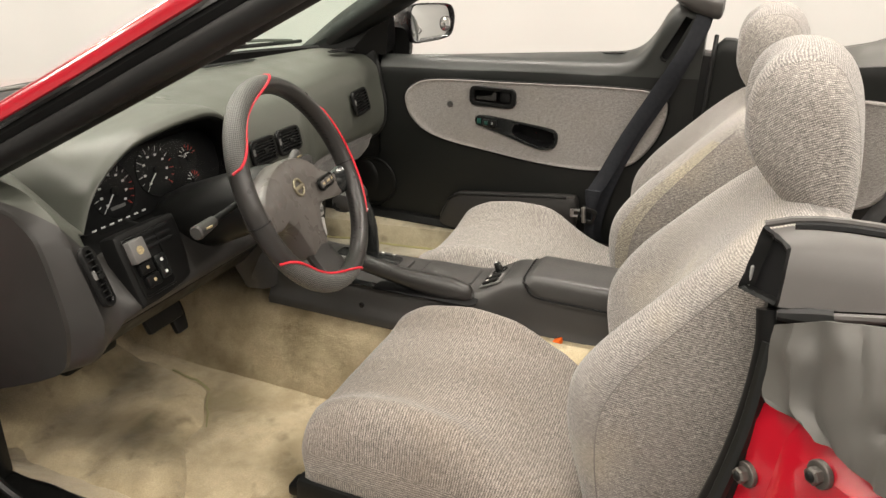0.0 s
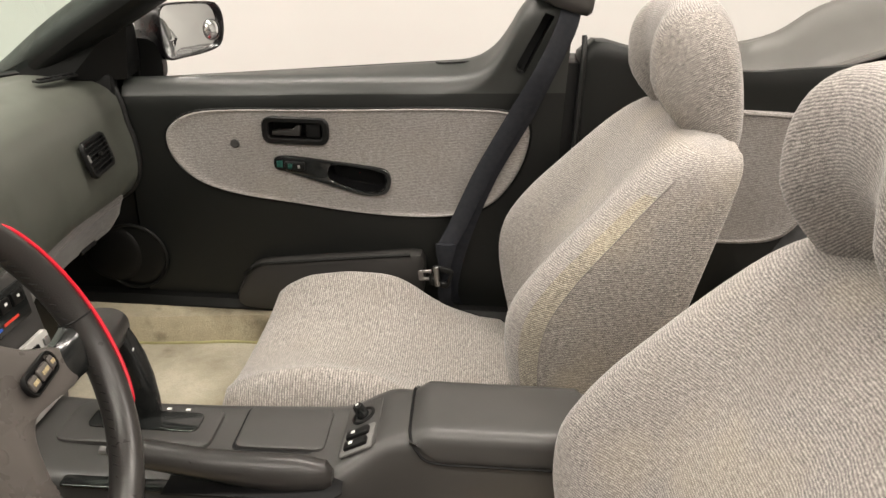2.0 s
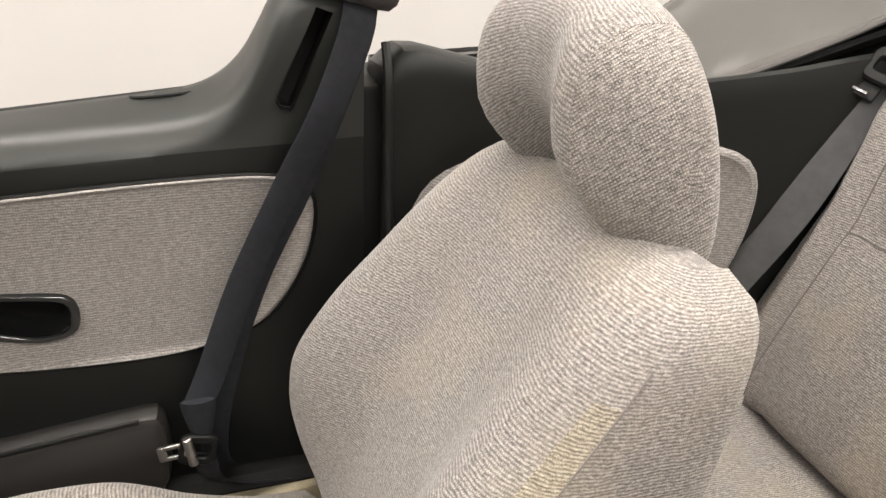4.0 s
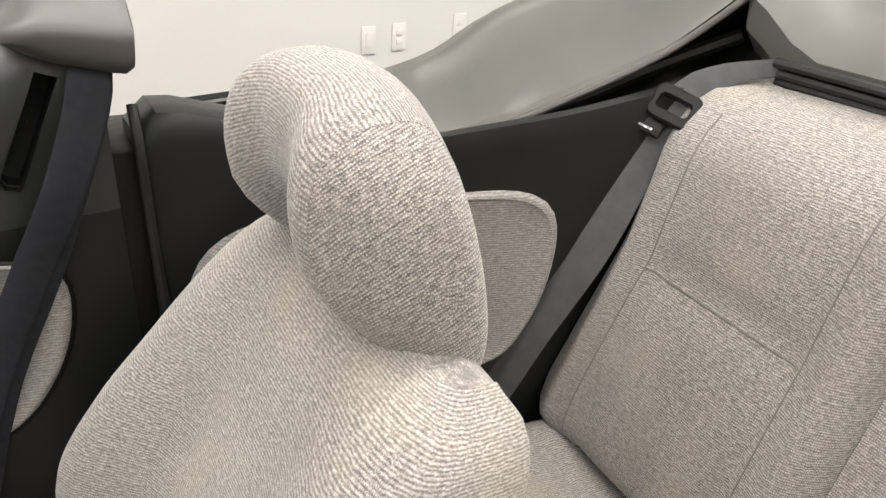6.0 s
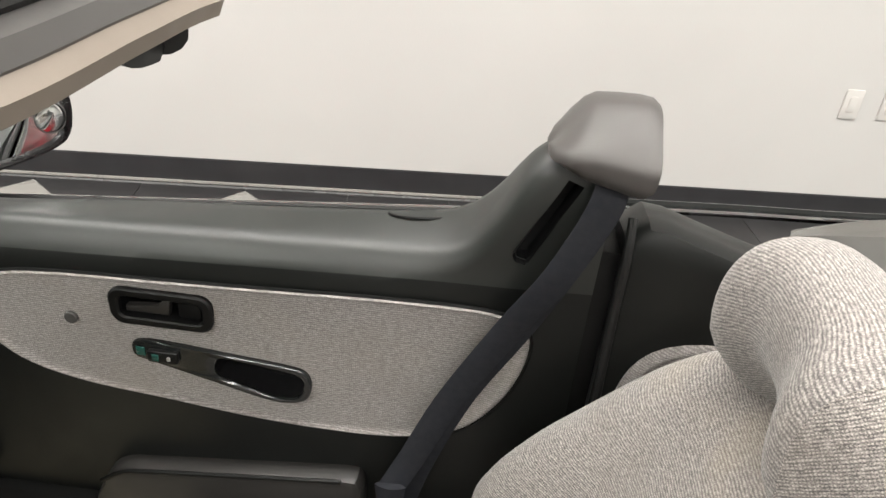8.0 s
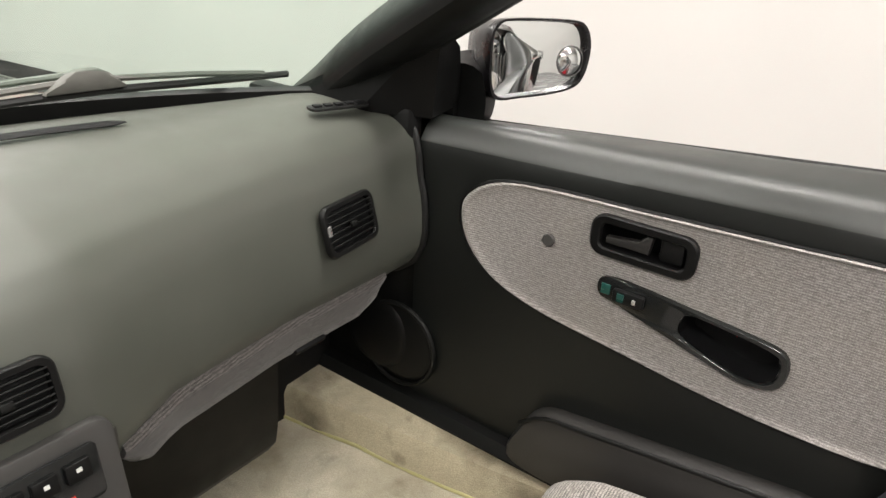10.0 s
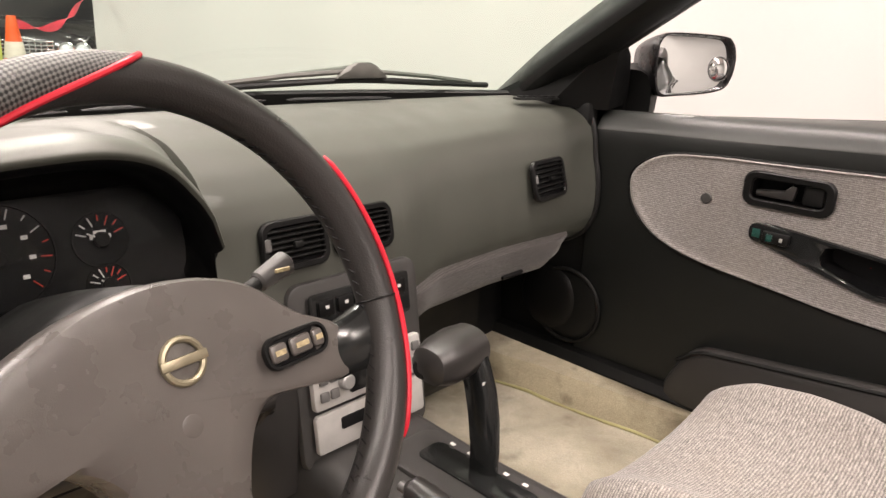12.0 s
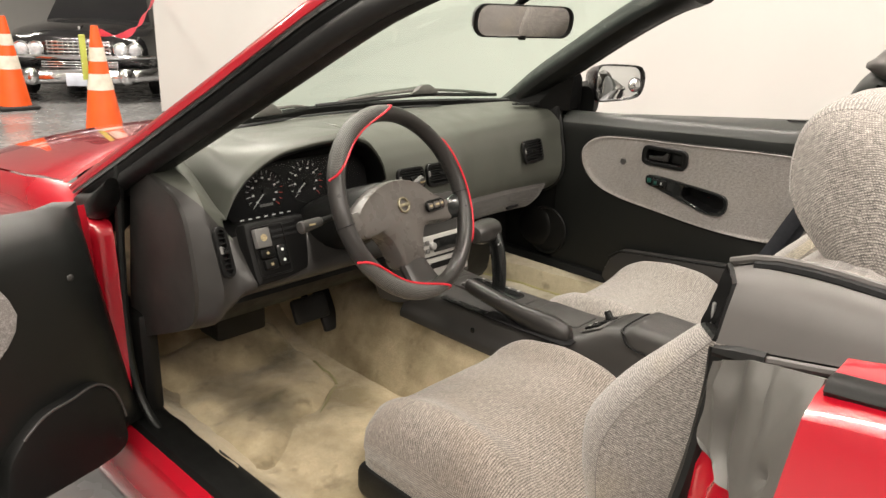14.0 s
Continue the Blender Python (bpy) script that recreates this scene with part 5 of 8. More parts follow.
# oval plug on the ledge
part("ledge_plug", tube([V((0.40 + 0.048 * math.cos(a * math.pi / 16), 0.797 + 0.014 * math.sin(a * math.pi / 16) + (0.006 if math.sin(a) else 0), 0.8690 + 0.088 * (0.40 + 0.048 * math.cos(a * math.pi / 16)) + 0.0)) for a in range(16, 33)], 0.0022, 6), BLACK, door, "dark oval seam")
# belt slot and cap on the upright
part("guide_slot", loft([[V((0.565 + (a - 0.565) * f, y, 0.966 + (b - 0.966) * f)) for a, b in HOLE_SLOT] for f, y in ((1.06, 0.7045), (1.02, 0.712), (1.0, 0.736), (0.9, 0.738), (0.02, 0.738))], True, False), DIAL, door, "black belt slot")
# cap on top
rows = []
for x, zl, zt, d in ((0.550, 1.066, 1.074, 0.35), (0.556, 1.062, 1.084, 0.7), (0.572, 1.053, 1.104, 0.95), (0.586, 1.046, 1.120, 1.0), (0.598, 1.041, 1.127, 1.0), (0.625, 1.034, 1.129, 1.0), (0.650, 1.027, 1.129, 1.0), (0.664, 1.025, 1.127, 1.0), (0.672, 1.030, 1.121, 0.95), (0.675, 1.045, 1.105, 0.7)):
    zn = zl + 0.45 * (zt - zl)
    sect = ((0.679, zl), (0.655, zl + 0.35 * (zn - zl)), (0.645, zn - 0.006), (0.650, zn + 0.006), (0.676, 0.5 * (zn + zt) + 0.002), (0.700, zt - 0.006), (0.718, zt), (0.742, zt - 0.001), (0.757, zt - 0.012), (0.764, zn), (0.760, zl), (0.72, zl + 0.002))
    rows.append(even(curve_points([V((x, 0.71 + (a - 0.71) * d, b)) for a, b in sect], 48, True), 48, True))
part("guide_cap", loft(rows), CAP, door, "grey moulded cap over the belt guide")
# mirror sail
part("mirror_sail", loft([[V((-0.52, y, 0.80)), V((-0.33, y, 0.815)), V((-0.33, y, 0.90)), V((-0.36, y, 0.935)), V((-0.40, y, 0.93))] for y in (0.775, 0.80)]), BLACK, door, "black mirror sail plate")
part("sail_screw", dome((-0.385, 0.775, 0.882), (0, -1, 0.2), 0.008, 0.006, 12), STEEL, door)

# ---- seat belt on the passenger door ----
belt = thing("seat_belt", (0.5, 0.66, 0.5), "navy black seat belt hanging on the door", "seat belt")


def strap(pts, width, across, thick=0.0012, n=40):
    rows = []
    for i, p in enumerate(curve_points(pts, n)):
        a = V(across(i / (n - 1))) if callable(across) else V(across)
        a = a.normalized() * width / 2
        nrm = V((0, thick, 0))
        rows.append([p - a, p - a * 0.9 - nrm, p + a * 0.9 - nrm, p + a, p + a * 0.9 + nrm, p - a * 0.9 + nrm])
    return loft(rows)


part("webbing", strap([V((0.632, 0.684, 1.05)), V((0.622, 0.674, 1.0)), V((0.585, 0.668, 0.91)), V((0.54, 0.680, 0.82)), V((0.47, 0.680, 0.68)), V((0.42, 0.668, 0.56)), V((0.393, 0.655, 0.505))], 0.041, (1, 0, -0.28)), WEBBING, belt)
part("webbing", strap([V((0.634, 0.690, 1.05)), V((0.626, 0.682, 1.0)), V((0.588, 0.684, 0.9)), V((0.546, 0.692, 0.80)), V((0.478, 0.695, 0.66)), V((0.424, 0.69, 0.50)), V((0.405, 0.70, 0.38)), V((0.42, 0.72, 0.33))], 0.041, (1, 0, -0.28)), WEBBING, belt)
part("webbing_fold", loft([even(curve_points([V((0.393 + a * w, 0.652 + b, z)) for a, b in ((-1, 0), (0, -0.008), (1, 0), (0, 0.008))], 16, True), 16, True) for w, z in ((0.024, 0.515), (0.022, 0.495), (0.015, 0.462), (0.013, 0.452))]), WEBBING, belt, "gathered webbing end")
part("latch_plate", frame_ring(rounded(0.052, 0.052, 0.012), rounded(0.034, 0.024, 0.008), V((0.385, 0.648, 0.435)), V((1, 0, -0.25)), V((0.25, 0, 1)), 0.007), TRIM, belt, "dark belt guide frame")
part("metal_tongue", frame_ring(rounded(0.040, 0.026, 0.004), rounded(0.016, 0.012, 0.002), V((0.352, 0.646, 0.438)), V((1, 0, 0.1)), V((-0.1, 0, 1)), 0.004), STEEL, belt, "steel belt tongue")
part("metal_bar", rod((0.372, 0.642, 0.462), (0.378, 0.642, 0.412), 0.007), STEEL, belt)
part("anchor_strap", strap([V((0.392, 0.652, 0.42)), V((0.40, 0.665, 0.36)), V((0.44, 0.69, 0.315)), V((0.50, 0.70, 0.30))], 0.040, (0.8, -0.5, 0.2)), WEBBING, belt)

# ---- dashboard ----
dash = thing("dashboard", (-0.4, 0, 0.7), "grey-green moulded dashboard with round instruments", "dashboard")
HOODS = [(-0.645, 0.742), (-0.618, 0.793), (-0.575, 0.831), (-0.51, 0.862), (-0.44, 0.873), (-0.37, 0.878), (-0.31, 0.877), (-0.265, 0.862), (-0.235, 0.832), (-0.212, 0.795), (-0.20, 0.745)]


def hood_z(y):
    return smooth_table([(a, b) for a, b in HOODS], y)[0]


def dash_profile(y):
    """Fourteen points from the windshield to the underside at a station across the car."""
    k = 1 - (y / 0.72) ** 2
    front = [(-0.565 - 0.245 * k, 0.848 - 0.022 * k), (-0.60 - 0.03 * k + 0.05 * (1 - k), 0.862 - 0.006 * k)]
    f = min(1.0, max(0.0, (-0.645 - y) / 0.055))
    front = [(a + (c - a) * f, b + (d - b) * f) for (a, b), (c, d) in zip(front, ((-0.43, 0.825), (-0.42, 0.838)))]
    passenger = lerp_table([
        (0.085, -0.47, 0.868, -0.365, 0.852, -0.31, 0.83, -0.283, 0.80, -0.268, 0.77, -0.258, 0.745, -0.252, 0.71, -0.248, 0.67, -0.243, 0.63, -0.236, 0.59, -0.226, 0.52, -0.22, 0.42),
        (0.105, -0.47, 0.868, -0.365, 0.852, -0.312, 0.83, -0.286, 0.80, -0.272, 0.77, -0.263, 0.745, -0.258, 0.71, -0.255, 0.672, -0.253, 0.645, -0.258, 0.618, -0.30, 0.60, -0.42, 0.60),
        (0.20, -0.48, 0.867, -0.38, 0.85, -0.335, 0.828, -0.315, 0.80, -0.303, 0.77, -0.296, 0.74, -0.29, 0.71, -0.287, 0.675, -0.288, 0.648, -0.297, 0.622, -0.33, 0.60, -0.50, 0.58),
        (0.40, -0.49, 0.865, -0.40, 0.848, -0.358, 0.825, -0.34, 0.795, -0.33, 0.765, -0.323, 0.735, -0.318, 0.705, -0.315, 0.67, -0.317, 0.64, -0.328, 0.612, -0.36, 0.588, -0.55, 0.56),
        (0.60, -0.49, 0.862, -0.405, 0.847, -0.366, 0.824, -0.348, 0.79, -0.338, 0.76, -0.330, 0.73, -0.325, 0.70, -0.322, 0.665, -0.325, 0.635, -0.338, 0.603, -0.38, 0.575, -0.6, 0.54),
        (0.706, -0.49, 0.862, -0.403, 0.853, -0.362, 0.833, -0.350, 0.793, -0.345, 0.755, -0.336, 0.725, -0.331, 0.695, -0.329, 0.66, -0.334, 0.628, -0.352, 0.595, -0.40, 0.562, -0.6, 0.52)], y)
    centre = lerp_table([
        (-0.20, -0.46, 0.869, -0.35, 0.856, -0.295, 0.83, -0.268, 0.80, -0.258, 0.775, -0.255, 0.74, -0.25, 0.71, -0.24, 0.69, -0.21, 0.655, -0.185, 0.60, -0.20, 0.545, -0.25, 0.44),
        (-0.16, -0.46, 0.869, -0.355, 0.854, -0.30, 0.83, -0.272, 0.80, -0.26, 0.772, -0.255, 0.745, -0.25, 0.71, -0.244, 0.675, -0.232, 0.63, -0.22, 0.59, -0.215, 0.52, -0.22, 0.42),
        (0.085, -0.47, 0.868, -0.365, 0.852, -0.31, 0.83, -0.283, 0.80, -0.268, 0.77, -0.258, 0.745, -0.252, 0.71, -0.248, 0.67, -0.243, 0.63, -0.236, 0.59, -0.226, 0.52, -0.22, 0.42)], y)
    if y >= 0.085:
        row = passenger
    elif y >= -0.20:
        row = centre
    elif y >= -0.645:
        h = hood_z(y)
        deep = min(1.0, max(0.0, (h - 0.735) / 0.05))
        zc = 0.702 + (0.012 if y < -0.5 else 0)
        xl = -0.135 + 0.12 * (y + 0.63) * -0.55
        row = [-0.47, 0.870, -0.34, min(h + 0.06, max(0.868, h + 0.004)), -0.262, h + 0.012, -0.235, h + 0.008, -0.222, h - 0.002, -0.236, h - 0.016 * deep - 0.002,
               -0.245 - 0.065 * deep, h - 0.022 - 0.01 * deep, -0.232 - 0.065 * deep, zc, -0.205, zc - 0.006, -0.178, 0.676, -0.118, 0.612, -0.30, 0.53]
    else:
        row = lerp_table([
            (-0.735, -0.385, 0.832, -0.345, 0.825, -0.30, 0.812, -0.255, 0.80, -0.232, 0.785, -0.215, 0.765, -0.205, 0.735, -0.195, 0.69, -0.188, 0.65, -0.185, 0.61, -0.205, 0.53, -0.52, 0.40),
            (-0.70, -0.40, 0.852, -0.35, 0.843, -0.275, 0.828, -0.235, 0.805, -0.212, 0.782, -0.198, 0.755, -0.188, 0.73, -0.172, 0.69, -0.158, 0.65, -0.148, 0.615, -0.175, 0.535, -0.48, 0.42),
            (-0.645, -0.47, 0.868, -0.345, 0.83, -0.27, 0.775, -0.24, 0.752, -0.228, 0.742, -0.224, 0.735, -0.222, 0.728, -0.215, 0.715, -0.200, 0.700, -0.172, 0.672, -0.128, 0.615, -0.36, 0.50)], y)
    pts = front + [(row[2 * i], row[2 * i + 1]) for i in range(12)]
    return [V((a, y, b)) for a, b in pts]


ys = sorted(set([-0.735, -0.725, -0.71] + [-0.70 + 0.011 * i for i in range(5)] + [-0.645 + 0.44 * i / 44 for i in range(45)] + [-0.2 + 0.0285 * i for i in range(11)] + [0.09, 0.098, 0.105] + [0.12 + 0.025 * i for i in range(23)] + [0.695, 0.706]))
rows = []
for y in ys:
    p = dash_profile(y)
    row = []
    k = [V(q) for q in p]
    for i in range(13):
        row += [k[i].lerp(k[i + 1], m / 5) for m in range(5)]
    row.append(k[13])
    for _ in range(2):
        row = [row[0]] + [row[i] * 0.5 + (row[i - 1] + row[i + 1]) * 0.25 for i in range(1, len(row) - 1)] + [row[-1]]
    rows.append(row)


def dash_skin(which):
    """The moulding, split along its seam: the charcoal lower panel of the driver's side, or the rest."""
    bm = loft(rows, False)
    m = len(rows[0]) - 1
    bm.faces.ensure_lookup_table()
    for k, f in enumerate(bm.faces):
        i_, j_ = divmod(k, m)
        y = 0.5 * (ys[i_] + ys[i_ + 1])
        f.material_index = (1 if -0.2 <= y < 0.105 and f.calc_center_median().z < 0.66 else 0) if not -0.645 < y < -0.2 else 1 if j_ >= 50 else 2 if j_ >= 32 else 0
    faces = [f for f in bm.faces if f.calc_center_median().y < -0.645]
    geom = list({v for f in faces for v in f.verts}) + list({e for f in faces for e in f.edges}) + faces
    bmesh.ops.bisect_plane(bm, geom=geom, plane_co=V((0, -0.645, 0.70)), plane_no=V((0, 1.4, 1)), dist=1e-6)
    for f in bm.faces:
        c = f.calc_center_median()
        if c.y < -0.645 and c.z < 0.70 + 1.4 * (-0.645 - c.y):
            f.material_index = 1
    bmesh.ops.delete(bm, geom=[f for f in bm.faces if f.material_index != which], context="FACES")
    for f in bm.faces:
        f.material_index = 0
    return bm


part("dash_moulding", dash_skin(0), DASH, dash, "grey-green padded vinyl moulding", 50)
part("lower_panel", dash_skin(1), LOWER, dash, "charcoal lower dash panel", 50)
part("binnacle_lining", dash_skin(2), BLACK, dash, "black binnacle lining", 50)
end = [p for p in rows[0]]
part("end_cap", loft([[p + V((0, d, 0)) for p in end] for d in (-0.008, 0.0)]), LOWER, dash, "charcoal dash end")
part("dash_welt", tube([p + V((0.002, 0.004, 0)) for p in rows[-1][12:]], 0.006, 8), RUBBER, dash, "black edge welt")
# instrument binnacle
face_n = V((0.97, 0, 0.22)).normalized()
FX, FZ = V((0, 1, 0)), face_n.cross(V((0, 1, 0))) * -1
if FZ.z < 0:
    FZ = -FZ
cl = V((-0.287, -0.42, 0.765))
binn = part("instrument_face", slab(rounded(0.40, 0.125, 0.05, cx=0.0), cl, FX, FZ, 0.003, 0.001), DIAL, dash, "black instrument face")


def on_face(a, b, h=0.004):
    return cl + FX * a + FZ * b + face_n * h


def gauge(a, b, r, ticks, start, sweep, needle):
    ring = tube([on_face(a + r * math.cos(radians(i * 10)), b + r * math.sin(radians(i * 10)), 0.004) for i in range(36)], 0.0009, 6, True)
    g = part("gauge_ring", ring, BLACK, binn, "thin dark gauge ring")
    for i in range(ticks + 1):
        th = radians(start - sweep * i / ticks)
        ln = 0.010 if i % 2 == 0 else 0.006
        p, q = on_face(a + (r - 0.003) * math.cos(th), b + (r - 0.003) * math.sin(th)), on_face(a + (r - 0.003 - ln) * math.cos(th), b + (r - 0.003 - ln) * math.sin(th))
        part("tick_mark", tube([p, q], 0.0007, 4), RED_PRINT if i >= ticks - 3 and ticks < 17 else WHITE_PRINT, g)
        if i % 2 == 0:
            c_ = on_face(a + (r - 0.020) * math.cos(th), b + (r - 0.020) * math.sin(th))
            part("scale_bar", box(c_, (0.0006, 0.006, 0.004), 0.0, basis(face_n, FX)), WHITE_PRINT, g, "small pale bar")
    th = radians(needle)
    part("needle", tube([on_face(a - 0.006 * math.cos(th), b - 0.006 * math.sin(th), 0.008), on_face(a + (r - 0.012) * math.cos(th), b + (r - 0.012) * math.sin(th), 0.008)], [0.0016, 0.0008], 6), WHITE_PRINT, g, "white needle")
    part("needle_hub", rod(on_face(a, b, 0.003), on_face(a, b, 0.010), 0.008, 16), BLACK, g)


gauge(-0.094, 0.002, 0.050, 16, 225, 270, 222)
gauge(0.018, 0.010, 0.050, 14, 225, 270, 218)
gauge(0.112, 0.012, 0.028, 6, 160, 140, 150)
gauge(0.112, -0.035, 0.022, 6, 160, 140, 140)
for i in range(7):
    part("warning_bar", box(on_face(-0.16 + 0.02 * i, -0.052, 0.004), (0.0006, 0.009, 0.003), 0.0, basis(face_n, FX)), WHITE_PRINT, binn, "small pale bar")
part("odometer", box(on_face(-0.094, -0.028, 0.004), (0.0008, 0.034, 0.006), 0.0, basis(face_n, FX)), STALK, binn, "small counter window")
lens = part("cluster_lens", slab(rounded(0.395, 0.12, 0.05), cl + face_n * 0.02, FX, FZ, 0.0015, 0.0005), CLEAR, dash, "clear instrument cover")
lens.visible_shadow = False


# vents
def vent(name_label, c, ax, ay, w, h, slats=6, upright=False):
    ax, ay = V(ax).normalized(), V(ay).normalized()
    nrm = ax.cross(ay).normalized()
    v = part("air_vent", frame_ring(rounded(w, h, 0.016), rounded(w - 0.018, h - 0.018, 0.010), c, ax, ay, 0.008), BLACK, dash, name_label)
    part("vent_back", box(V(c) - nrm * 0.002, (w - 0.012, h - 0.012, 0.004), 0.001, basis(ax, ay)), DIAL, v)
    n = slats
    for i in range(n):
        if upright:
            p = V(c) + ax * ((w - 0.024) * ((i + 0.5) / n - 0.5)) + nrm * 0.004
            part("slat", box(p, (0.0022, h - 0.016, 0.010), 0.0008, basis(ax, ay) @ Matrix.Rotation(radians(20), 3, "Y"), 1), TRIM, v)
        else:
            p = V(c) + ay * ((h - 0.022) * ((i + 0.5) / n - 0.5)) + nrm * 0.004
            part("slat", box(p, (w - 0.016, 0.0024, 0.010), 0.0008, basis(ax, ay) @ Matrix.Rotation(radians(-25), 3, "X"), 1), TRIM, v)
    part("vent_tab", box(V(c) + nrm * 0.010, (0.012, 0.008, 0.006), 0.001, basis(ax, ay)), TRIM, v)
    part("thumbwheel", rod(V(c) - ax * (w / 2 - 0.008) - ay * 0.004 + nrm * 0.004, V(c) - ax * (w / 2 - 0.008) + ay * 0.012 + nrm * 0.004, 0.006, 12), STALK, v)
    return v


vent("black air vent with level slats", V((-0.322, 0.517, 0.735)), (-0.12, 1, 0.0), (-0.28, 0.0, 1), 0.118, 0.075)
vent("black air vent with level slats", V((-0.252, -0.098, 0.742)), (0.0, 1, 0), (-0.22, 0, 1), 0.096, 0.062)
vent("black air vent with level slats", V((-0.254, 0.010, 0.742)), (0.0, 1, 0), (-0.22, 0, 1), 0.098, 0.062)
vent("tall black side vent", V((-0.163, -0.690, 0.695)), (-0.20, 1, -0.1), (-0.42, 0, 1), 0.032, 0.105, 8)
# demister slots along the top
for y0, y1, x0 in ((-0.56, -0.22, 0), (-0.20, 0.10, 0), (0.14, 0.34, 0)):
    pts = [V((-0.40 - 0.165 * (1 - (y / 0.62) ** 2) - 0.05, y, 0.8655)) for y in [y0 + (y1 - y0) * i / 10 for i in range(11)]]
    part("demister_slot", tube(pts, [0.004] + [0.011] * 9 + [0.004], 8, flat=0.3, up=(0, 0, 1)), DIAL, dash, "black demister slot")
for sgn in (-1, 1):
    v = part("side_demister", slab(rounded(0.10, 0.030, 0.010), V((-0.435, sgn * 0.615, 0.8655)), V((0.35, 1 * sgn, 0)), V((-1, 0.35 * sgn, 0.0)), 0.004, 0.001), TRIM, dash)
    for i in range(5):
        part("slat", box(V((-0.435, sgn * 0.615, 0.871)) + V((0.35, sgn, 0)).normalized() * (-0.036 + 0.018 * i), (0.012, 0.012, 0.003), 0.0005, basis(V((0.35, sgn, 0)), V((-1, 0.35 * sgn, 0)))), DIAL, v)

# driver switch panel
P0, PX, PZ = V((-0.150, -0.562, 0.682)), V((0, 1, 0)), V((-0.40, 0, 1)).normalized()
pn = PX.cross(PZ)
pod = [(p.x, p.y) for p in curve_points([V((a, b, 0)) for a, b in ((-0.074, -0.058), (-0.076, 0.0), (-0.074, 0.058), (-0.062, 0.064), (0.0, 0.064), (0.062, 0.062), (0.070, 0.050), (0.066, 0.0), (0.056, -0.044), (0.046, -0.056), (0.0, -0.064), (-0.062, -0.066))], 60, True)]
panel = part("switch_panel", slab(pod, P0 - pn * 0.034, PX, PZ, 0.034, 0.008, 3), BLACK, dash, "black switch panel standing out of the dashboard")
part("panel_frame", frame_ring(rounded(0.078, 0.106, 0.008, cx=-0.026), rounded(0.070, 0.098, 0.006, cx=-0.026), P0 - pn * 0.001, PX, PZ, 0.004), TRIM, panel, "raised edge round the switches")
for nm, a, b, w, h, dep, m_ in (("rotary_switch", -0.046, 0.028, 0.034, 0.040, 0.018, STALK), ("push_switch", -0.042, -0.004, 0.030, 0.020, 0.013, BLACK), ("push_switch", -0.038, -0.028, 0.030, 0.021, 0.013, BLACK), ("rocker_switch", -0.006, -0.014, 0.024, 0.044, 0.010, GLOSS_BLACK)):
    at_ = P0 + PX * a + PZ * b
    s_ = part(nm, box(at_ + pn * (dep / 2 - 0.002), (w, h, dep), 0.003, basis(PX, PZ)), m_, panel)
    for db in ((0.011, -0.011) if nm == "rocker_switch" else (0.0,)):
        q_ = at_ + PZ * db + pn * (dep - 0.002)
        part("legend", rod(q_, q_ + pn * 0.0008, 0.0075 if nm == "rotary_switch" else 0.0030, 14, bevel=False), WORN_CREAM if nm != "rocker_switch" else WHITE_PRINT, s_, "worn cream legend")
for b in (0.024, 0.036, 0.048):
    part("coin_slot", box(P0 + PX * 0.012 + PZ * b + pn * 0.0005, (0.062, 0.007, 0.003), 0.001, basis(PX, PZ)), DIAL, panel)
# lower column cover and stalks
col_dir = V((-0.92, 0, -0.39)).normalized()
C0 = V((0.0382, -0.3887, 0.7921))
rows = []
for s, ry, rz in ((0.055, 0.045, 0.045), (0.075, 0.058, 0.055), (0.16, 0.065, 0.062), (0.26, 0.066, 0.066), (0.33, 0.06, 0.06)):
    c_ = C0 + col_dir * s
    upv = V((0.39, 0, -0.92)) * -1
    rows.append([c_ + V((0, 1, 0)) * ry * math.cos(a * math.pi / 12) * (1.12 if abs(math.cos(a * math.pi / 12)) > 0.5 else 1) + upv * rz * math.sin(a * math.pi / 12) for a in range(24)])
column = part("column_cover", loft(rows), TRIM, dash, "charcoal steering column cover")
for sgn, nm in ((-1, "light_stalk"), (1, "wiper_stalk")):
    a = C0 + col_dir * 0.10 + V((0, sgn * 0.06, 0.012))
    b = V((-0.034, -0.607, 0.758)) if sgn < 0 else V((-0.079, -0.222, 0.794))
    st = part(nm, rod(a, a.lerp(b, 0.66), 0.0055, 12, 0.0065), TRIM, column, "grey stalk")
    part("stalk_end", rod(a.lerp(b, 0.60), b.lerp(a, 0.06), 0.0095, 16, 0.0125 if sgn < 0 else 0.0115), CONSOLE, st, "worn grey stalk end")
    part("legend", box(a.lerp(b, 0.8) + V((0.0125, 0, 0.004)), (0.002, 0.014, 0.003), 0.0), WORN_CREAM, st, "small pale bar")
part("key_shroud", rod(C0 + col_dir * 0.16 + V((0, 0.06, -0.01)), C0 + col_dir * 0.15 + V((0.03, 0.095, -0.01)), 0.02, 18), TRIM, column)
part("knee_panel", loft([[V((-0.215, y, 0.585)), V((-0.205, y, 0.56)), V((-0.25, y, 0.51)), V((-0.36, y, 0.48)), V((-0.45, y, 0.50)), V((-0.29, y, 0.57))] for y in (-0.68, -0.5, -0.25, -0.16)]), BLACK, dash, "charcoal knee panel")
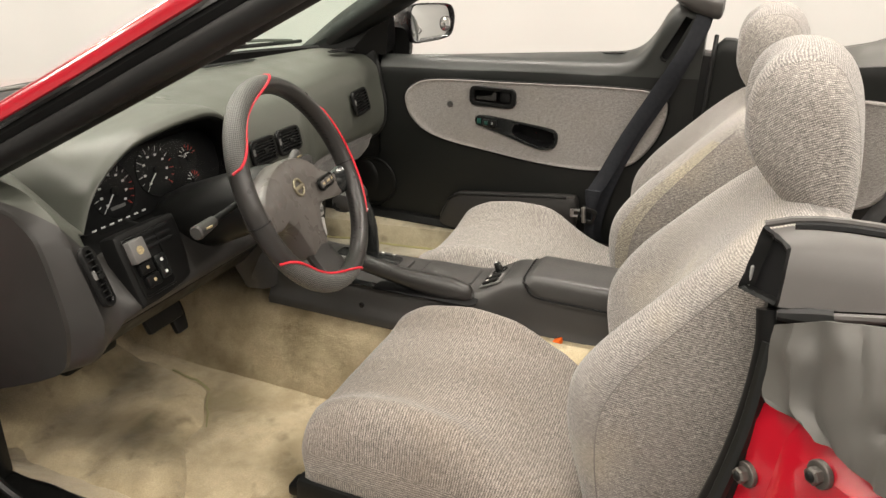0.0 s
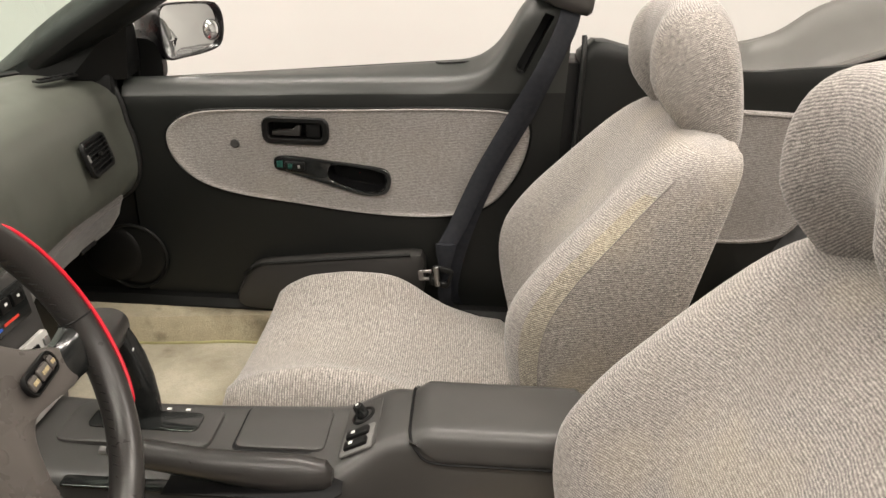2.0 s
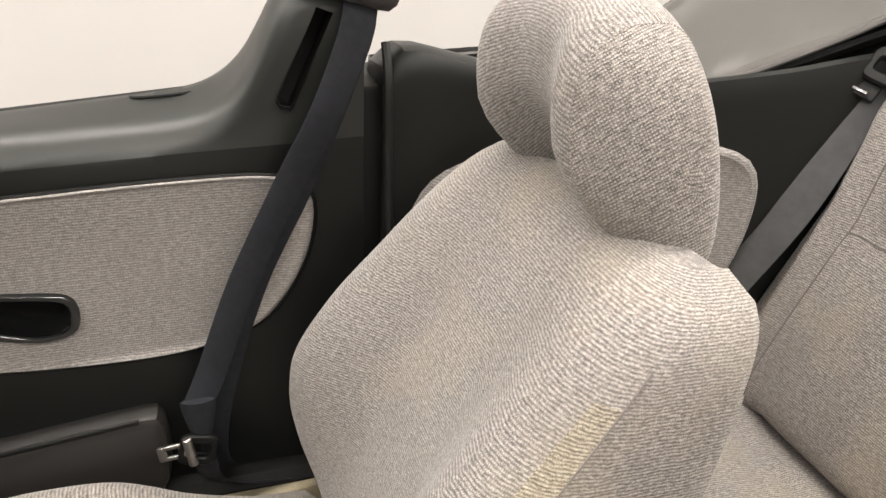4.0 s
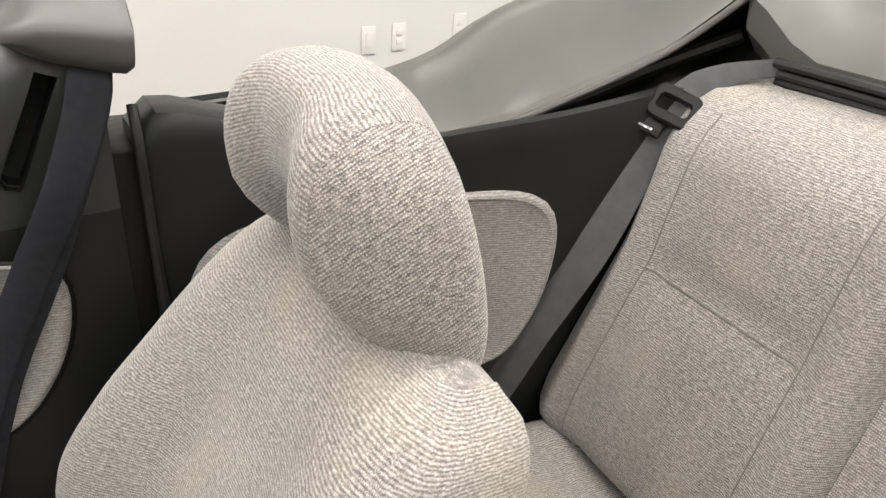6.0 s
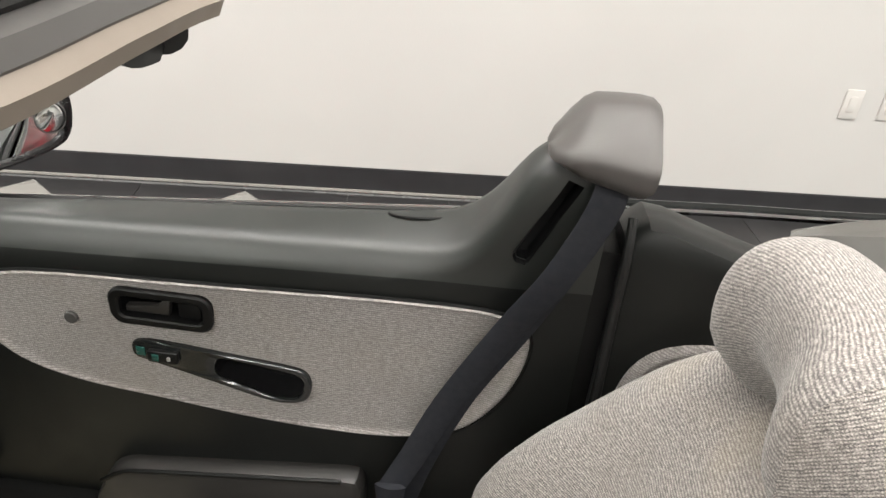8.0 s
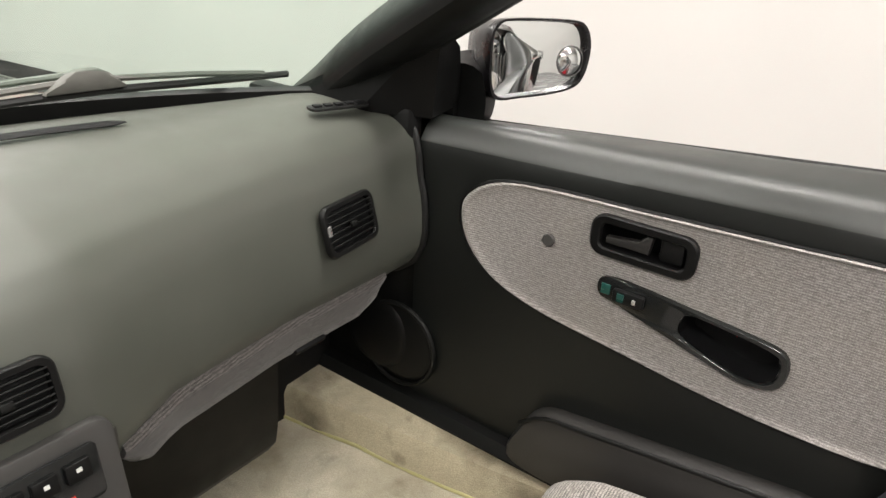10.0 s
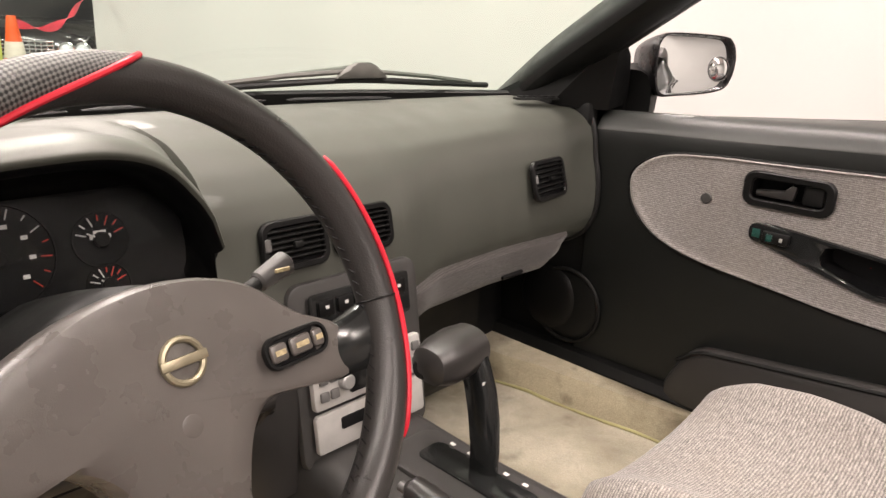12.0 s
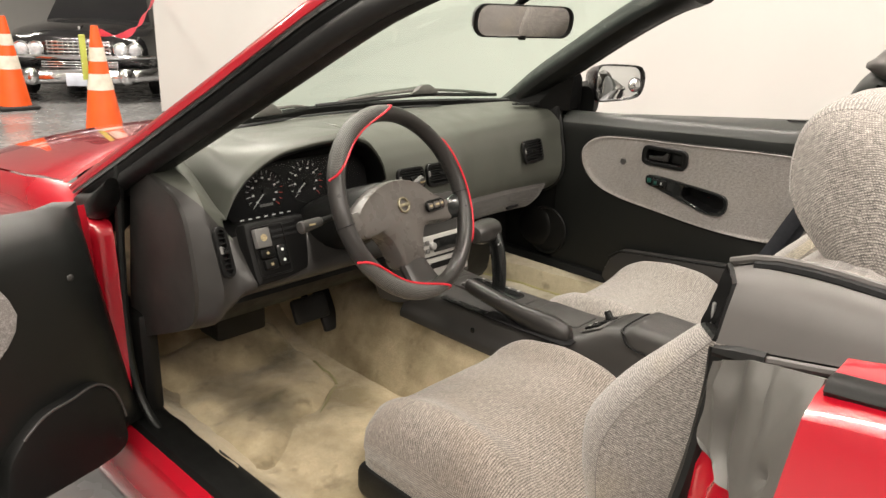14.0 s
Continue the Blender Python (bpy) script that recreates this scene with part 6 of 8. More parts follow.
# centre stack
S0, SX, SZ = V((-0.234, -0.012, 0.60)), V((0, 1, 0)), V((-0.16, 0, 1)).normalized()
sn = SX.cross(SZ)
stack = part("stack_fascia", slab(rounded(0.215, 0.245, 0.02), S0 + V((0.004, 0, -0.03)), SX, SZ, 0.010, 0.005), CONSOLE, dash, "charcoal centre fascia")
clim = part("climate_panel", slab(rounded(0.165, 0.058, 0.006), S0 + sn * 0.014 + SZ * 0.048, SX, SZ, 0.004, 0.001), GLOSS_BLACK, stack, "black climate control panel")
for i in range(5):
    b_ = part("climate_button", box(S0 + sn * 0.020 + SZ * 0.058 + SX * (-0.06 + 0.03 * i), (0.024, 0.020, 0.006), 0.002, basis(SX, SZ)), BLACK, clim)
    part("legend", box(S0 + sn * 0.0235 + SZ * 0.060 + SX * (-0.06 + 0.03 * i), (0.005, 0.004, 0.001), 0.0, basis(SX, SZ)), WHITE_PRINT, b_, "pale symbol bar")
part("cold_mark", box(S0 + sn * 0.0185 + SZ * 0.030 + SX * 0.0, (0.022, 0.004, 0.001), 0.0, basis(SX, SZ)), BLUE_PRINT, clim, "blue bar")
part("warm_mark", box(S0 + sn * 0.0185 + SZ * 0.032 + SX * 0.035, (0.035, 0.004, 0.001), 0.0, basis(SX, SZ)), RED_PRINT, clim, "red bar")
for a, b in ((-0.125, 0.035),):
    sw = part("stack_switch", frame_ring(rounded(0.030, 0.034, 0.003), rounded(0.022, 0.026, 0.002), S0 + sn * 0.012 + SX * a + SZ * b, SX, SZ, 0.004), BLACK, stack, "black switch surround")
    part("switch_key", box(S0 + sn * 0.014 + SX * a + SZ * b, (0.021, 0.025, 0.006), 0.002, basis(SX, SZ)), TRIM, sw)
radio = part("radio", slab(rounded(0.185, 0.056, 0.006), S0 + sn * 0.014 - SZ * 0.042, SX, SZ, 0.008, 0.003), RADIO_GREY, stack, "pale grey car radio")
part("radio_window", slab(rounded(0.10, 0.036, 0.004), S0 + sn * 0.0222 - SZ * 0.042 + SX * 0.012, SX, SZ, 0.002, 0.0006), GLOSS_BLACK, radio, "black display window")
for a, b in ((-0.078, -0.030), (-0.062, -0.030), (-0.078, -0.052), (-0.062, -0.052), (0.08, -0.03), (0.08, -0.052)):
    part("radio_button", box(S0 + sn * 0.024 + SZ * b + SX * a, (0.013, 0.013, 0.005), 0.002, basis(SX, SZ)), STALK, radio)
part("radio_knob", rod(S0 + sn * 0.02 - SZ * 0.041 + SX * -0.045, S0 + sn * 0.034 - SZ * 0.041 + SX * -0.045, 0.010, 18), SILVER, radio)
slot = part("tape_player", slab(rounded(0.185, 0.052, 0.006), S0 + sn * 0.014 - SZ * 0.102, SX, SZ, 0.007, 0.003), RADIO_GREY, stack, "pale grey tape player")
part("tape_slot", slab(rounded(0.11, 0.016, 0.003), S0 + sn * 0.0212 - SZ * 0.096, SX, SZ, 0.002, 0.0006), DIAL, slot)
# glove box underside in cloth
rows = []
for y in [0.11 + 0.0255 * i for i in range(21)]:
    p = dash_profile(y)
    a, b = p[10], p[11]
    f = min(1.0, (y - 0.10) / 0.05, (0.635 - y) / 0.05)
    f = max(0.05, f)
    rows.append([b + V((0.004, 0, 0.012)), b + V((0.010 * f, 0, -0.002)), b + V((0.004, 0, -0.035 * f)), b + V((-0.03, 0, -0.072 * f)), b + V((-0.10, 0, -0.085 * f)), b + V((-0.10, 0, 0.0))])
part("glove_box", loft([even(curve_points(r_, 24, True), 24, True) for r_ in rows], planar=(1, 2)), GLOVE_CLOTH, dash, "grey cloth glove box lid")
part("lid_slot", box(dash_profile(0.45)[11] + V((-0.006, 0, -0.052)), (0.012, 0.060, 0.010), 0.004, Matrix.Rotation(radians(35), 3, "Y")), DIAL, dash, "dark finger slot of the lid")
part("heater_box", loft([even(curve_points([V((x, y, z)) for x, z in ((-0.66, 0.26), (-0.47, 0.28), (-0.43, 0.33), (-0.42, 0.50), (-0.43, 0.575), (-0.66, 0.58))], 30, True), 30, True) for y in (0.10, 0.14, 0.36, 0.44, 0.46)]), BLACK, dash, "black heater box under the dashboard")
part("fuse_box", box((-0.47, -0.505, 0.43), (0.10, 0.14, 0.13), 0.012), TRIM, dash, "dark box under the dashboard")
# Added black panel: stands in for the deep shade under the dashboard.
part("toe_shade_panel", loft([[V((-0.555, y, 0.215)), V((-0.565, y, 0.32)), V((-0.585, y, 0.54)), V((-0.70, y, 0.56)), V((-0.70, y, 0.215))] for y in (0.44, 0.60, 0.725)]), BLACK, dash, "added black panel standing for deep shade in the footwell")
# pedals
pedals = thing("pedals", (-0.55, -0.36, 0.3), "black rubber brake and accelerator pedals", "pedals")
brake = part("brake_pedal", box((-0.44, -0.285, 0.372), (0.02, 0.115, 0.070), 0.010, Matrix.Rotation(radians(-25), 3, "Y")), RUBBER, pedals)
part("pedal_arm", rod((-0.45, -0.29, 0.39), (-0.62, -0.29, 0.62), 0.010), BLACK, pedals)
part("accelerator", box((-0.49, -0.195, 0.335), (0.018, 0.055, 0.14), 0.008, Matrix.Rotation(radians(-28), 3, "Y")), RUBBER, pedals)

# ---- steering wheel ----
WN = V((0.897, 0.1246, 0.4241)).normalized()
WA = V((-0.1376, 0.9905, 0)).normalized()
WB = WN.cross(WA) * -1
if WB.z < 0:
    WB = -WB
wheel = thing("steering_wheel", C0, "black leather steering wheel with red-edged cover", "steering wheel")
R0, RT = 0.1851, 0.0165


def on_rim(theta, phi, grow=0.0):
    """theta round the wheel (0 right, 90 top); phi round the rim (0 outward, 90 to the driver)."""
    t_, p_ = radians(theta), radians(phi)
    rr = R0 + (RT + grow) * math.cos(p_)
    return C0 + WA * rr * math.cos(t_) + WB * rr * math.sin(t_) + WN * (RT * 1.08 + grow) * math.sin(p_)


part("rim", loft([[on_rim(3 * i, 20 * j) for j in range(18)] for i in range(120)], True, False, True), LEATHER, wheel, "black leather rim")
CARBON = twill("carbon_look_vinyl", (0.008, 0.008, 0.008), (0.15, 0.147, 0.138), 0.0068)


def red_phi(f, lo, hi):
    e = math.sin(math.pi * min(1, max(0, f)))
    return lo + (hi - lo) * e ** 0.45


for t0, t1 in ((79, 158), (33, -38), (204, 282)):
    n = 40
    rows, line = [], []
    for i in range(n + 1):
        f = i / n
        th = t0 + (t1 - t0) * f
        ph = red_phi(f, 0, 150)
        if t0 == 33:
            ph = red_phi(f, 20, 70)
        line.append(on_rim(th, ph, 0.0012))
        rows.append([on_rim(th, -70 + (ph + 70) * j / 12, 0.0007) for j in range(13)])
    part("grip_panel", loft(rows, False), CARBON if t0 != 33 else LEATHER, wheel, "carbon-look grip panel" if t0 != 33 else "black leather grip panel")
    part("red_piping", tube(line, 0.0024, 8), RED_CORD, wheel, "bright red piping")
for th in (184, -4):
    part("rim_seam", tube([on_rim(th, 20 * j, 0.0006) for j in range(18)], 0.0011, 6, True), BLACK, wheel)
# stitching on the inside of the rim
for i in range(34):
    th = -60 + 3.4 * i
    part("stitch", tube([on_rim(th, 174, 0.0006), on_rim(th + 1.4, 192, 0.0006)], 0.0007, 4), DIAL, wheel)


def wl(a, b, h):
    return C0 + WA * a + WB * b + WN * h


# hub pad and three spokes
def pad_rows(outline, hs):
    n = len(outline)
    cx0, cy0 = sum(p[0] for p in outline) / n, sum(p[1] for p in outline) / n
    return [[wl(cx0 + (a - cx0) * f, cy0 + (b - cy0) * f, h + 0.8 * (a * f) ** 2) for a, b in outline] for f, h in hs]


pad = [(p.x, p.y) for p in curve_points([V((a, b, 0)) for a, b in ((-0.146, -0.022), (-0.143, 0.002), (-0.128, 0.007), (-0.105, 0.021), (-0.060, 0.040), (-0.020, 0.050), (0.018, 0.052), (0.055, 0.046), (0.088, 0.030), (0.118, 0.000), (0.150, -0.022), (0.152, -0.045), (0.144, -0.064), (0.102, -0.058), (0.072, -0.056), (0.052, -0.074), (0.036, -0.110), (0.032, -0.127), (0.0, -0.129), (-0.034, -0.127), (-0.040, -0.105), (-0.050, -0.070), (-0.072, -0.047), (-0.093, -0.043), (-0.119, -0.048), (-0.138, -0.042))], 110, True)]
part("hub_pad", loft(pad_rows(pad, ((0.90, -0.075), (0.99, -0.062), (1.0, -0.042), (0.985, -0.032), (0.95, -0.026), (0.86, -0.0225), (0.6, -0.022), (0.3, -0.022), (0.05, -0.022)))), HUB, wheel, "dark grey padded hub")
for a0, b0, a1, b1, w0, w1, m_, nm in ((-0.125, -0.018, -0.178, -0.018, 0.026, 0.030, HUB, ""), (0.135, -0.043, 0.176, -0.040, 0.022, 0.030, GLOSS_BLACK, "glossy black moulded spoke end"), (-0.001, -0.118, 0.002, -0.178, 0.037, 0.046, LEATHER, "black leather lower spoke")):
    d = V((a1 - a0, b1 - b0, 0)).normalized()
    s_ = V((-d.y, d.x, 0))
    rows = []
    for f in (0, 0.25, 0.5, 0.75, 1.0):
        c_, w, h = V((a0, b0, 0)).lerp(V((a1, b1, 0)), f), w0 + (w1 - w0) * f ** 2, -0.026 + 0.8 * a0 * a0 + 0.016 * f ** 1.3
        rows.append([wl(*(c_ + s_ * w * u).xy, h + k) for u, k in ((-1, -0.010), (-0.9, -0.002), (-0.4, 0.002), (0.4, 0.002), (0.9, -0.002), (1, -0.010), (0.8, -0.020), (-0.8, -0.020))])
    part("spoke", loft([even(curve_points(r_, 20, True), 20, True) for r_ in rows]), m_, wheel, nm)
part("emblem_disc", dome(wl(0.013, -0.005, -0.0225), WN, 0.0175, 0.0015, 24), GREASY_STEEL, wheel, "dull disc behind the badge")
part("emblem", tube([wl(0.013 + 0.0150 * math.cos(a * math.pi / 16), -0.005 + 0.0150 * math.sin(a * math.pi / 16), -0.0205) for a in range(32)], 0.0026, 8, True), BRASS, wheel, "small worn round metal badge")
part("emblem_bar", box(wl(0.013, -0.005, -0.0190), (0.036, 0.007, 0.003), 0.001, basis(WA, WB)), BRASS, wheel, "plain bar across the badge")
pod_at = wl(0.098, -0.024, -0.019 + 0.8 * 0.098 ** 2)
part("control_pod", frame_ring(rounded(0.062, 0.025, 0.011), rounded(0.056, 0.019, 0.009), pod_at, WA, WB, 0.004), BLACK, wheel, "black rim of the control pod")
part("pod_floor", slab(rounded(0.058, 0.021, 0.009), pod_at - WN * 0.003, WA, WB, 0.003, 0.001), DIAL, wheel)
for a, w in ((-0.0185, 0.016), (0.003, 0.021), (0.0205, 0.011)):
    part("control_button", box(pod_at + WA * a + WN * 0.003, (w, 0.014, 0.005), 0.003, basis(WA, WB)), HUB, wheel, "grey rubber button")
    part("button_legend", box(pod_at + WA * a + WN * 0.0058, (w * 0.6, 0.004, 0.0008), 0.0, basis(WA, WB)), WORN_CREAM, wheel, "worn pale bar")
part("horn_dimple", dome(wl(0.006, -0.048, -0.0225), WN, 0.009, 0.0012, 16), HUB, wheel)

# ---- centre console ----
console = thing("centre_console", (0.2, -0.04, 0.38), "charcoal plastic centre console with padded lid", "console")
TOPS = [(-0.235, 0.470), (-0.10, 0.462), (0.0, 0.462), (0.10, 0.463), (0.20, 0.464), (0.265, 0.470), (0.30, 0.488), (0.335, 0.509), (0.37, 0.516), (0.45, 0.518), (0.60, 0.518), (0.645, 0.512)]
SIDES = [(-0.235, -0.122, 0.090), (0.07, -0.122, 0.097), (0.20, -0.116, 0.104), (0.27, -0.092, 0.105), (0.33, -0.066, 0.102), (0.38, -0.058, 0.090), (0.645, -0.056, 0.088)]


def con_top(x):
    return smooth_table(TOPS, x)[0]


rows = []
for i in range(60):
    x = -0.235 + 0.88 * i / 59
    zt = con_top(x)
    yl, yr = smooth_table(SIDES, x)
    rows.append(even(curve_points([V((x, yl - 0.006, 0.37)), V((x, yl, 0.42)), V((x, yl + 0.006, zt - 0.018)), V((x, yl + 0.022, zt)), V((x, (yl + yr) / 2, zt + 0.002)), V((x, yr - 0.022, zt)), V((x, yr - 0.006, zt - 0.018)), V((x, yr, 0.42)), V((x, yr + 0.006, 0.37))], 50, True), 50, True))
part("console_body", loft(rows), CONSOLE, console, "", 50)
# padded lid
rows = []
for i in range(26):
    x = 0.372 + 0.268 * i / 25
    e = min(1.0, (i / 2.0), (25 - i) / 2.0)
    zt = 0.519 + 0.014 * min(1, e)
    k = 0.004 * (1 - min(1, e))
    zb = 0.488 if i > 4 else 0.488 + 0.030 * (1 - i / 4)
    rows.append([V((x, y, z)) for y, z in ((-0.060 + k, zb), (-0.061 + k, zb + 0.004), (-0.058 + k, zt - 0.014), (-0.046 + k, zt), (0.01, zt + 0.003), (0.072 - k, zt), (0.086 - k, zt - 0.014), (0.090 - k, zb), (0.01, zb - 0.002))])
part("lid", loft([even(curve_points(r_, 40, True), 40, True) for r_ in rows]), CONSOLE, console, "padded charcoal lid")
part("lid_gap", tube(curve_points([V((0.371, 0.088, 0.498)), V((0.370, 0.072, 0.519)), V((0.370, 0.01, 0.522)), V((0.372, -0.044, 0.519)), V((0.384, -0.060, 0.503)), V((0.408, -0.063, 0.488)), V((0.50, -0.063, 0.486)), V((0.63, -0.063, 0.486))], 60), 0.0022, 6), DIAL, console, "dark gap under the lid")
# ash tray lid
part("tray_lid", slab(rounded(0.134, 0.098, 0.012), V((0.176, 0.020, 0.4655)), V((1, 0, 0.01)), V((0, 1, 0)), 0.006, 0.003), CONSOLE, console, "smooth charcoal tray lid")
part("tray_gap", slab(rounded(0.143, 0.107, 0.014), V((0.176, 0.020, 0.4642)), V((1, 0, 0.01)), V((0, 1, 0)), 0.0025, 0.001), DIAL, console)
# rear switch panel
Q0, QX, QY = V((0.296, 0.004, 0.4865)), V((1, 0, 0.55)).normalized(), V((0, 1, 0))
qn = QX.cross(QY)
sw = part("switch_plate", slab(rounded(0.062, 0.114, 0.006), Q0 + QY * 0.006, QX, QY, 0.004, 0.002), CONSOLE, console)
j0 = Q0 + QY * 0.030 + qn * 0.004
part("mirror_knob_ring", tube([j0 + QX * 0.017 * math.cos(a * math.pi / 12) + QY * 0.017 * math.sin(a * math.pi / 12) for a in range(24)], 0.003, 6, True), BLACK, sw)
part("mirror_knob", rod(j0, j0 + qn * 0.022, 0.010, 16, 0.008), GLOSS_BLACK, sw, "glossy black mirror knob")
part("knob_mark", dome(j0 + qn * 0.0225, qn, 0.003, 0.001, 8), WHITE_PRINT, sw)
part("rocker_surround", slab(rounded(0.052, 0.056, 0.004), Q0 - QY * 0.028 + qn * 0.003, QX, QY, 0.003, 0.001), STALK, sw, "grey switch surround")
for a in (0.012, -0.012):
    rk = part("rocker", box(Q0 - QY * 0.028 + QY * a + qn * 0.008, (0.038, 0.017, 0.008), 0.003, basis(QX, QY)), BLACK, sw)
    part("legend", box(Q0 - QY * 0.028 + QY * a + qn * 0.0125 - QX * 0.006, (0.006, 0.006, 0.0008), 0.0, basis(QX, QY)), WHITE_PRINT, rk, "pale symbol bar")
# shifter gate
part("gate_plate", slab(rounded(0.235, 0.098, 0.022), V((-0.045, 0.012, 0.463)), V((1, 0, 0)), V((0, 1, 0)), 0.008, 0.004), CONSOLE, console, "charcoal shift gate")
part("gate_slot", slab(rounded(0.17, 0.045, 0.012), V((-0.04, 0.018, 0.4705)), V((1, 0, 0)), V((0, 1, 0)), 0.003, 0.001), GLOSS_BLACK, console, "glossy black gate window")
for i in range(5):
    part("gate_mark", box((-0.105 + 0.03 * i, 0.045, 0.4745), (0.007, 0.005, 0.001), 0.0), WHITE_PRINT, console, "small pale bar")
part("lighter_panel", slab(rounded(0.17, 0.022, 0.005), V((-0.02, -0.112, 0.462)), V((1, 0, 0)), V((0, 1, 0)), 0.004, 0.002), GLOSS_BLACK, console, "glossy strip beside the brake lever")
part("brake_well", slab([(-0.02, -0.028), (0.21, -0.028), (0.225, -0.012), (0.222, 0.012), (0.20, 0.022), (0.0, 0.022), (-0.02, 0.012)], V((0.06, -0.100, 0.4635)), V((1, 0, 0.015)), V((0, 1, 0)), 0.003, 0.001), DIAL, console, "dark well of the brake lever")
part("side_screw", dome((0.012, -0.128, 0.415), (0, -1, 0.1), 0.007, 0.003, 12), GLOSS_BLACK, console)
# gear selector
sel = thing("gear_selector", (-0.06, 0.028, 0.47), "black automatic gear selector with a T-shaped grip", "gear selector")
part("lever", loft([even(curve_points([p + V((a * w, b, 0)) for a, b in ((-1, -0.010), (0.6, -0.011), (1, 0.0), (0.6, 0.011), (-1, 0.010))], 20, True), 20, True) for p, w in ((V((-0.040, 0.034, 0.466)), 0.017), (V((-0.042, 0.036, 0.50)), 0.018), (V((-0.050, 0.040, 0.54)), 0.020), (V((-0.062, 0.044, 0.575)), 0.021), (V((-0.078, 0.046, 0.605)), 0.023), (V((-0.088, 0.046, 0.630)), 0.018))]), GLOSS_BLACK, sel, "black curved lever blade")
rows = []
for f, sx, sz, dx in ((0.0, 0.010, 0.008, 0.0), (0.08, 0.026, 0.022, 0), (0.3, 0.033, 0.028, 0), (0.65, 0.035, 0.029, -0.003), (0.92, 0.032, 0.027, -0.003), (1.0, 0.014, 0.012, -0.003)):
    c_ = V((-0.092 + dx, -0.030 + 0.094 * f, 0.614 + 0.004 * f))
    rows.append([c_ + V((sx * sq(math.cos(a * math.pi / 12), 0.8), 0, sz * sq(math.sin(a * math.pi / 12), 0.8))) for a in range(24)])
part("grip", loft(rows), LEATHER, sel, "black moulded grip")
part("grip_button", rod((-0.105, -0.028, 0.606), (-0.102, -0.01, 0.608), 0.012, 16), BLACK, sel)
part("grip_legend", box((-0.0520, 0.042, 0.588), (0.001, 0.02, 0.004), 0.0), WHITE_PRINT, sel, "small pale bar")
# hand brake
hb = thing("hand_brake", (0.2, -0.10, 0.47), "black hand brake lever lying in its well", "hand brake")
rows = []
for s, ry, rz in ((0.0, 0.006, 0.006), (0.03, 0.013, 0.013), (0.10, 0.0145, 0.0145), (0.45, 0.0155, 0.016), (0.62, 0.017, 0.020), (0.85, 0.018, 0.024), (0.97, 0.015, 0.019), (1.0, 0.008, 0.010)):
    c_ = V((-0.032, -0.108, 0.516)).lerp(V((0.268, -0.088, 0.468)), s) + V((0, 0, -0.006 * math.sin(math.pi * s)))
    rows.append([c_ + V((0, 1.3 * ry * math.cos(a * math.pi / 8), 0.006 + 1.35 * rz * math.sin(a * math.pi / 8))) for a in range(16)])
part("grip", loft(rows), LEATHER, hb, "black leather-look grip")
part("release_button", rod((-0.045, -0.109, 0.518), (-0.03, -0.108, 0.516), 0.006, 12), STALK, hb, "grey release button")


# ---- front seats ----
THREAD = mat("dark_grey_thread", (0.17, 0.155, 0.145), 0.8)
BACK_SHAPE = [(0.315, 0.560, 0.552, 0.700, 0.205), (0.335, 0.560, 0.545, 0.730, 0.228), (0.40, 0.566, 0.527, 0.757, 0.240), (0.47, 0.574, 0.505, 0.778, 0.247), (0.54, 0.590, 0.492, 0.794, 0.252), (0.60, 0.610, 0.500, 0.806, 0.254), (0.67, 0.638, 0.545, 0.819, 0.252), (0.74, 0.670, 0.610, 0.833, 0.246), (0.80, 0.702, 0.668, 0.846, 0.238), (0.84, 0.727, 0.710, 0.855, 0.229), (0.868, 0.750, 0.745, 0.857, 0.217), (0.885, 0.773, 0.772, 0.850, 0.200), (0.894, 0.796, 0.796, 0.832, 0.170)]
PASSENGER_CUSHION = [(0.044, 0.254), (0.011, 0.301), (0.010, 0.354), (0.018, 0.397), (0.080, 0.418), (0.141, 0.431), (0.21, 0.437), (0.293, 0.428), (0.393, 0.392), (0.504, 0.350), (0.552, 0.329), (0.52, 0.265), (0.369, 0.246), (0.169, 0.246)]
DRIVER_CUSHION = [(0.118, 0.257), (0.106, 0.300), (0.100, 0.352), (0.110, 0.396), (0.164, 0.422), (0.225, 0.438), (0.295, 0.445), (0.385, 0.433), (0.482, 0.398), (0.59, 0.355), (0.61, 0.32), (0.60, 0.265), (0.456, 0.248), (0.257, 0.248)]


def cushion_rows(profile, yc, hw, bolster, hollow, n=44):
    """Side profiles across the width, with raised side bolsters and a sat-in hollow."""
    ring = curve_points([V((a, 0, b)) for a, b in profile], 64, True)
    x0, nose = sum(p[0] for p in profile) / len(profile), min(p[0] for p in profile)
    rows = []
    for i in range(n + 1):
        u = -1 + 2 * i / n
        au = abs(u)
        e = max(0.0, 1 - au ** 7) ** 0.42
        bol = math.exp(-((au - 0.80) / 0.17) ** 2)
        row = []
        for p in ring:
            top = max(0, min(1, (p.z - 0.34) / 0.08))
            front = max(0, min(1, (nose + 0.075 - p.x) / 0.08))
            lift = top * (bolster * bol * max(0.0, min(1, (nose + 0.475 - p.x) / 0.2)) * (1 - 0.3 * front) - hollow * (1 - min(1, au / 0.55) ** 2))
            wrinkle = 0.0015 * noise.noise(V((p.x * 16, u * 5 + yc * 9, 2))) * top
            row.append(V((x0 + (p.x - x0) * (0.93 + 0.07 * e) + 0.012 * au ** 2 * front, yc + hw * u, 0.345 + (p.z + lift + wrinkle - 0.345) * (0.25 + 0.75 * e))))
        rows.append(row)
    return rows


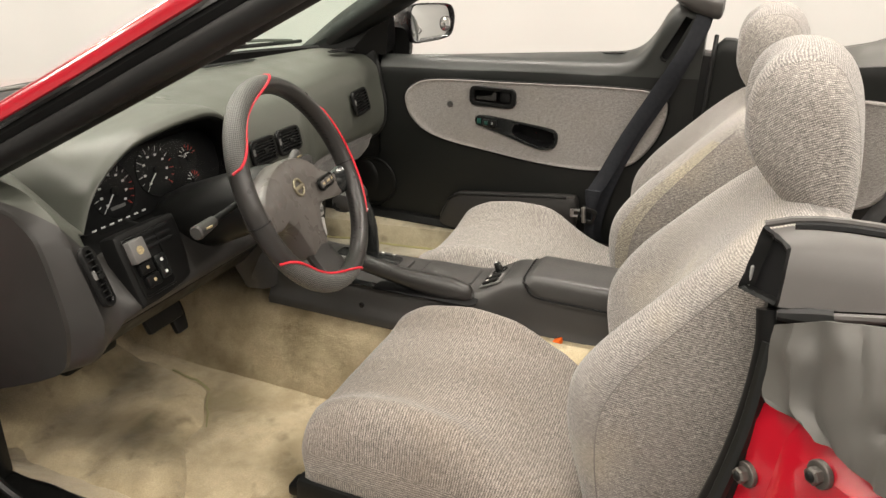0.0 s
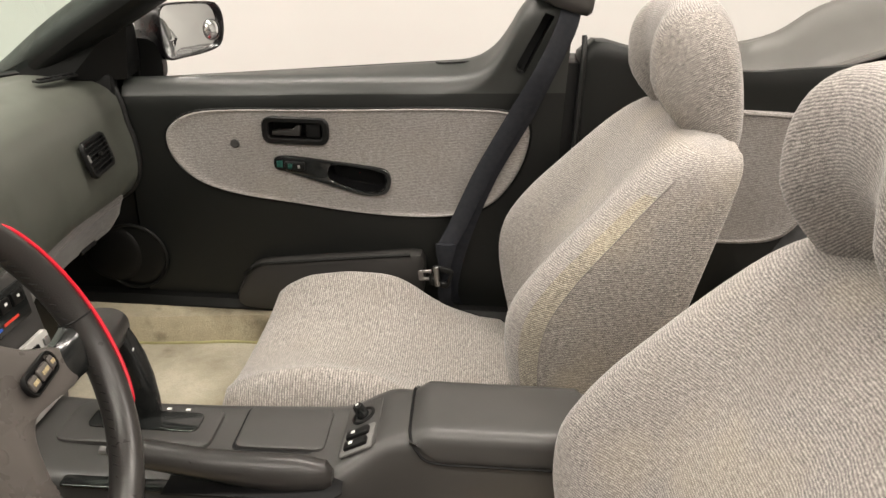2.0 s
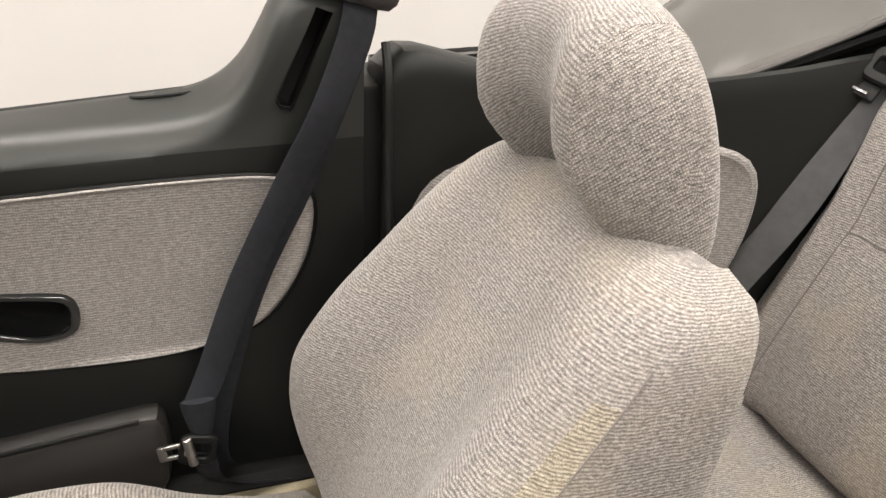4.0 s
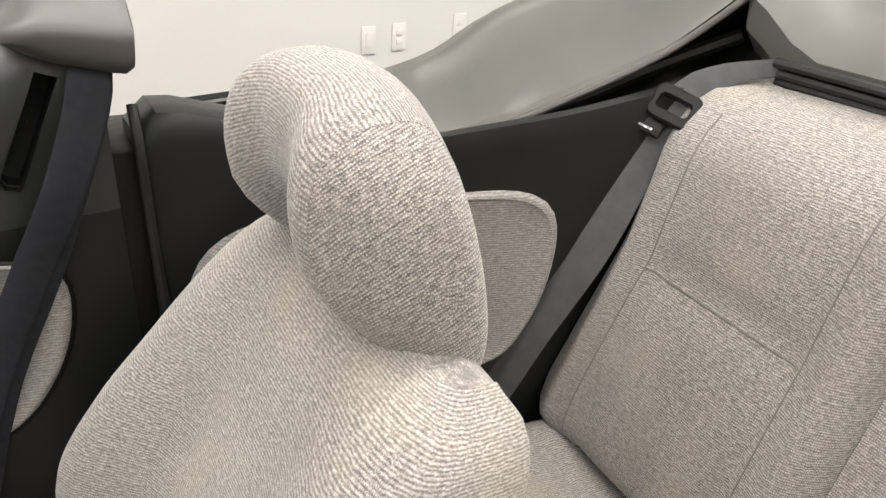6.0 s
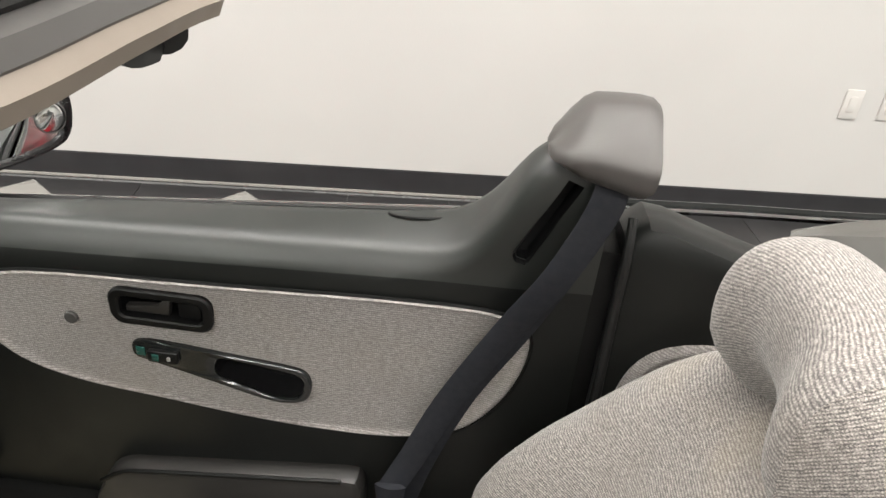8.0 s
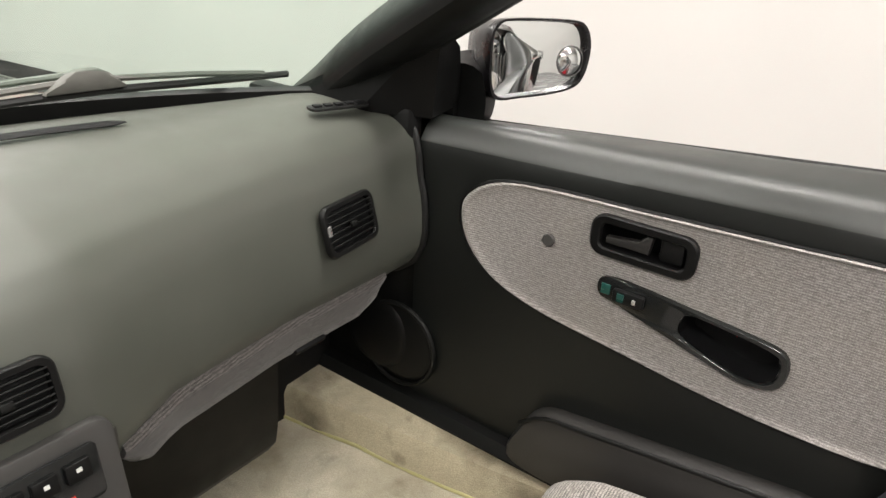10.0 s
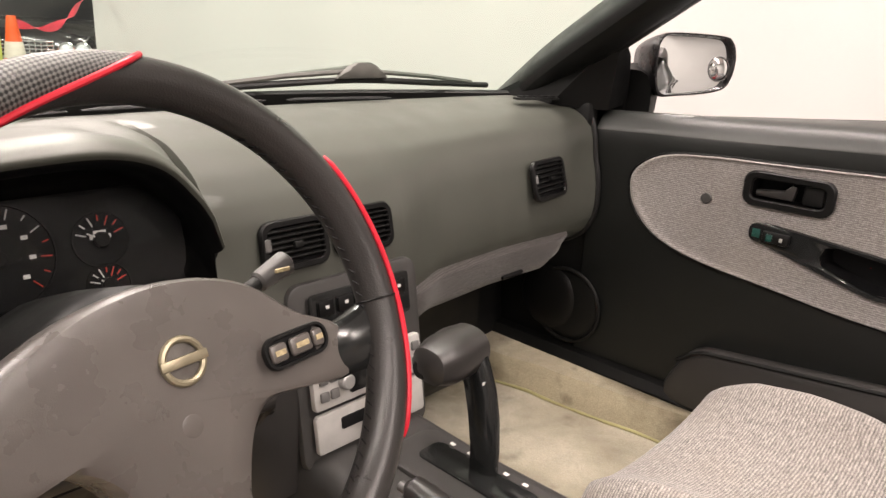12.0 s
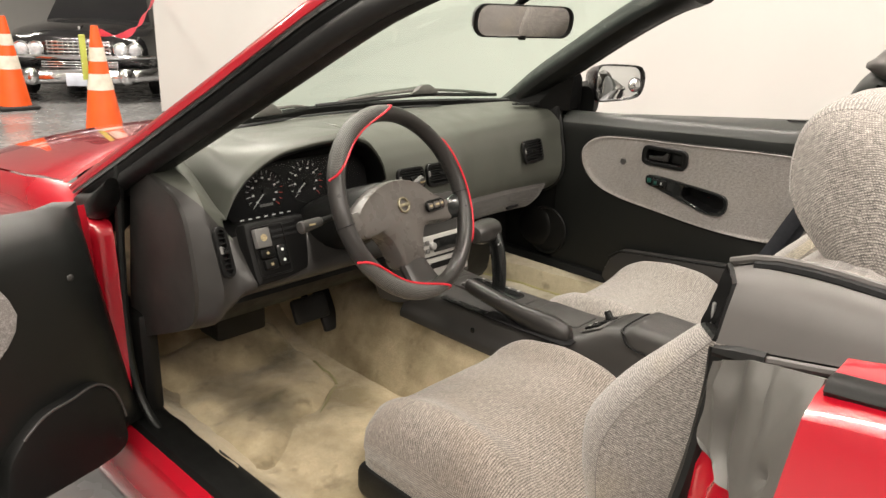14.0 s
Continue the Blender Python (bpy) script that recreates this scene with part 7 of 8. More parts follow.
def back_rows(yc, shift, lean, drop, m=44):
    """Loops up the height of a backrest whose side bolsters stand forward of its middle."""
    rows = []
    for i in range(m + 1):
        z = 0.315 + 0.579 * i / m
        cf, bf, bk, hw = smooth_table(BACK_SHAPE, z)
        mid = (cf + bk) / 2 + 0.03
        half, back = [], []
        for k in range(25):
            a = math.pi * k / 24
            w = sq(math.cos(a), 0.62)
            blend = min(1, max(0, (abs(w) - 0.30) / 0.50))
            xf = cf + (bf - cf) * blend * blend * (3 - 2 * blend)
            half.append((yc + hw * w, xf + (mid - xf) * (1 - abs(math.sin(a)) ** 0.30)))
        for k in range(1, 24):
            a = math.pi * k / 24
            back.append((yc + hw * sq(-math.cos(a), 0.7), bk - (bk - mid) * (1 - abs(math.sin(a)) ** 0.32)))
        rows.append([V((x + shift + lean * (z - 0.36), y, z + drop - 0.025 * (x - bk))) for y, x in half + back])
    return rows


def head_rows(yc, x0, z0, n=40):
    """A saddle-shaped headrest: a rounded top, and wings that hang down and stand forward beside the raised middle."""
    rows = []
    for i in range(n + 1):
        u = -1 + 2 * i / n
        u = math.copysign(1 - (1 - abs(u)) ** 1.5, u)
        au = abs(u)
        top = 0.1533 * (0.18 + 0.82 * max(0.10, max(0.0, 1 - au ** 2.73) ** (1 / 2.73)))
        low = -(0.1400 * (0.10 + 0.90 * max(0.0, 1 - au ** 4) ** 0.5) - 0.112 * math.exp(-(au / 0.56) ** 2.5))
        ef = 0.25 + 0.75 * max(0.0, 1 - au ** 3.3) ** 0.5
        eb = 0.25 + 0.75 * max(0.0, 1 - au ** 1.72) ** 0.5
        front = (0.070 + 0.036 * math.exp(-((au - 0.64) / 0.24) ** 2)) * ef
        back = 0.0636 * eb
        row = []
        for k in range(44):
            a = 2 * math.pi * k / 44
            c, s = sq(math.cos(a), 0.80), sq(math.sin(a), 0.86)
            z = (top + low) / 2 + (top - low) / 2 * s
            slim = 1 - 0.78 * max(0.0, -s) ** 1.5
            x = (back if c > 0 else front * slim) * c - 0.205 * z
            row.append(V((x0 + x, yc + 0.1686 * u * (1 - 0.103 * (z + 0.12) / 0.26), z0 + z)))
        if i in (0, n):
            mid = sum(row, V()) / 44
            row = [mid + (p - mid) * 0.55 + V((0, math.copysign(0.002, u), 0)) for p in row]
        rows.append(row)
    return rows


def front_seat(yc, label, profile, cushion_y, shift, lean, drop, head_y, head_x, bolster, hollow, yellowed=False):
    t = thing("front_seat", (0.30, yc, 0.22), label, "car seat", "front seats")
    n = 44
    rows = cushion_rows(profile, cushion_y, 0.248, bolster, hollow, n)
    part("cushion", loft(rows, True, True, swap=True), CORDED if yellowed else SOILED, t, "worn grey ribbed cloth cushion", 70)
    mid_x = sum(p[0] for p in profile) / len(profile)
    for s in (-1, 1):
        part("side_cover", box((mid_x + 0.02, cushion_y + s * 0.228, 0.258), (0.48, 0.045, 0.075), 0.018), TRIM, t, "charcoal plastic side cover")
        part("seat_rail", box((mid_x + 0.01, cushion_y + s * 0.19, 0.222), (0.54, 0.04, 0.025), 0.006), BLACK, t)
    m = 44
    rows = back_rows(yc, shift, lean, drop, m)
    part("backrest", loft(rows), CLOTH, t, "worn grey ribbed cloth backrest", 70)
    for s, k in ((1, 2), (-1, 22)):
        part("seam", tube([rows[i][k] + V((-0.0008, s * 0.001, 0)) for i in range(4, m - 3)], 0.0009, 6), THREAD, t)
    # side bolster panels in the coarser weave
    for s, ks in ((-1, range(22, 29)), (1, list(range(44, 48)) + list(range(0, 3)))):
        strip = [[rows[i][k % 48] + (rows[i][k % 48] - V((0.70 + shift, yc, rows[i][k % 48].z))).normalized() * 0.0016 for k in ks] for i in range(3, m - 5)]
        part("side_panel", loft(strip, False), WEAVE, t, "coarse weave side panel", 70)
    if yellowed:
        strip = [[rows[i][k] + (rows[i][k] - V((0.74 + shift, yc, rows[i][k].z))).normalized() * 0.0012 for k in (20, 21, 22)] for i in range(8, m - 5)]
        part("bolster_edge", loft(strip, False), YELLOWED, t, "yellowed worn bolster edge", 70)
    # headrest
    n = 40
    hx, hz = head_x, 0.9403 + drop
    rows = head_rows(head_y, hx, hz, n)
    ka, kb = 9, n - 9
    rest = part("headrest", loft(rows[ka:kb + 1], True, False, swap=True), CLOTH, t, "rounded grey cloth headrest", 80)
    part("end_panel", loft(rows[:ka + 1], True, True, planar=lambda c: (0.9 * c.x + 0.43 * c.z, 0.9 * (c.z - 0.8 * abs(c.y - head_y)) - 0.43 * c.x)), WEAVE, rest, "coarse weave end panel", 80)
    part("end_panel", loft(rows[kb:], True, True, planar=lambda c: (0.9 * c.x + 0.43 * c.z, 0.9 * (c.z - 0.8 * abs(c.y - head_y)) - 0.43 * c.x)), WEAVE, rest, "coarse weave end panel", 80)
    for k in (ka, kb):
        part("seam", tube(rows[k], 0.0006, 6, True), WEAVE, rest)
    for s in (-0.055, 0.055):
        part("headrest_post", rod((hx - 0.002, head_y + s, hz - 0.13), (hx - 0.004, head_y + s, hz - 0.02), 0.006), STEEL, t)
        part("post_guide", rod((hx - 0.002, head_y + s, hz - 0.082), (hx - 0.002, head_y + s, hz - 0.062), 0.012, 16), BLACK, t)
    part("recliner_cover", box((0.60 + shift, yc - 0.245, 0.31), (0.15, 0.03, 0.12), 0.02), TRIM, t, "charcoal recliner cover")
    return t


front_seat(-0.305, "worn grey cloth driver seat with headrest", DRIVER_CUSHION, -0.327, 0.057, -0.02, -0.004, -0.262, 0.8519, 0.032, 0.002)
front_seat(0.400, "worn grey cloth passenger seat with headrest", PASSENGER_CUSHION, 0.374, 0.0, 0.0, 0.0, 0.430, 0.8289, 0.046, 0.020, True)

# belt stalk by the driver's seat
stalk = thing("belt_buckle", (0.45, -0.12, 0.34), "black belt buckle stalk with orange release", "belt buckle")
part("stalk", loft([even(curve_points([p + V((a * w, b * w * 0.6, 0)) for a, b in ((-1, -1), (1, -1), (1, 1), (-1, 1))], 16, True), 16, True) for p, w in ((V((0.55, -0.082, 0.27)), 0.012), (V((0.505, -0.078, 0.335)), 0.015), (V((0.472, -0.074, 0.384)), 0.017), (V((0.466, -0.073, 0.392)), 0.016))]), BLACK, stalk)
part("release_button", box((0.463, -0.072, 0.396), (0.026, 0.018, 0.012), 0.003, Matrix.Rotation(radians(-28), 3, "Y")), ORANGE, stalk, "orange release button")

# floor mat
mat_rows = []
for i in range(30):
    row = []
    for j in range(26):
        y = -0.70 + 0.415 * j / 25
        for_x = -0.66 + (0.345 + 0.62 * (-0.285 - y)) * i / 29
        e = min(i, 29 - i, j)
        z = 0.217 + 0.010 * noise.noise(V((for_x * 9, y * 9, 3))) + 0.006 * noise.noise(V((for_x * 25, y * 25, 1)))
        z += max(0, (-0.52 - for_x)) * 0.55
        row.append(V((for_x + 0.03 * noise.noise(V((0, y * 7, 5))), y + 0.025 * noise.noise(V((for_x * 7, 0, 0))), z - (0.035, 0.018, 0.008, 0.003)[min(e, 3)] + (0.003 if e > 3 else 0) - (0.008 if j == 25 else 0))))
    mat_rows.append(row)
solid("floor_mat", loft(mat_rows, False), MAT, (-0.35, -0.42, 0.21), "stained tan carpet mat in the driver footwell", "floor mat")
solid("mat_binding", tube([r_[-1] + V((0.003 * noise.noise(r_[-1] * 60), 0.004 * noise.noise(r_[-1] * 80), 0.010)) for r_ in mat_rows[20:]] + [q + V((0.004 * noise.noise(q * 70), 0, 0.010)) for q in reversed(mat_rows[-1][15:])], 0.003, 6), mat("olive_binding", (0.24, 0.22, 0.11), 0.8), (-0.1, -0.25, 0.21), "frayed olive edge binding of the mat", "mat edge")
rows = []
for i in range(24):
    x = -0.70 + 0.72 * i / 23
    rows.append([V((x, y, 0.224 + 0.006 * noise.noise(V((x * 9, y * 9, 7))) + max(0, (-0.58 - x)) * 0.55)) for y in [0.20 + (0.404 + 0.135 * (x + 0.456)) * j / 14 for j in range(15)]])
solid("floor_mat", loft(rows, False), PALE_CARPET, (-0.35, 0.4, 0.21), "pale cream carpet in the passenger footwell", "floor mat")
solid("mat_binding", tube([r_[-1] + V((0, 0.002 * noise.noise(r_[-1] * 60), 0.003)) for r_ in rows], 0.004, 6), mat("yellow_green_binding", (0.42, 0.39, 0.19), 0.8), (-0.35, 0.6, 0.21), "yellow-green edge binding of the pale mat", "mat edge")
rows = []
for i in range(28):
    x = -0.66 + 1.26 * i / 27
    y0 = min(0.655, 0.598 + 0.135 * (x + 0.456))
    w = 0.004 * noise.noise(V((x * 12, 1, 2)))
    rows.append([V((x, y0, 0.210)), V((x, y0 + 0.006 + w, 0.235)), V((x, y0 + 0.010 + w, 0.278)), V((x, y0 + 0.020, 0.292 + w)), V((x, 0.700, 0.296)), V((x, 0.712, 0.270))])
part("sill_carpet", loft(rows, False), SILL_CARPET, shell, "stained tan carpet over the sill")
part("sill_strip", loft([[V((x, 0.722, 0.275)), V((x, 0.694, 0.280)), V((x, 0.690, 0.300)), V((x, 0.702, 0.318)), V((x, 0.724, 0.322))] for x in (-0.66, -0.5, -0.2, 0.1, 0.4, 0.62)]), TRIM, shell, "dark plastic sill strip")

# ---- rear seat ----
rear = thing("rear_bench", (1.2, 0, 0.36), "grey cloth rear bench with two bucket places", "rear seat")


def rear_place(sgn):
    yc = sgn * 0.347
    rows = []
    n = 30
    for i in range(n + 1):
        f = i / n
        z = 0.45 + 0.567 * f
        xb = 1.182 + 0.145 * f + 0.03 * max(0, f - 0.85) / 0.15
        top = max(0.0, 1 - max(0, (f - 0.9) / 0.1) ** 2) ** 0.5
        row = []
        for j in range(31):
            u = -1 + 2 * j / 30
            hw = 0.20 + (0.05 * max(0.0, min(1.0, (0.80 - z) / 0.25)) - 0.04 * max(0.0, 1 - f / 0.10) ** 2 if u * sgn > 0 else 0.0)
            au = abs(u)
            bol = max(0, (au - 0.55) / 0.45)
            puff = 0.0
            for lo, hi in ((0.0, 0.59), (0.59, 1.0)):
                if lo <= f <= hi and au < 0.66:
                    s = (f - lo) / (hi - lo)
                    puff = 0.020 * (max(0, math.sin(math.pi * s)) ** 0.35) * (1 - (au / 0.66) ** 6)
            edge = max(0.0, 1 - au ** 8) ** 0.5
            x = xb - puff - 0.03 * math.sin(math.pi * min(1, bol)) * (0.5 + 0.5 * edge) + 0.06 * (1 - edge) + 0.10 * (1 - top) + 0.05 * max(0.0, 1 - f / 0.09) ** 2
            row.append(V((x, yc + hw * u * 1.0, z)))
        rows.append(row)
    part("backrest", loft(rows, False), CLOTH, rear, "grey ribbed cloth backrest with sewn panels", 70)
    part("cross_seam", tube([p + V((-0.0005, 0, 0)) for p in rows[int(0.59 * n)][6:25]], 0.0010, 6), THREAD, rear, "sunken seam")
    for j in (6, 24):
        part("side_seam", tube([r_[j] + V((-0.0004, 0, 0)) for r_ in rows[1:-2]], 0.0010, 6), THREAD, rear, "sunken seam")
    rows = []
    for i in range(25):
        f = i / 24
        x = 0.955 + 0.30 * f
        row = []
        for j in range(27):
            u = -1 + 2 * j / 26
            edge = max(0.0, 1 - abs(u) ** 8) ** 0.4
            fr = max(0.0, 1 - (1 - min(1, f / 0.25)) ** 2.5) ** 0.5
            z = 0.39 + (0.105 - 0.045 * f) * fr * (0.6 + 0.4 * edge) + 0.02 * math.exp(-((abs(u) - 0.78) / 0.16) ** 2) * fr - 0.012 * math.exp(-((f - 0.62) / 0.04) ** 2) * 0.4
            row.append(V((x, yc + 0.225 * u, z)))
        rows.append(row)
    part("cushion", loft(list(map(list, zip(*rows))), False), CLOTH, rear, "grey ribbed cloth cushion", 70)
    part("cushion_seam", tube([r_[k] + V((0, 0, 0.001)) for k, r_ in ((5, r0) for r0 in rows[3:])], 0.001, 6), THREAD, rear)


rear_place(1)
rear_place(-1)
part("centre_backrest", loft([[V((1.200 + 0.150 * f, y, 0.42 + 0.585 * f)) for y in [-0.155 + 0.031 * j for j in range(11)]] for f in [i / 12 for i in range(13)]], False), CLOTH, rear, "grey cloth centre section", 70)
part("centre_cushion", loft([[V((0.99 + 0.27 * f, y, 0.445 - 0.02 * f)) for f in [j / 8 for j in range(9)]] for y in [-0.135 + 0.027 * i for i in range(11)]], False), CLOTH, rear)
part("seat_base", box((1.12, 0, 0.295), (0.32, 1.08, 0.19), 0.03), CARPET, rear, "carpeted seat base")
part("back_panel", box((1.46, 0, 0.70), (0.10, 1.24, 0.56), 0.02), BLACK, rear)

rb = thing("rear_belt", (1.3, 0.57, 0.8), "grey rear seat belt hooked beside the backrest", "seat belt")
part("webbing", strap([V((1.415, 0.455, 1.035)), V((1.375, 0.500, 1.02)), V((1.335, 0.525, 0.995)), V((1.285, 0.535, 0.93)), V((1.215, 0.535, 0.78)), V((1.145, 0.555, 0.64)), V((1.09, 0.58, 0.50)), V((1.06, 0.59, 0.43))], 0.05, lambda s: V((0.5, -0.75, -0.2))), GREY_WEBBING, rb)
BX, BY = V((0.45, -0.80, -0.25)).normalized(), V((0.55, 0.10, 0.83)).normalized()
part("belt_hook", frame_ring(rounded(0.064, 0.048, 0.012), rounded(0.042, 0.018, 0.005), V((1.300, 0.525, 0.972)), BX, BY, 0.010), TRIM, rb, "grey plastic belt clip")
part("hook_tab", box(V((1.275, 0.545, 0.950)), (0.05, 0.028, 0.010), 0.003, basis(BX, BY)), TRIM, rb)
part("tongue_edge", box(V((1.267, 0.545, 0.946)), (0.034, 0.004, 0.012), 0.001, basis(BX, BY)), CHROME, rb, "bright metal tongue edge")

# ---- mirrors ----
rv = thing("rear_view_mirror", (0.0, 0.02, 1.14), "black framed rear-view mirror", "mirror")
mn = V((0.93, -0.30, -0.12)).normalized()
mx = V((0.31, 0.95, 0)).normalized()
my = mn.cross(mx)
if my.z < 0:
    my = -my
mc = V((-0.0085, 0.0185, 1.144))
shape = [(p.x, p.y) for p in even([V((a, b, 0)) for a, b in rounded(0.268, 0.071, 0.029, 8)], 60, True)]
hs = [[mc + mx * a * f + my * b * f + mn * h for a, b in shape] for f, h in ((0.30, -0.045), (0.75, -0.038), (0.96, -0.018), (1.02, 0.0), (1.03, 0.006), (0.99, 0.008), (0.945, 0.006), (0.94, 0.003))]
part("housing", loft(hs), BLACK, rv, "black plastic housing")
part("mirror_glass", loft([[mc + mx * a * f + my * b * f + mn * h for a, b in shape] for f, h in ((0.95, 0.0035), (0.945, 0.0045), (0.02, 0.0045))]), MIRROR, rv, "silvered mirror glass")
part("dip_tab", box(mc - my * 0.036 + mn * 0.0, (0.02, 0.012, 0.010), 0.003, basis(mx, my)), BLACK, rv)
part("stem", tube(curve_points([mc - mn * 0.03, mc - mn * 0.05 + V((0.02, 0, 0.035)), V((0.115, 0.0, 1.242))], 14), 0.009, 10), BLACK, rv)
part("ball_joint", dome(mc - mn * 0.044, -mn, 0.018, 0.014, 16), BLACK, rv)


def door_mirror(sgn):
    t = thing("door_mirror", (-0.25, sgn * 0.87, 0.94), "black door mirror with a round blind-spot mirror stuck on", "mirror")
    gn = V((0.855, -sgn * 0.51, 0.09)).normalized()
    gx = V((0.51, sgn * 0.855, 0)).normalized()
    gy = V((0, 0, 1)) - gn * gn.z
    gy.normalize()
    gc = V((-0.232, sgn * 0.858, 0.947))
    outl2 = [(p.x, p.y) for p in curve_points([V((a, b, 0)) for a, b in ((-0.080, -0.055), (-0.087, 0.018), (-0.077, 0.048), (-0.05, 0.056), (0.05, 0.054), (0.078, 0.044), (0.088, 0.012), (0.078, -0.032), (0.05, -0.051), (-0.03, -0.060))], 60, True)]
    part("housing", loft([[gc + gx * (a * f - 0.016 * (1 - f)) + gy * b * f + gn * h + V((-0.05, 0, -0.004)) * max(0.0, -h - 0.02) for a, b in outl2] for f, h in ((0.25, -0.125), (0.55, -0.120), (0.80, -0.098), (0.95, -0.060), (1.03, -0.020), (1.06, 0.006), (1.045, 0.012), (0.99, 0.012), (0.985, 0.004), (0.97, -0.004), (0.9, -0.006))]), MIRROR_BLACK, t, "black plastic housing")
    part("mirror_glass", loft([[gc + gx * a * f + gy * b * f + gn * h for a, b in outl2] for f, h in [(0.985, -0.001), (0.98, 0.001)] + [(g, 0.001 + 0.0025 * (1 - g * g)) for g in (0.9, 0.75, 0.6, 0.45, 0.3, 0.15, 0.02)]]), MIRROR, t, "silvered mirror glass")
    sp = gc + gx * 0.060 - gy * 0.008 + gn * 0.003
    part("blind_spot_mirror", dome(sp, gn, 0.024, 0.007, 28, 8), MIRROR, t, "round convex mirror")
    part("spot_ring", tube([sp + gx * 0.024 * math.cos(a * math.pi / 14) + gy * 0.024 * math.sin(a * math.pi / 14) for a in range(28)], 0.0016, 6, True), STALK, t)
    part("foot", loft([even(curve_points([V((x + dx, sgn * yy, z + dz)) for x, z in ((-0.37, 0.825), (-0.285, 0.832), (-0.28, 0.905), (-0.31, 0.93), (-0.37, 0.915))], 20, True), 20, True) for yy, dx, dz in ((0.785, 0.0, 0.0), (0.81, 0.0, 0.002), (0.835, -0.012, 0.012))]), BLACK, t, "black mirror foot")
    return t


door_mirror(1)


# ---- wipers ----
def wiper(pivot, left, joint, right):
    """Arm from its pivot to the joint, and a blade in a sprung frame with a humped bracket over the joint."""
    t = thing("wiper", pivot, "dusty grey wiper resting at the foot of the windshield", "wiper")
    pivot, left, joint, right = V(pivot), V(left), V(joint), V(right)
    part("pivot_cap", dome(pivot, (0, 0, 1), 0.022, 0.016, 16), BLACK, t)
    part("arm", tube(curve_points([pivot + V((0, 0, 0.012)), pivot.lerp(joint, 0.35) + V((-0.01, 0, 0.02)), joint + V((-0.004, 0, -0.004))], 20), [0.012] * 5 + [0.007] * 15, 8, flat=0.7), DUSTY, t)
    low = joint + V((0, 0, -0.030))
    blade = curve_points([left, left.lerp(low, 0.6) + V((0, 0, 0.002)), low, right.lerp(low, 0.5), right], 30)
    part("blade", tube(blade, 0.006, 8), RUBBER, t)
    part("frame", tube([blade[3] + V((0, 0, 0.005)), blade[9] + V((0, 0, 0.013)), joint + V((0, 0, -0.012)), blade[22] + V((0, 0, 0.013)), blade[27] + V((0, 0, 0.005))], 0.005, 6), DUSTY, t)
    ax = (right - left).normalized()
    part("bracket", slab([(-0.060, -0.026), (0.050, -0.026), (0.030, -0.004), (0.014, 0.004), (-0.016, 0.004), (-0.034, -0.006)], joint, ax, V((0, 0, 1)), 0.014, 0.004), DUSTY, t, "dusty grey humped bracket")


wiper((-0.86, 0.12, 0.826), (-0.72, -0.045, 0.872), (-0.645, 0.337, 0.921), (-0.63, 0.69, 0.874))
wiper((-0.84, -0.42, 0.820), (-0.615, -0.41, 0.870), (-0.600, -0.297, 0.904), (-0.69, -0.10, 0.874))

# ---- driver's door, standing open ----
ddoor = thing("car_door", (-0.45, -0.87, 0.25), "open charcoal driver door seen from inside", "car door")
OPEN = Matrix.Translation((-0.44, -0.865, 0)) @ Matrix.Rotation(radians(-72), 4, "Z")


def dput(name, bm, material, label="", parent=None):
    bm.transform(OPEN)
    return part(name, bm, material, parent or ddoor, label)


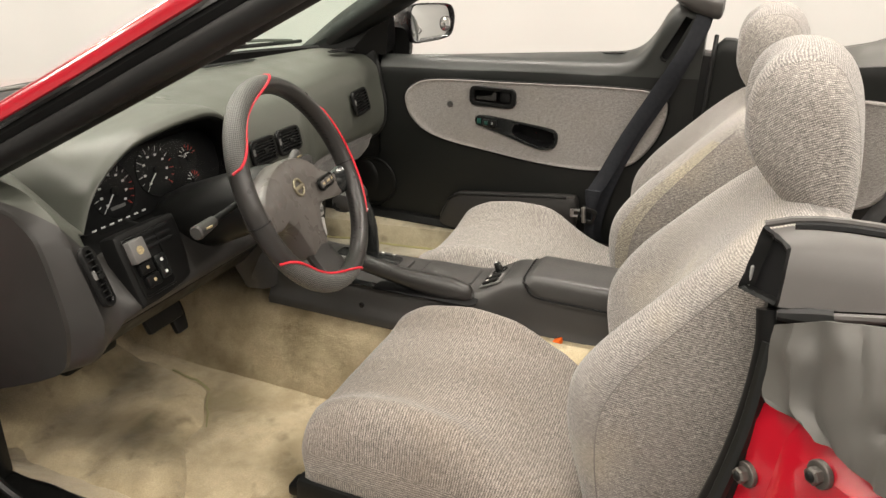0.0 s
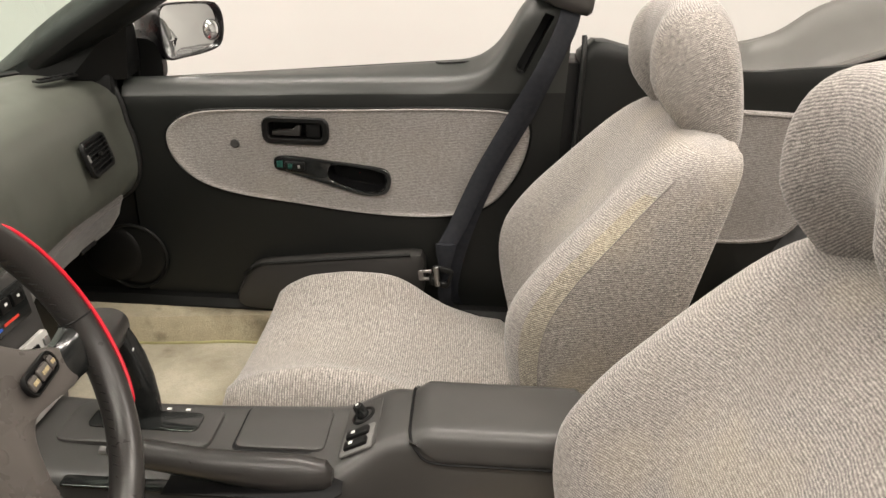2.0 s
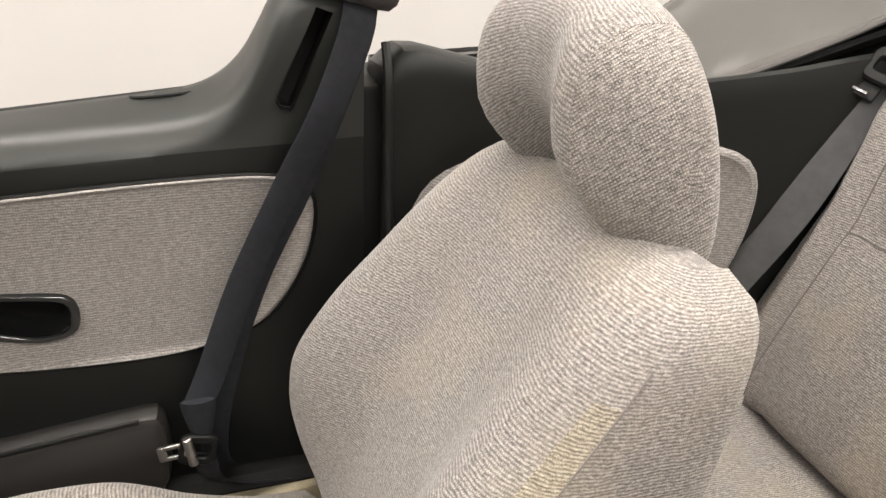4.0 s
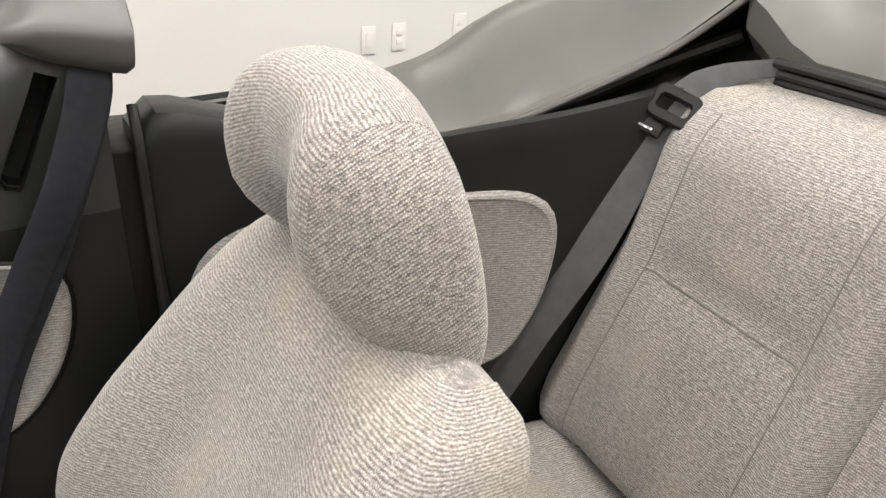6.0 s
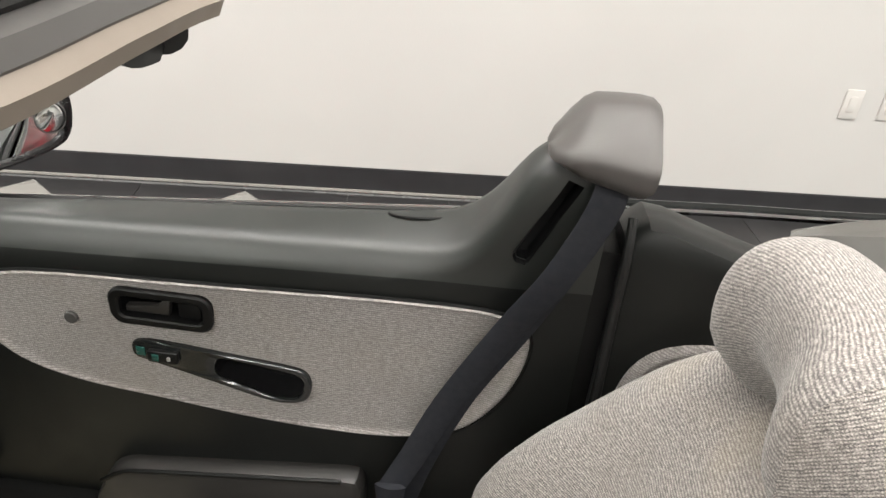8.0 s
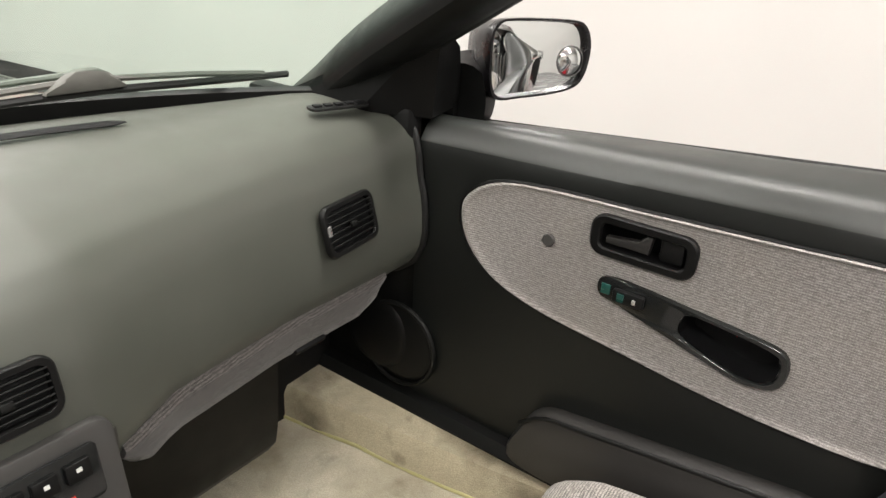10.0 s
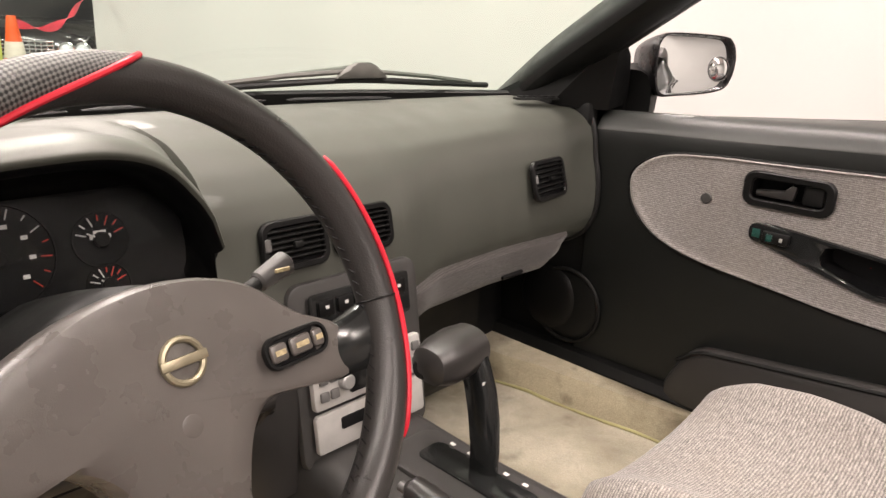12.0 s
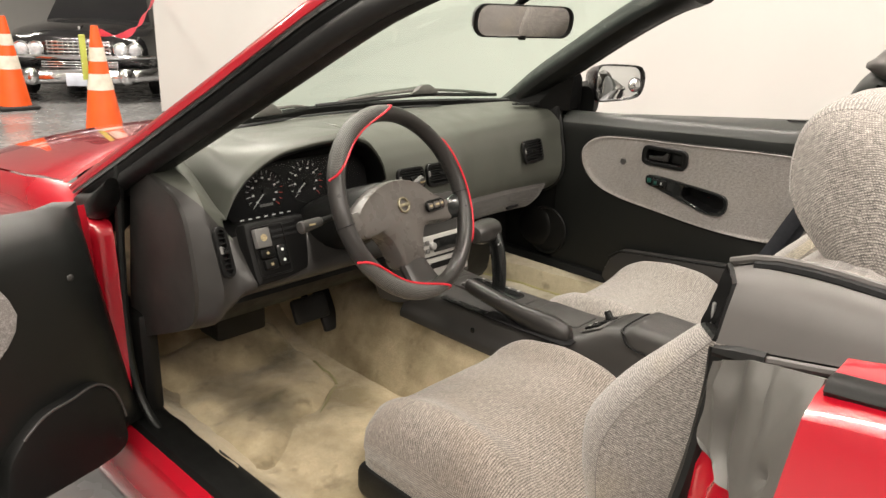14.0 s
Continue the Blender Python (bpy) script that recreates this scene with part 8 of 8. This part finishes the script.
# local: x along the door from its hinge, y to the cabin side
rows = []
for x in [0.0 + 0.05 * i for i in range(22)]:
    li, lo = 0.755 + 0.06 * x, 0.775 + 0.07 * x
    fr = min(1, x / 0.06)
    rows.append(even(curve_points([V((x - 0.19 * max(0.0, 0.74 - z) * max(0.0, 1 - x / 0.25), y, z)) for y, z in ((0.04, 0.24), (0.075 * fr + 0.02, 0.30), (0.085 * fr + 0.02, 0.5), (0.085 * fr + 0.02, 0.70), (0.08 * fr + 0.02, li - 0.03), (0.05 * fr + 0.02, li), (0.02, lo), (0.005, lo - 0.01), (0.0, 0.6), (0.0, 0.26))], 40, True), 40, True))
dput("door_card", loft(rows), LEDGE, "charcoal moulded door card")
rows = []
for x in (-0.02, 0.0, 0.5, 1.05):
    rows.append([V((x, y, z)) for y, z in ((0.02, 0.725 + 0.07 * x), (-0.01, 0.735 + 0.07 * x), (-0.035, 0.67), (-0.045, 0.55), (-0.04, 0.35), (-0.02, 0.24), (0.02, 0.24))])
dput("outer_skin", loft([even(curve_points(r_, 30, True), 30, True) for r_ in rows]), PAINT, "red outer door skin")
outl3 = curve_points([V((a, b, 0)) for a, b in ((0.22, 0.60), (0.23, 0.67), (0.30, 0.72), (0.60, 0.745), (0.95, 0.75), (0.98, 0.62), (0.90, 0.52), (0.60, 0.51), (0.32, 0.53))], 60, True)
dput("cloth_panel", slab([(-p.x, p.y) for p in outl3], V((0, 0.104, 0)), V((-1, 0, 0)), V((0, 0, 1)), 0.010, 0.005), DOOR_CLOTH, "grey tweed cloth panel")
sp3 = curve_points([V((0.03 + (a - 0.03) * 0.68, b, 0)) for a, b in ((0.04, 0.26), (0.03, 0.33), (0.06, 0.40), (0.12, 0.435), (0.20, 0.43), (0.30, 0.42), (0.40, 0.36), (0.40, 0.27), (0.2, 0.25))], 60, True)
dput("speaker_pod", slab([(-p.x, p.y) for p in sp3], V((0, 0.100, 0)), V((-1, 0, 0)), V((0, 0, 1)), 0.030, 0.012), TRIM, "charcoal speaker pod")
dput("pod_edge", tube([V((p.x, 0.129, p.y)) for p in sp3[6:30]], 0.0025, 8), CONSOLE, "pale worn edge")
dput("screw_cap", dome((0.10, 0.107, 0.66), (0, 1, 0), 0.007, 0.003, 12), CONSOLE)
